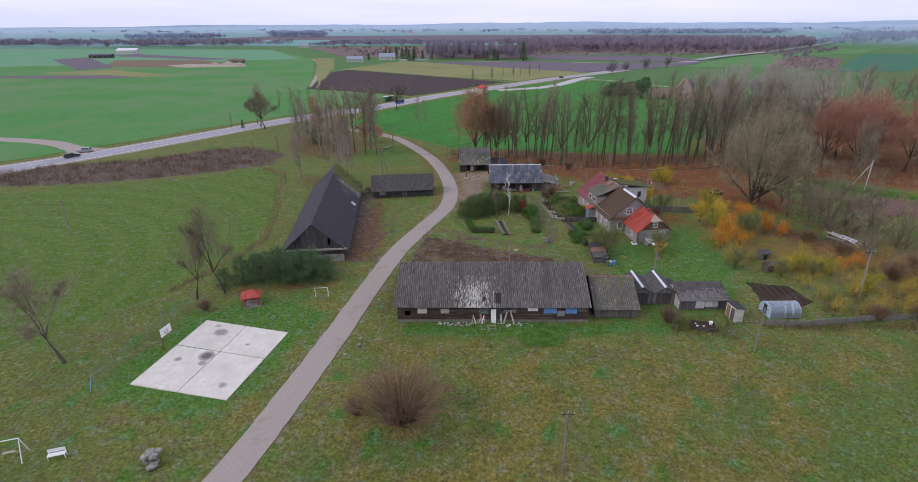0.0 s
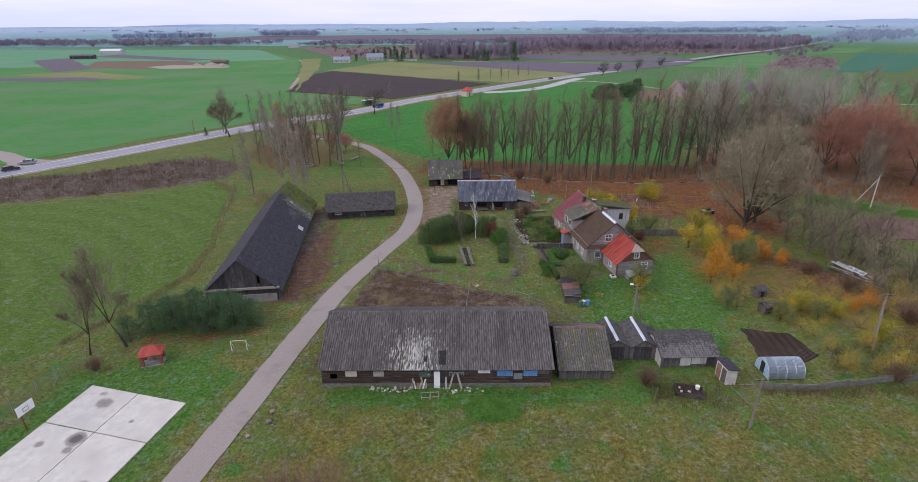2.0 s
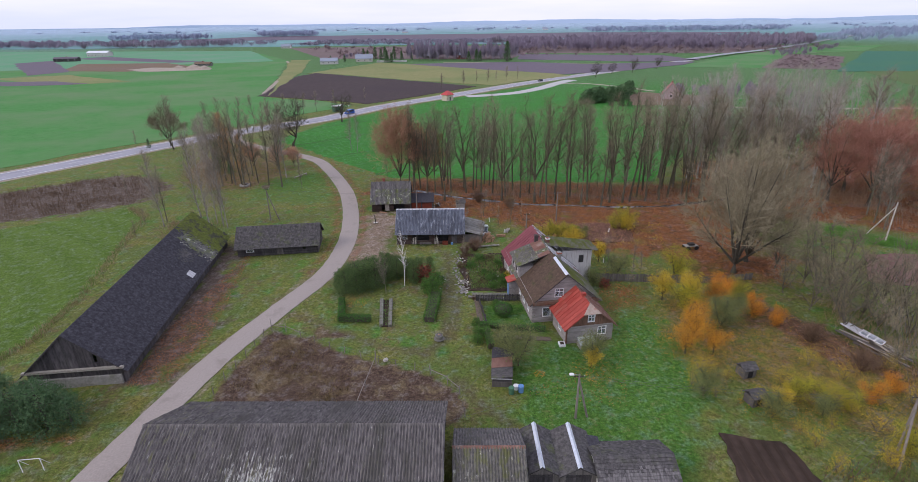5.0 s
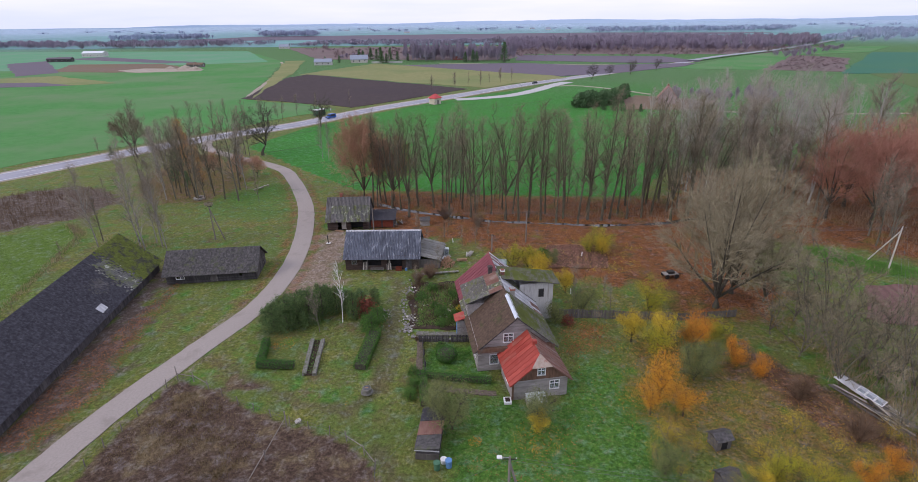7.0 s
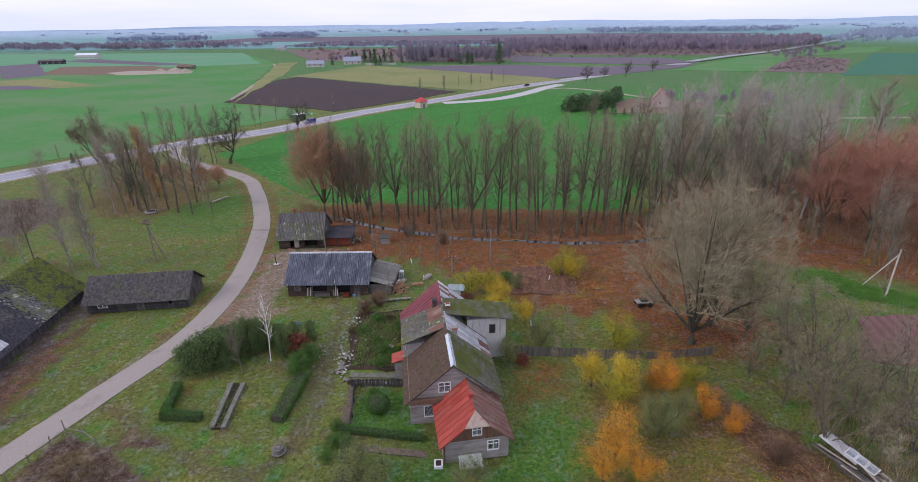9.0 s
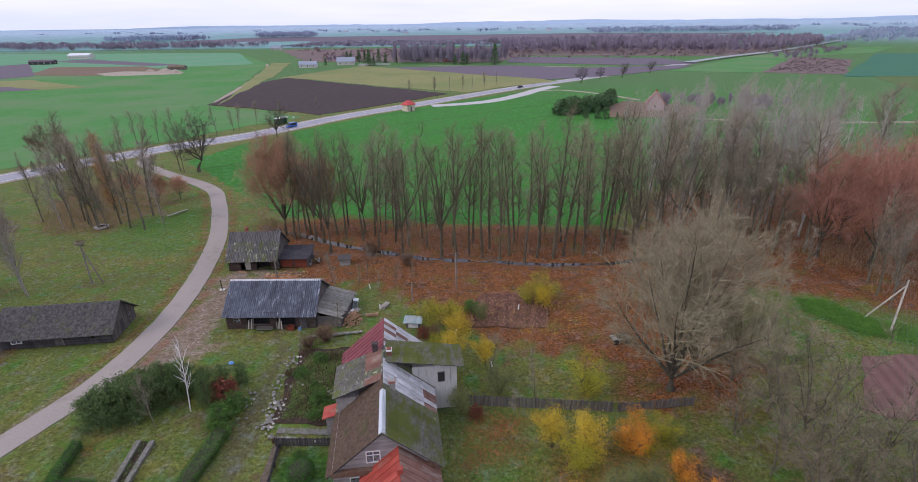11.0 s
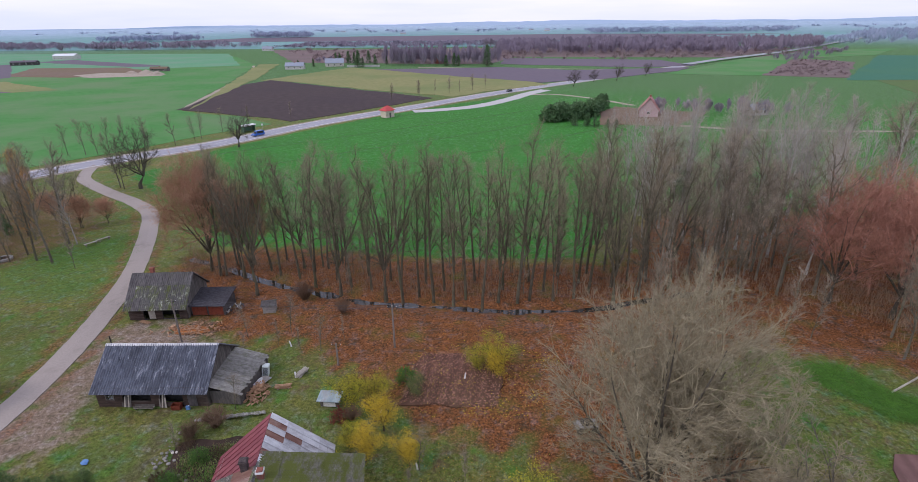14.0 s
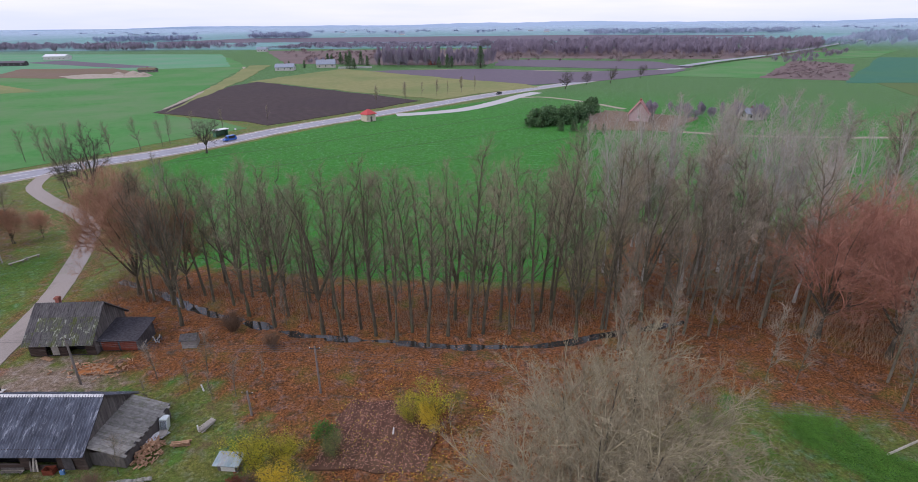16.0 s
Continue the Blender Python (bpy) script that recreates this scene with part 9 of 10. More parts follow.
for k in range(8):
    part("billet", log_me[0], None, saw, "", pose(srng.uniform(-1, 1), srng.uniform(-0.7, 0.7), 0.05, 0, 0, srng.uniform(0, 360)))
for x, y, n, lab in ((25.9, 131.6, 9, "small stack of pale sawn boards"), (24.6, 129.1, 8, "small stack of brown boards"), (19.4, 126.0, 0, "")):
    if n:
        stack = thing("board_stack", lab, "boards", pose(x, y, 0, 0, 0, 70 if x > 25 else 10), "board stacks")
        for k in range(n):
            part("board", boxed(-0.9, -0.07, 0, 0.9, 0.07, 0.05), pale_wood if x > 25 else cut_wood, stack, "", pose(srng.uniform(-0.06, 0.06), -0.35 + 0.24 * (k % 3), 0.1 + 0.16 * (k // 3), 0, 0, srng.uniform(-6, 6)))
        for xx in (-0.6, 0.6):
            part("bearer", boxed(xx - 0.05, -0.5, 0, xx + 0.05, 0.4, 0.1), pole_wood, stack)
fridge = thing("discarded_cabinet", "white glazed cabinet leaning at the lean-to", "cabinet", pose(21.6, 131.3, 0, 0, 8, 10))
part("body", boxed(-0.4, -0.4, 0, 0.4, 0.4, 1.5, bevel=0.03), surface("pale_enamel", (0.5, 0.56, 0.54), (0.62, 0.67, 0.65), 3, rough=0.4), fridge)
part("glass_door", boxed(-0.3, -0.43, 0.2, 0.3, -0.4, 1.35), window_glass, fridge)
for k in range(5):
    solid("scrap_sheet", boxed(-0.5, -0.35, 0, 0.5, 0.35, 0.05), (pale_wood, pale_tin, white_paint)[k % 3], "pale scrap sheet beside the lean-to", "scrap", "scrap sheets", m=pose(21.6 + srng.uniform(-0.4, 1.0), 129.6 + srng.uniform(-1, 1.6), 0.1 + 0.07 * k, srng.uniform(-8, 8), srng.uniform(-10, 10), srng.uniform(0, 90)))
crate_b = thing("crate", "red-brown wooden crate under the byre eave", "crate", pose(13.9, 125.1, 0, 0, 0, 4))
for k in range(4):
    part("slat", boxed(-0.5, -0.33, 0.05 + 0.15 * k, 0.5, -0.29, 0.17 + 0.15 * k), red_wood, crate_b)
for x in (-0.48, 0.48):
    part("side", boxed(x - 0.02, -0.29, 0.03, x + 0.02, 0.3, 0.64), red_wood, crate_b)
part("back", boxed(-0.46, 0.28, 0.03, 0.46, 0.31, 0.64), red_wood, crate_b)
can = thing("canister", "blue plastic canister under the byre eave", "canister", pose(15.2, 125.0, 0, 0, 0, 10))
part("body", boxed(-0.2, -0.14, 0, 0.2, 0.14, 0.5, bevel=0.04), blue_paint, can)
part("cap", tubed((0.1, 0, 0.5), (0.1, 0, 0.56), 0.05, 0.05, 8), white_paint, can)
trough = thing("feed_trough", "grey plank trough leaning at the byre wall", "trough", pose(10.2, 125.0, 0, 0, 0, 2))
part("base", boxed(-1.1, -0.2, 0.2, 1.1, 0.2, 0.25), pale_wood, trough)
for y in (-0.2, 0.17):
    part("side", boxed(-1.1, y, 0.25, 1.1, y + 0.03, 0.5), board_grey, trough)
for x in (-0.9, 0.9):
    part("foot", boxed(x - 0.05, -0.18, 0, x + 0.05, 0.18, 0.2), board_dark, trough)
for x, n in ((7.6, 5), (11.9, 4)):
    lean_b = thing("leaning_boards", "pale boards leaning at the byre front", "boards", pose(x, 125.2, 0), "board stacks")
    for k in range(n):
        part("board", boxed(-0.08, -0.02, 0, 0.08, 0.02, srng.uniform(1.2, 1.9)), pale_wood if k % 2 else board_grey, lean_b, "", pose(0.22 * k, 0.0, 0.02, -14, srng.uniform(-6, 6), 0))
for x, y in ((10.3, 146.2), (11.4, 147.6)):
    sc = thing("scrap_heap", "grey boards and scrap beside the shed", "scrap", pose(x, y, 0, 0, 0, 30), "scrap heaps")
    for k in range(9):
        part("board", boxed(-0.08, -0.7, 0, 0.08, 0.7, 0.04), pale_wood if k % 2 else board_dark, sc, "", pose(srng.uniform(-0.5, 0.5), srng.uniform(-0.3, 0.3), 0.1 + 0.06 * k, srng.uniform(-25, 25), srng.uniform(-15, 15), srng.uniform(-40, 40)))
kennel = thing("pump_house", "small grey gabled pump house", "hut", pose(16.4, 146.8, 0, 0, 0, 12))
part("body", boxed(-0.9, -0.8, 0, 0.9, 0.8, 1.2), concrete_grey, kennel)
for sgn in (0, 180):
    part("roof", boxed(-1.1, 0, 0, 1.1, 1.15, 0.06, Matrix.Translation((0, 0, 1.75)) @ pose(0, 0, 0, 0, 0, sgn) @ pose(0, 0, 0, -30, 0, 0)), old_shingle, kennel)
part("gable_fill", prism(bmesh.new(), [(-0.9, -0.8, 1.2), (-0.9, 0.8, 1.2), (-0.9, 0, 1.68)], (1.8, 0, 0)), concrete_grey, kennel)
plank = thing("ramp_board", "yellow plank ramp before the porch", "ramp", pose(-0.7, 143.2, 0, 0, 0, -20))
for k in range(3):
    part("plank", boxed(-0.9, -0.3 + 0.2 * k, 0.02, 0.9, -0.12 + 0.2 * k, 0.08), cut_wood, plank)
stove = thing("iron_stovepipe", "short iron pipe standing on a pale slab", "pipe", pose(-1.3, 136.8, 0))
part("slab", boxed(-0.4, -0.3, 0, 0.4, 0.3, 0.08), concrete_pale, stove)
part("pipe", tubed((0, 0, 0.08), (-0.1, 0.1, 1.7), 0.09, 0.08, 8), dark_iron, stove)
cart = thing("farm_cart", "old grey farm machine under the lindens", "farm machine", pose(58.9, 122.9, 0, 0, 0, 10))
part("bed", boxed(-1.2, -0.6, 0.6, 1.2, 0.6, 0.75), concrete_grey, cart)
part("hopper", boxed(-0.5, -0.4, 0.75, 0.6, 0.4, 1.15, bevel=0.05), dark_iron, cart)
for x in (-0.8, 0.8):
    for y in (-0.7, 0.7):
        part("wheel", tubed((x, y - 0.06, 0.38), (x, y + 0.06, 0.38), 0.38, 0.38, 14), rubber, cart)
part("drawbar", tubed((1.2, 0, 0.6), (2.4, 0, 0.4), 0.05, 0.04, 6), dark_iron, cart)
solid("blue_tarp", rough_stone(0.45, srng, 0.3), blue_paint, "small crumpled blue tarpaulin", "tarpaulin", m=pose(8.9, 117.2, 0.1))
for x, y in ((37.0, 124.3), (22.7, 137.5), (25.4, 131.0), (46.0, 131.0), (41.8, 117.2)):
    solid("whitewashed_stump", tubed((0, 0, 0), (0.05, 0, 0.9), 0.1, 0.08, 8), white_paint, "whitewashed young trunk in the orchard", "stump", "whitewashed trunks", m=pose(x, y, -0.05, 0, 6, 40 * x))
for x, y in ((21.0, 137.5), (24.5, 136.0), (18.0, 134.5), (29.5, 139.0), (17.5, 118.6), (41.5, 113.5), (46.5, 115.5), (44.0, 108.0), (31.5, 118.0)):
    plant("sapling", x, y, 0.55)
for x, y, s in ((16.0, 139.5, 0.35), (21.5, 141.0, 0.4), (27.0, 136.5, 0.35), (20.5, 125.2, 0.3), (42.0, 117.0, 0.32), (46.5, 111.5, 0.3)):
    plant("ash", x, y, s)
tyre = thing("planter_ring", "large concrete ring planter lying on the grass", "planter", pose(-40.2, 164.4, 0))
bm = bmesh.new()
tyre_rings = [[bm.verts.new((r_ * math.cos(math.tau * k / 18), r_ * math.sin(math.tau * k / 18), z)) for k in range(18)] for r_, z in ((0.9, 0), (1.35, 0), (1.4, 0.38), (1.3, 0.45), (0.95, 0.45), (0.9, 0.4))]
for a, b in zip(tyre_rings, tyre_rings[1:] + tyre_rings[:1]):
    for k in range(18):
        bm.faces.new((a[k], a[(k + 1) % 18], b[(k + 1) % 18], b[k]))
bmesh.ops.recalc_face_normals(bm, faces=bm.faces)
part("ring", bm, concrete_grey, tyre)
part("soil", tubed((0, 0, 0), (0, 0, 0.3), 0.9, 0.9, 14), bed_soil, tyre)
for k, (x, y) in enumerate(((-28.6, 171.5), (-27.6, 173.9))):
    bn = thing("picnic_bench", "grey plank bench by the grove", "bench", pose(x, y, 0, 0, 0, 60), "grove benches")
    part("seat", boxed(-1.2, -0.2, 0.42, 1.2, 0.2, 0.5), pale_wood, bn)
    for xx in (-0.9, 0.9):
        part("leg", boxed(xx - 0.1, -0.15, 0, xx + 0.1, 0.15, 0.42), pole_wood, bn)


# ---- poles and lines ----
def pole(label, x, y, h, strut=None, material=None, arms=1, lean=(0, 0), group="power poles"):
    mat_ = material or pole_wood
    ob = thing("utility_pole", label, "utility pole", pose(x, y, 0), group)
    part("mast", tubed((0, 0, -0.3), (lean[0], lean[1], h), 0.14, 0.10, 8), mat_, ob)
    if strut:
        part("strut", tubed((strut[0], strut[1], -0.2), (lean[0] * 0.9, lean[1] * 0.9, h * 0.9), 0.12, 0.10, 8), mat_, ob)
    for k in range(arms):
        z = h - 0.3 - 0.5 * k
        part("crossarm", boxed(lean[0] - 0.6, lean[1] - 0.035, z, lean[0] + 0.6, lean[1] + 0.035, z + 0.07), dark_iron, ob)
        for s in (-0.55, 0.0, 0.55):
            part("insulator", tubed((lean[0] + s, lean[1], z + 0.1), (lean[0] + s, lean[1], z + 0.2), 0.035, 0.025, 6), white_paint, ob)
    return ob


def wires(a, b, n=4, sag=0.9, spread=1.2, kind_=None):
    ob = thing("power_line", "sagging overhead wires between poles", "power line")
    a, b = np.array(a, float), np.array(b, float)
    side = np.array((-(b - a)[1], (b - a)[0], 0))
    side /= np.linalg.norm(side)
    for k in range(n):
        off = side * spread * ((k / (n - 1) - 0.5) if n > 1 else 0)
        strand = Wood()
        strand.limb([a + off + (b - a) * t - np.array((0, 0, sag * 4 * t * (1 - t))) for t in np.linspace(0, 1, 13)], [0.012] * 13, 3)
        part("wire", strand.mesh("wire", wire_mat), None, ob)


pole("grey wooden power pole in the meadow", 8.7, 37.6, 7.0)
pole("grey wooden power pole by the fence", 35.9, 57.4, 6.2)
pole("leaning grey pole with a strut", 60.2, 74.2, 6.6, (-1.6, -2.4))
pole("lamp pole with a strut in the yard", 29.9, 78.4, 5.6, (1.3, 0.2))
lamp = thing("yard_lamp", "white street lamp head on the yard pole", "lamp", pose(29.9, 78.4, 5.5))
part("bracket", tubed((0, 0, 0), (-0.7, -0.3, 0.35), 0.03, 0.03, 6), steel, lamp)
part("head", boxed(-1.1, -0.5, 0.28, -0.65, -0.15, 0.45, bevel=0.05), white_paint, lamp)
pole("wooden pole at the log shed", 7.4, 138.2, 6.6)
pole("wooden pole in the leaf litter", 36.6, 137.4, 6.4)
pole("wooden pole beside the fruit trees", 30.0, 133.6, 3.2)
pole("pole behind the shingle shed with a strut", -24.2, 138.6, 7.2, (1.9, 0.1))
nest = thing("stork_nest", "broad nest of dark sticks on top of the pole", "nest", pose(-24.2, 138.6, 7.2))
nest_rng = random.Random(17)
sticks = Wood()
for _ in range(260):
    a, d, z = nest_rng.uniform(0, math.tau), nest_rng.uniform(0.35, 0.75), nest_rng.uniform(0.0, 0.42)
    q = Vector((d * math.cos(a), d * math.sin(a), z))
    w = Vector((-math.sin(a), math.cos(a), nest_rng.uniform(-0.2, 0.2))) + rand_vec(nest_rng, 0.25)
    sticks.limb([q - w * 0.35, q + w * 0.35], [0.016, 0.012], 3)
part("stick_rim", sticks.mesh("stick_rim", twig_alder), None, nest)
part("bowl", tubed((0, 0, 0.0), (0, 0, 0.2), 0.35, 0.6, 12), bark_dark, nest)
pole("old field pole in a bare patch", -79.0, 94.8, 7.4)
pole("white concrete A-frame pole by the stream", 96.2, 126.1, 7.7, (-1.2, 3.6), white_brick, 1)
pole("white concrete A-frame pole behind the stream", 150, 222, 9, (-3, 1), white_brick, 1)
wires((8.7, 37.6, 6.8), (35.9, 57.4, 6.0), 4, 0.8)
wires((35.9, 57.4, 6.0), (60.2, 74.2, 6.4), 4, 0.6)
wires((60.2, 74.2, 6.4), (96.2, 126.1, 7.4), 4, 1.2)
wires((8.7, 37.6, 6.8), (-2, 10, 7), 4, 0.6)
wires((29.9, 78.4, 5.4), (60.2, 74.2, 6.2), 2, 0.6, 0.4)
wires((7.4, 138.2, 6.4), (36.6, 137.4, 6.2), 4, 0.5)
wires((36.6, 137.4, 6.2), (96.2, 126.1, 7.3), 4, 1.2)
wires((29.9, 78.4, 5.3), (16, 71, 5.8), 1, 0.3)
wires((17, 76.5, 3), (28.5, 97.5, 4.0), 1, 0.4)
wires((7.4, 138.2, 6.2), (-24.2, 138.6, 7.0), 2, 0.6, 0.5)

# ---- along the main road and beyond ----
kiosk = thing("kiosk", "small cream kiosk with a red pyramid roof", "kiosk", pose(6.0, 321.0, 0, 0, 0, 50))
part("wall", boxed(-2.4, -2.0, 0, 2.4, 2.0, 3.0), plaster_cream, kiosk)
bm = bmesh.new()
for tri in (((-2.9, -2.5, 3.0), (2.9, -2.5, 3.0), (0.6, 0, 5.0), (-0.6, 0, 5.0)), ((2.9, 2.5, 3.0), (-2.9, 2.5, 3.0), (-0.6, 0, 5.0), (0.6, 0, 5.0)), ((2.9, -2.5, 3.0), (2.9, 2.5, 3.0), (0.6, 0, 5.0)), ((-2.9, 2.5, 3.0), (-2.9, -2.5, 3.0), (-0.6, 0, 5.0))):
    prism(bm, tri, (0, 0, 0.12))
bmesh.ops.recalc_face_normals(bm, faces=bm.faces)
part("roof", bm, surface("bright_red_tin", (0.45, 0.05, 0.05), (0.55, 0.08, 0.075), 2, rough=0.5), kiosk)
part("door", boxed(-0.5, -2.05, 0.05, 0.5, -2.0, 2.1), board_grey, kiosk)
stop = thing("bus_shelter", "dark green bus shelter with a white roof edge", "bus shelter", pose(-45.0, 287.6, 0, 0, 0, 56))
part("back", boxed(-2.6, 0.9, 0, 2.6, 1.05, 2.5), green_paint, stop)
for x in (-2.6, 2.5):
    part("side", boxed(x, -1.0, 0, x + 0.12, 0.9, 2.5), green_paint, stop)
part("roof", boxed(-2.9, -1.5, 2.5, 2.9, 1.2, 2.75), white_paint, stop)
part("bench", boxed(-2.2, 0.4, 0.42, 2.2, 0.85, 0.5), board_dark, stop)
for x, y in ((-40.5, 291), (2, 328), (-66, 236), (56, 390)):
    sg = thing("road_sign", "small roadside sign on a steel post", "road sign", pose(x, y, 0, 0, 0, 50), "road signs")
    part("post", tubed((0, 0, 0), (0, 0, 2.4), 0.04, 0.04, 6), steel, sg)
    part("plate", boxed(-0.35, -0.03, 1.8, 0.35, 0.0, 2.5), white_paint, sg)


def car(label, x, y, turn, paint, van=False, name="car"):
    ob = thing(name, label, "van" if van else "car", pose(x, y, 0.11, 0, 0, turn), "vehicles on the main road")
    L, H = (4.9, 1.95) if van else (4.4, 1.45)
    prof = [(-L / 2, 0.3), (-L / 2, 0.95), (-L / 2 + 0.15, H - 0.1), (-L / 2 + 0.5, H), (L * 0.12, H), (L * 0.30, 1.05 if van else 0.95), (L / 2 - 0.1, 0.85), (L / 2, 0.55), (L / 2, 0.3)] if van else \
        [(-L / 2, 0.3), (-L / 2, 0.85), (-L * 0.42, 0.95), (-L * 0.28, H - 0.05), (L * 0.06, H), (L * 0.22, 0.95), (L / 2 - 0.15, 0.8), (L / 2, 0.55), (L / 2, 0.3)]
    bm = bmesh.new()
    prism(bm, [(a, -0.85, b) for a, b in prof], (0, 1.7, 0))
    bmesh.ops.recalc_face_normals(bm, faces=bm.faces)
    body = part("body", bm, paint, ob)
    for s in (-0.861, 0.855):
        part("side_window", boxed(-L * 0.36 if van else -L * 0.26, s, 1.0, L * 0.14, s + 0.006, H - 0.18), interior_shade, ob)
    part("windscreen", boxed(0, -0.75, 0, 0.012, 0.75, 0.62 if not van else 0.85, Matrix.Translation((L * 0.305 if van else L * 0.225, 0, 1.02)) @ pose(0, 0, 0, 0, -52 if not van else -42, 0)), interior_shade, ob)
    part("rear_window", boxed(-0.01, -0.7, 0, 0.0, 0.7, 0.5, Matrix.Translation((-L / 2 + 0.02 if van else -L * 0.42, 0, 1.0)) @ pose(0, 0, 0, 0, 8 if van else 50, 0)), interior_shade, ob)
    for s in (-0.6, 0.6):
        part("headlight", boxed(L / 2 - 0.02, s - 0.18, 0.6, L / 2 + 0.02, s + 0.18, 0.74), white_paint, ob)
        part("tail_light", boxed(-L / 2 - 0.02, s - 0.12, 0.65, -L / 2 + 0.01, s + 0.12, 0.85), red_paint, ob)
    for a in (-L * 0.31, L * 0.31):
        for s in (-0.8, 0.62):
            w = part("wheel", tubed((a, s, 0.31), (a, s + 0.18, 0.31), 0.31, 0.31, 14), rubber, ob)
            part("rim", tubed((a, s - 0.01, 0.31), (a, s + 0.19, 0.31), 0.18, 0.18, 10), steel, w)


car_blue = surface("blue_car_paint", (0.03, 0.10, 0.36), (0.04, 0.12, 0.4), 2, rough=0.25, spec=0.5, relief=0)
car_dark = surface("dark_car_paint", (0.03, 0.035, 0.045), (0.04, 0.045, 0.055), 2, rough=0.25, spec=0.5, relief=0)
car_silver = surface("silver_car_paint", (0.36, 0.37, 0.4), (0.42, 0.43, 0.46), 2, rough=0.3, metal=0.5, relief=0)
car("blue van driving on the main road", -37.5, 278.6, 235, car_blue, True, "van")
car("dark car driving on the main road", -125.5, 159.5, 51, car_dark)
car("silver car waiting at the side road", -126.5, 167.0, 200, car_silver)
car("dark car driving far along the road", 66.5, 411, 230, car_dark)


def far_house(label, x, y, turn, L, W, he, hr, wall, roof, name="far_house", windows=3):
    ob = thing(name, label, "house", pose(x, y, 0, 0, 0, turn), "distant houses")
    bm = bmesh.new()
    prism(bm, [(-L / 2, -W / 2, 0), (-L / 2, -W / 2, he), (-L / 2, 0, hr), (-L / 2, W / 2, he), (-L / 2, W / 2, 0)], (L, 0, 0))
    bmesh.ops.recalc_face_normals(bm, faces=bm.faces)
    part("wall", bm, wall, ob)
    sl = math.hypot(W / 2 + 0.5, (hr - he) * (W / 2 + 0.5) / (W / 2))
    for side in (-1, 1):
        part("roof", boxed(-L / 2 - 0.5, 0, 0.02, L / 2 + 0.5, sl, 0.18), roof, ob, "", slope_matrix(side, 0, hr, W / 2 + 0.5, (hr - he) * (W / 2 + 0.5) / (W / 2)))
    for k in range(windows):
        u = -L / 2 + L * (k + 0.5) / windows
        w = part("window", boxed(u - 0.6, -W / 2 - 0.06, 1.0, u + 0.6, -W / 2, 2.4), white_paint, ob)
        part("pane", boxed(u - 0.5, -W / 2 - 0.07, 1.1, u + 0.5, -W / 2 - 0.06, 2.3), interior_shade, w)
    for sx in (-1, 1):
        w = part("window", boxed(sx * L / 2 - 0.03, -0.6, he * 0.4, sx * L / 2 + 0.03, 0.6, he * 0.4 + 1.3), white_paint, ob)
        part("pane", boxed(sx * (L / 2 + 0.035) - 0.006, -0.5, he * 0.4 + 0.1, sx * (L / 2 + 0.035) + 0.006, 0.5, he * 0.4 + 1.2), interior_shade, w)
    part("chimney", boxed(-0.4, -0.4, hr - 0.8, 0.4, 0.4, hr + 0.9), brick_mat, ob)
    return ob


red_far = surface("pinkish_tile_roof", (0.3, 0.13, 0.12), (0.4, 0.19, 0.17), 2, rough=0.8)
grey_far = surface("blue_grey_roof", (0.22, 0.25, 0.31), (0.32, 0.35, 0.41), 2, rough=0.7)
far_house("pink plastered house with steep roof beyond the grove", 124, 320.5, 72, 9, 8, 3.2, 8.2, pink_plaster, red_far, windows=3)
far_house("small pale outbuilding behind the grove", 172, 322, 12, 8, 6, 2.8, 4.6, siding_white, grey_far, "outbuilding", 2)
far_house("white farmhouse with a blue-grey roof", -98, 632, 12, 18, 9, 3.6, 7.5, white_brick, grey_far)
far_house("white bungalow with a dark roof", -128, 600, 5, 17, 9, 3.2, 6, siding_white, grey_far)
far_house("brick house among farm trees", 8, 660, 30, 11, 8, 4.5, 8, brick_mat, grey_far)
far_house("grey outbuilding among farm trees", -30, 676, 0, 14, 7, 3, 6, board_grey, grey_far, "outbuilding")
far_house("white long farm hall in the fields", -503, 800, 4, 28, 14, 4.6, 7, siding_white, surface("white_hall_roof", (0.62, 0.63, 0.66), (0.75, 0.76, 0.78), 2, rough=0.5, relief=0), "farm_hall", 6)
far_house("dark farm hall in the fields", -470, 690, 12, 26, 9, 3.5, 5, board_dark, plough_far, "farm_hall", 4)
far_house("grey farmhouse in the fields", -640, 650, 8, 20, 9, 3.5, 7, siding_white, grey_far)
far_house("small sheds by the sand heaps", -255, 590, 0, 16, 6, 2.6, 4, board_grey, fallow_mat, "outbuilding")
far_house("small pale farmstead in far fields", -300, 985, 0, 16, 8, 3.5, 7, siding_white, grey_far)
for k in range(14):
    fh = random.Random(k)
    far_house("tiny pale house near the horizon", fh.uniform(-1600, 2600), fh.uniform(2000, 3400), fh.uniform(-30, 30), 22, 11, 5, 9, siding_white, grey_far, windows=3)
far_fence = thing("white_wall", "low white garden wall at the farm", "wall", pose(-66, 619, 0, 0, 0, 8))
part("wall", boxed(-16, -0.2, 0, 16, 0.2, 1.8), siding_white, far_fence)
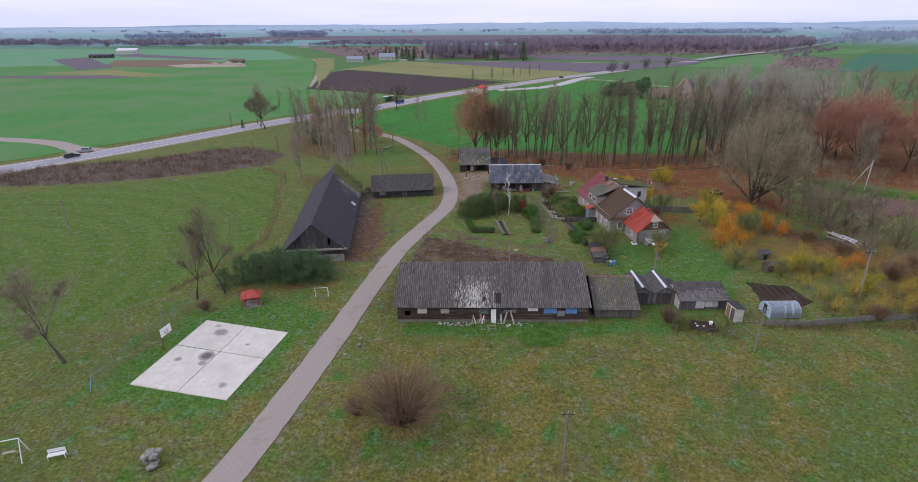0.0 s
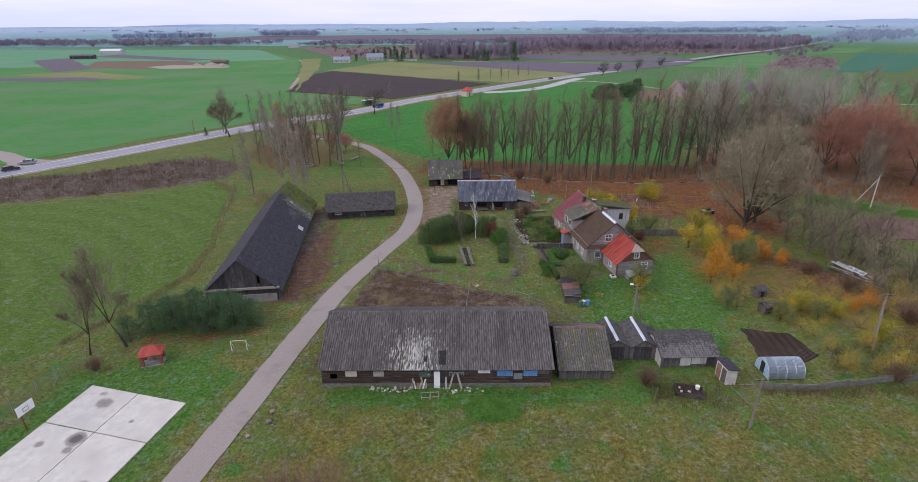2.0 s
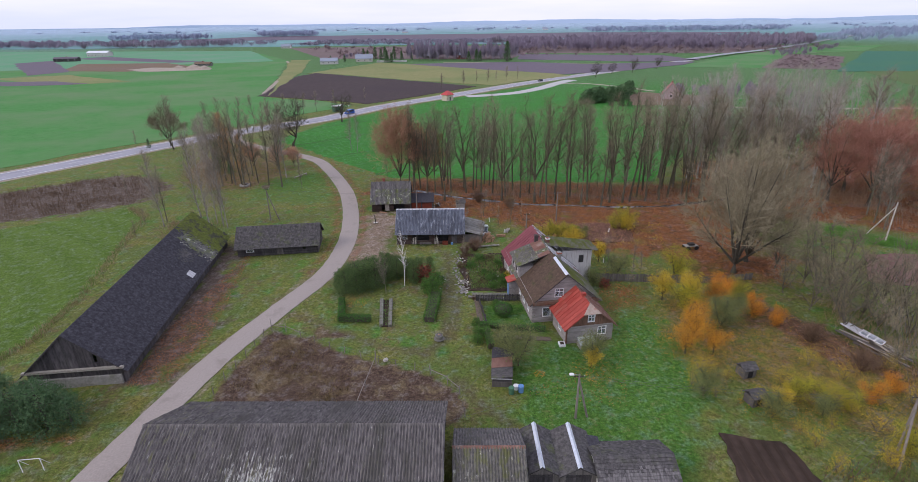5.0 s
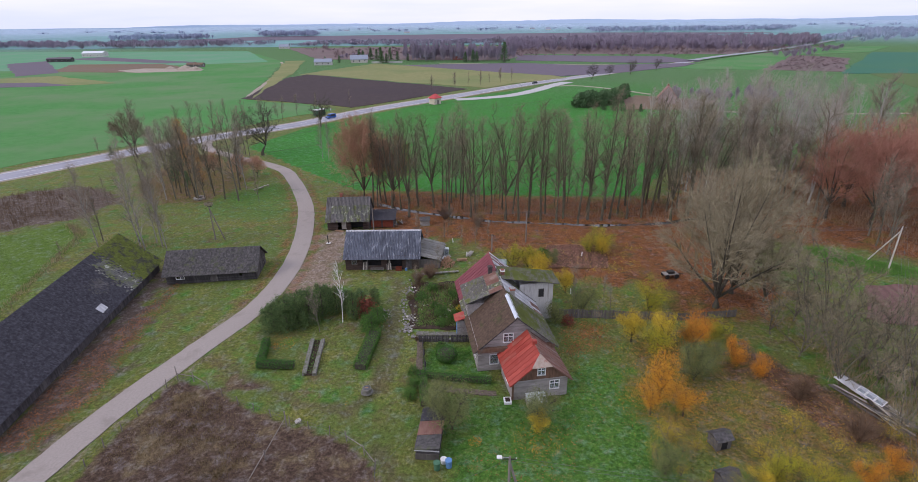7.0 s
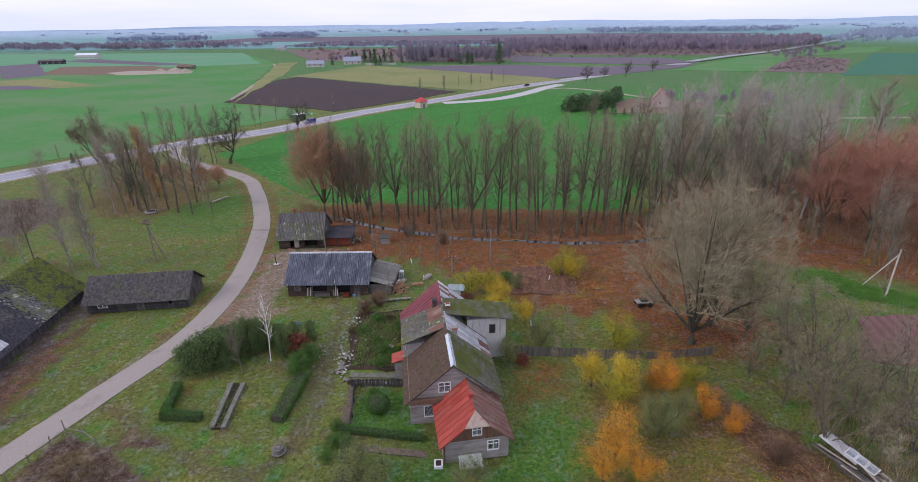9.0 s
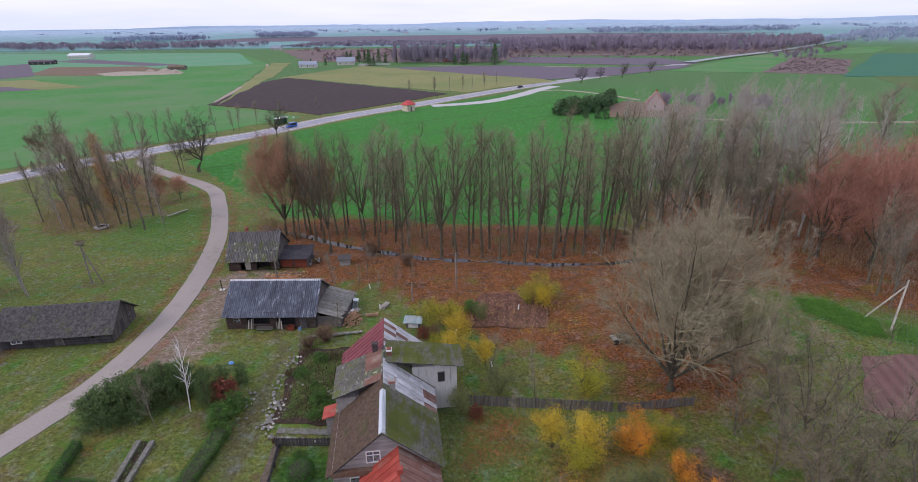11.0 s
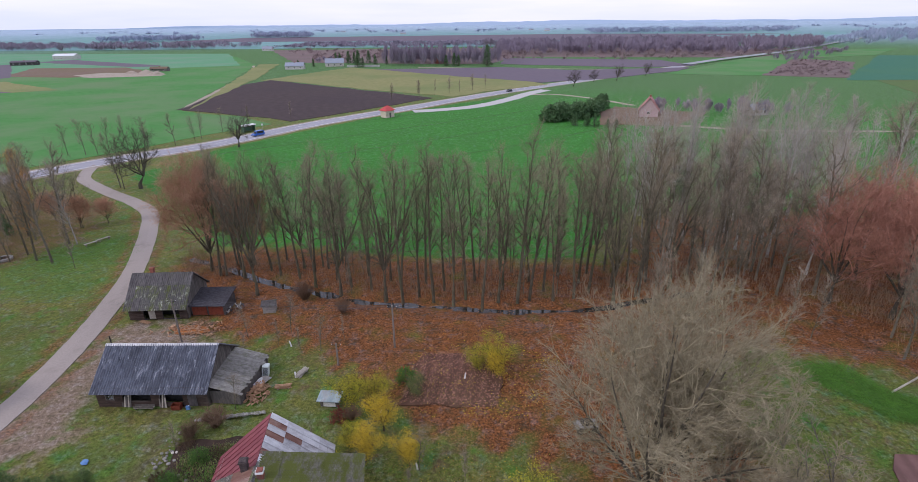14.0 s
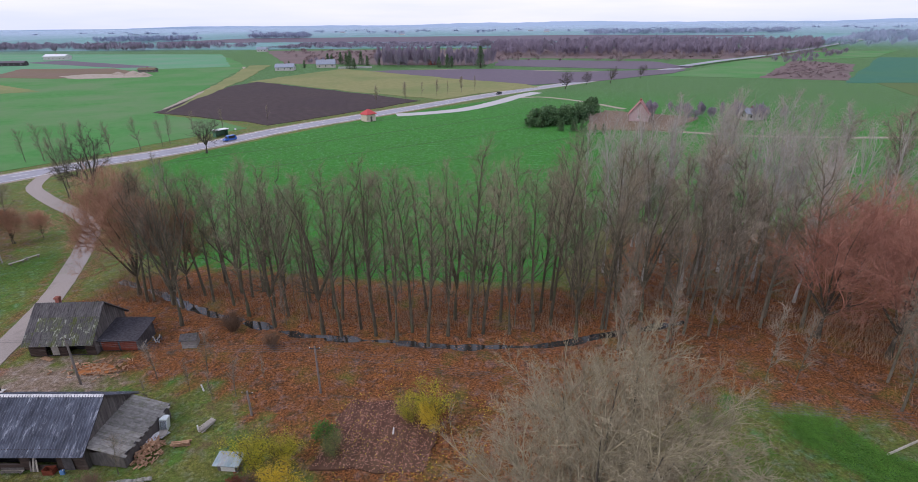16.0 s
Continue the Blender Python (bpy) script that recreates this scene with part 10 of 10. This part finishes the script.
for x, y, r, h in ((-250, 560, 9, 4), (-236, 552, 7, 3.4), (-268, 566, 6, 2.6)):
    bm = bmesh.new()
    n = 18
    apex = bm.verts.new((0, 0, h))
    hr_ = random.Random(int(r))
    rim = [bm.verts.new((r * math.cos(k * math.tau / n) * hr_.uniform(0.85, 1.15), r * math.sin(k * math.tau / n) * hr_.uniform(0.85, 1.15), -0.1)) for k in range(n)]
    mid = [bm.verts.new((v.co.x * 0.5, v.co.y * 0.5, h * hr_.uniform(0.5, 0.62))) for v in rim]
    for k in range(n):
        bm.faces.new((rim[k], rim[(k + 1) % n], mid[(k + 1) % n], mid[k]))
        bm.faces.new((mid[k], mid[(k + 1) % n], apex))
    solid("sand_mound", bm, gravel_mat, "pale heap of sand in the field", "sand heap", "sand heaps", m=pose(x, y, 0))


# ---- distant woods: twiggy crowns too many to count ----
def far_wood(label, poly, n, height, width, material, seed, twigs=26):
    twigs = int(twigs * 2.4)
    r = np.random.default_rng(seed)
    pts = in_poly(poly, n, r)
    v, base = [], []
    for x, y in pts:
        h, w = r.uniform(*height), r.uniform(*width)
        a = r.uniform(0, math.tau, twigs)
        d = np.sqrt(r.uniform(0.02, 1, twigs)) * w
        top = np.stack([x + d * np.cos(a), y + d * np.sin(a), h * (1.02 - 0.35 * (d / w) ** 2) * r.uniform(0.75, 1.0, twigs)], 1)
        low = np.stack([x + 0.35 * d * np.cos(a), y + 0.35 * d * np.sin(a), h * r.uniform(0.0, 0.45, twigs)], 1)
        side = np.stack([-np.sin(a), np.cos(a), np.zeros(twigs)], 1) * w * r.uniform(0.035, 0.08, (twigs, 1))
        v.append(np.stack([low, top - side, top + side], 1).reshape(-1, 3))
    v = np.concatenate(v)
    me = bpy.data.meshes.new("far_wood")
    me.from_pydata(v.tolist(), [], np.arange(len(v)).reshape(-1, 3).tolist())
    me.materials.append(material)
    tagged(new("far_wood", me), label, "woods", kind="stuff")


# mauve is partly bare-twig colour; the paling and the blue are painted haze
mauve = surface("hazed_mauve_twigs", (0.215, 0.18, 0.235), (0.305, 0.26, 0.32), 0.05, rough=0.95, relief=0, island=0.1)
bluish = surface("haze_blue_twigs", (0.29, 0.335, 0.45), (0.38, 0.425, 0.54), 0.03, rough=0.95, relief=0, island=0.1)
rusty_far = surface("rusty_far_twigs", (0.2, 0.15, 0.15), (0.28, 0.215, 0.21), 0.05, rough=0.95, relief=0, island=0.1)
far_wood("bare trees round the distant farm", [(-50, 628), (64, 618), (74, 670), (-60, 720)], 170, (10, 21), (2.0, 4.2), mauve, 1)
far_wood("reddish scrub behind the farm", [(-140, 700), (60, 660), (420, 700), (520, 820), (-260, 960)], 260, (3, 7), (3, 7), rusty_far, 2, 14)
far_wood("bare wood behind the fields, mauve with painted haze", [(80, 800), (370, 760), (520, 860), (640, 1060), (400, 1180), (60, 1060)], 900, (10, 18), (5, 9), mauve, 3, 18)
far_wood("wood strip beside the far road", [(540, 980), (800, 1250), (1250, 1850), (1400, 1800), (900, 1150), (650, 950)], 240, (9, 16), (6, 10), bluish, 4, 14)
far_wood("bare wood towards the horizon, coloured haze-blue", [(430, 1900), (1050, 1900), (1200, 2200), (450, 2250)], 340, (12, 20), (10, 18), bluish, 5, 14)
far_wood("bare wood towards the horizon, coloured haze-blue", [(-660, 1800), (-480, 1820), (-520, 1980), (-700, 1950)], 120, (14, 22), (10, 16), bluish, 6, 14)
far_wood("bare wood towards the horizon, coloured haze-blue", [(-960, 1520), (-740, 1560), (-760, 1700), (-1000, 1650)], 140, (12, 20), (9, 15), bluish, 7, 14)
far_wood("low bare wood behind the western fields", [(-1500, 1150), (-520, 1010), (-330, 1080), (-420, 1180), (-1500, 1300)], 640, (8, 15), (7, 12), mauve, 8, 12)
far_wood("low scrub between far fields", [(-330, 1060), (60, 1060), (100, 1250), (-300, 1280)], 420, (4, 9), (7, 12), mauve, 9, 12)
far_wood("woods on the horizon, coloured haze-blue", [(-2600, 2500), (2600, 2400), (2800, 3200), (-2800, 3300)], 110, (10, 18), (18, 40), bluish, 10, 12)
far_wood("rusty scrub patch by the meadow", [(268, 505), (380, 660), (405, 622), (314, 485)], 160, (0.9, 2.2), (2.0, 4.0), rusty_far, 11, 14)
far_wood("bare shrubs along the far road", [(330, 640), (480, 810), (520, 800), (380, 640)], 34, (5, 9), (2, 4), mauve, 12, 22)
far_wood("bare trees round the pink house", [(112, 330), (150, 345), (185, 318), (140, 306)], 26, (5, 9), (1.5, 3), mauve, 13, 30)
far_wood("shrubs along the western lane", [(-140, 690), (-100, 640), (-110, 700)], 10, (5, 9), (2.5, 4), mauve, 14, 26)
for x, y, s in ((56, 611, 3.0), (-58, 640, 1.6), (-70, 668, 2.0), (-84, 660, 1.8), (-78, 652, 2.2), (-92, 668, 2.0), (-98, 655, 1.7), (-70, 611, 1.9), (-66, 616, 1.5), (-104, 662, 1.8), (16, 618, 1.6), (24, 616, 1.9), (28, 622, 1.6), (-48, 650, 1.3), (-132, 622, 1.1), (-118, 626, 1.2)):
    plant("spruce", x, y, s)

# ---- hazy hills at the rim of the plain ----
# haze put in as a bluish base colour and a steady glow
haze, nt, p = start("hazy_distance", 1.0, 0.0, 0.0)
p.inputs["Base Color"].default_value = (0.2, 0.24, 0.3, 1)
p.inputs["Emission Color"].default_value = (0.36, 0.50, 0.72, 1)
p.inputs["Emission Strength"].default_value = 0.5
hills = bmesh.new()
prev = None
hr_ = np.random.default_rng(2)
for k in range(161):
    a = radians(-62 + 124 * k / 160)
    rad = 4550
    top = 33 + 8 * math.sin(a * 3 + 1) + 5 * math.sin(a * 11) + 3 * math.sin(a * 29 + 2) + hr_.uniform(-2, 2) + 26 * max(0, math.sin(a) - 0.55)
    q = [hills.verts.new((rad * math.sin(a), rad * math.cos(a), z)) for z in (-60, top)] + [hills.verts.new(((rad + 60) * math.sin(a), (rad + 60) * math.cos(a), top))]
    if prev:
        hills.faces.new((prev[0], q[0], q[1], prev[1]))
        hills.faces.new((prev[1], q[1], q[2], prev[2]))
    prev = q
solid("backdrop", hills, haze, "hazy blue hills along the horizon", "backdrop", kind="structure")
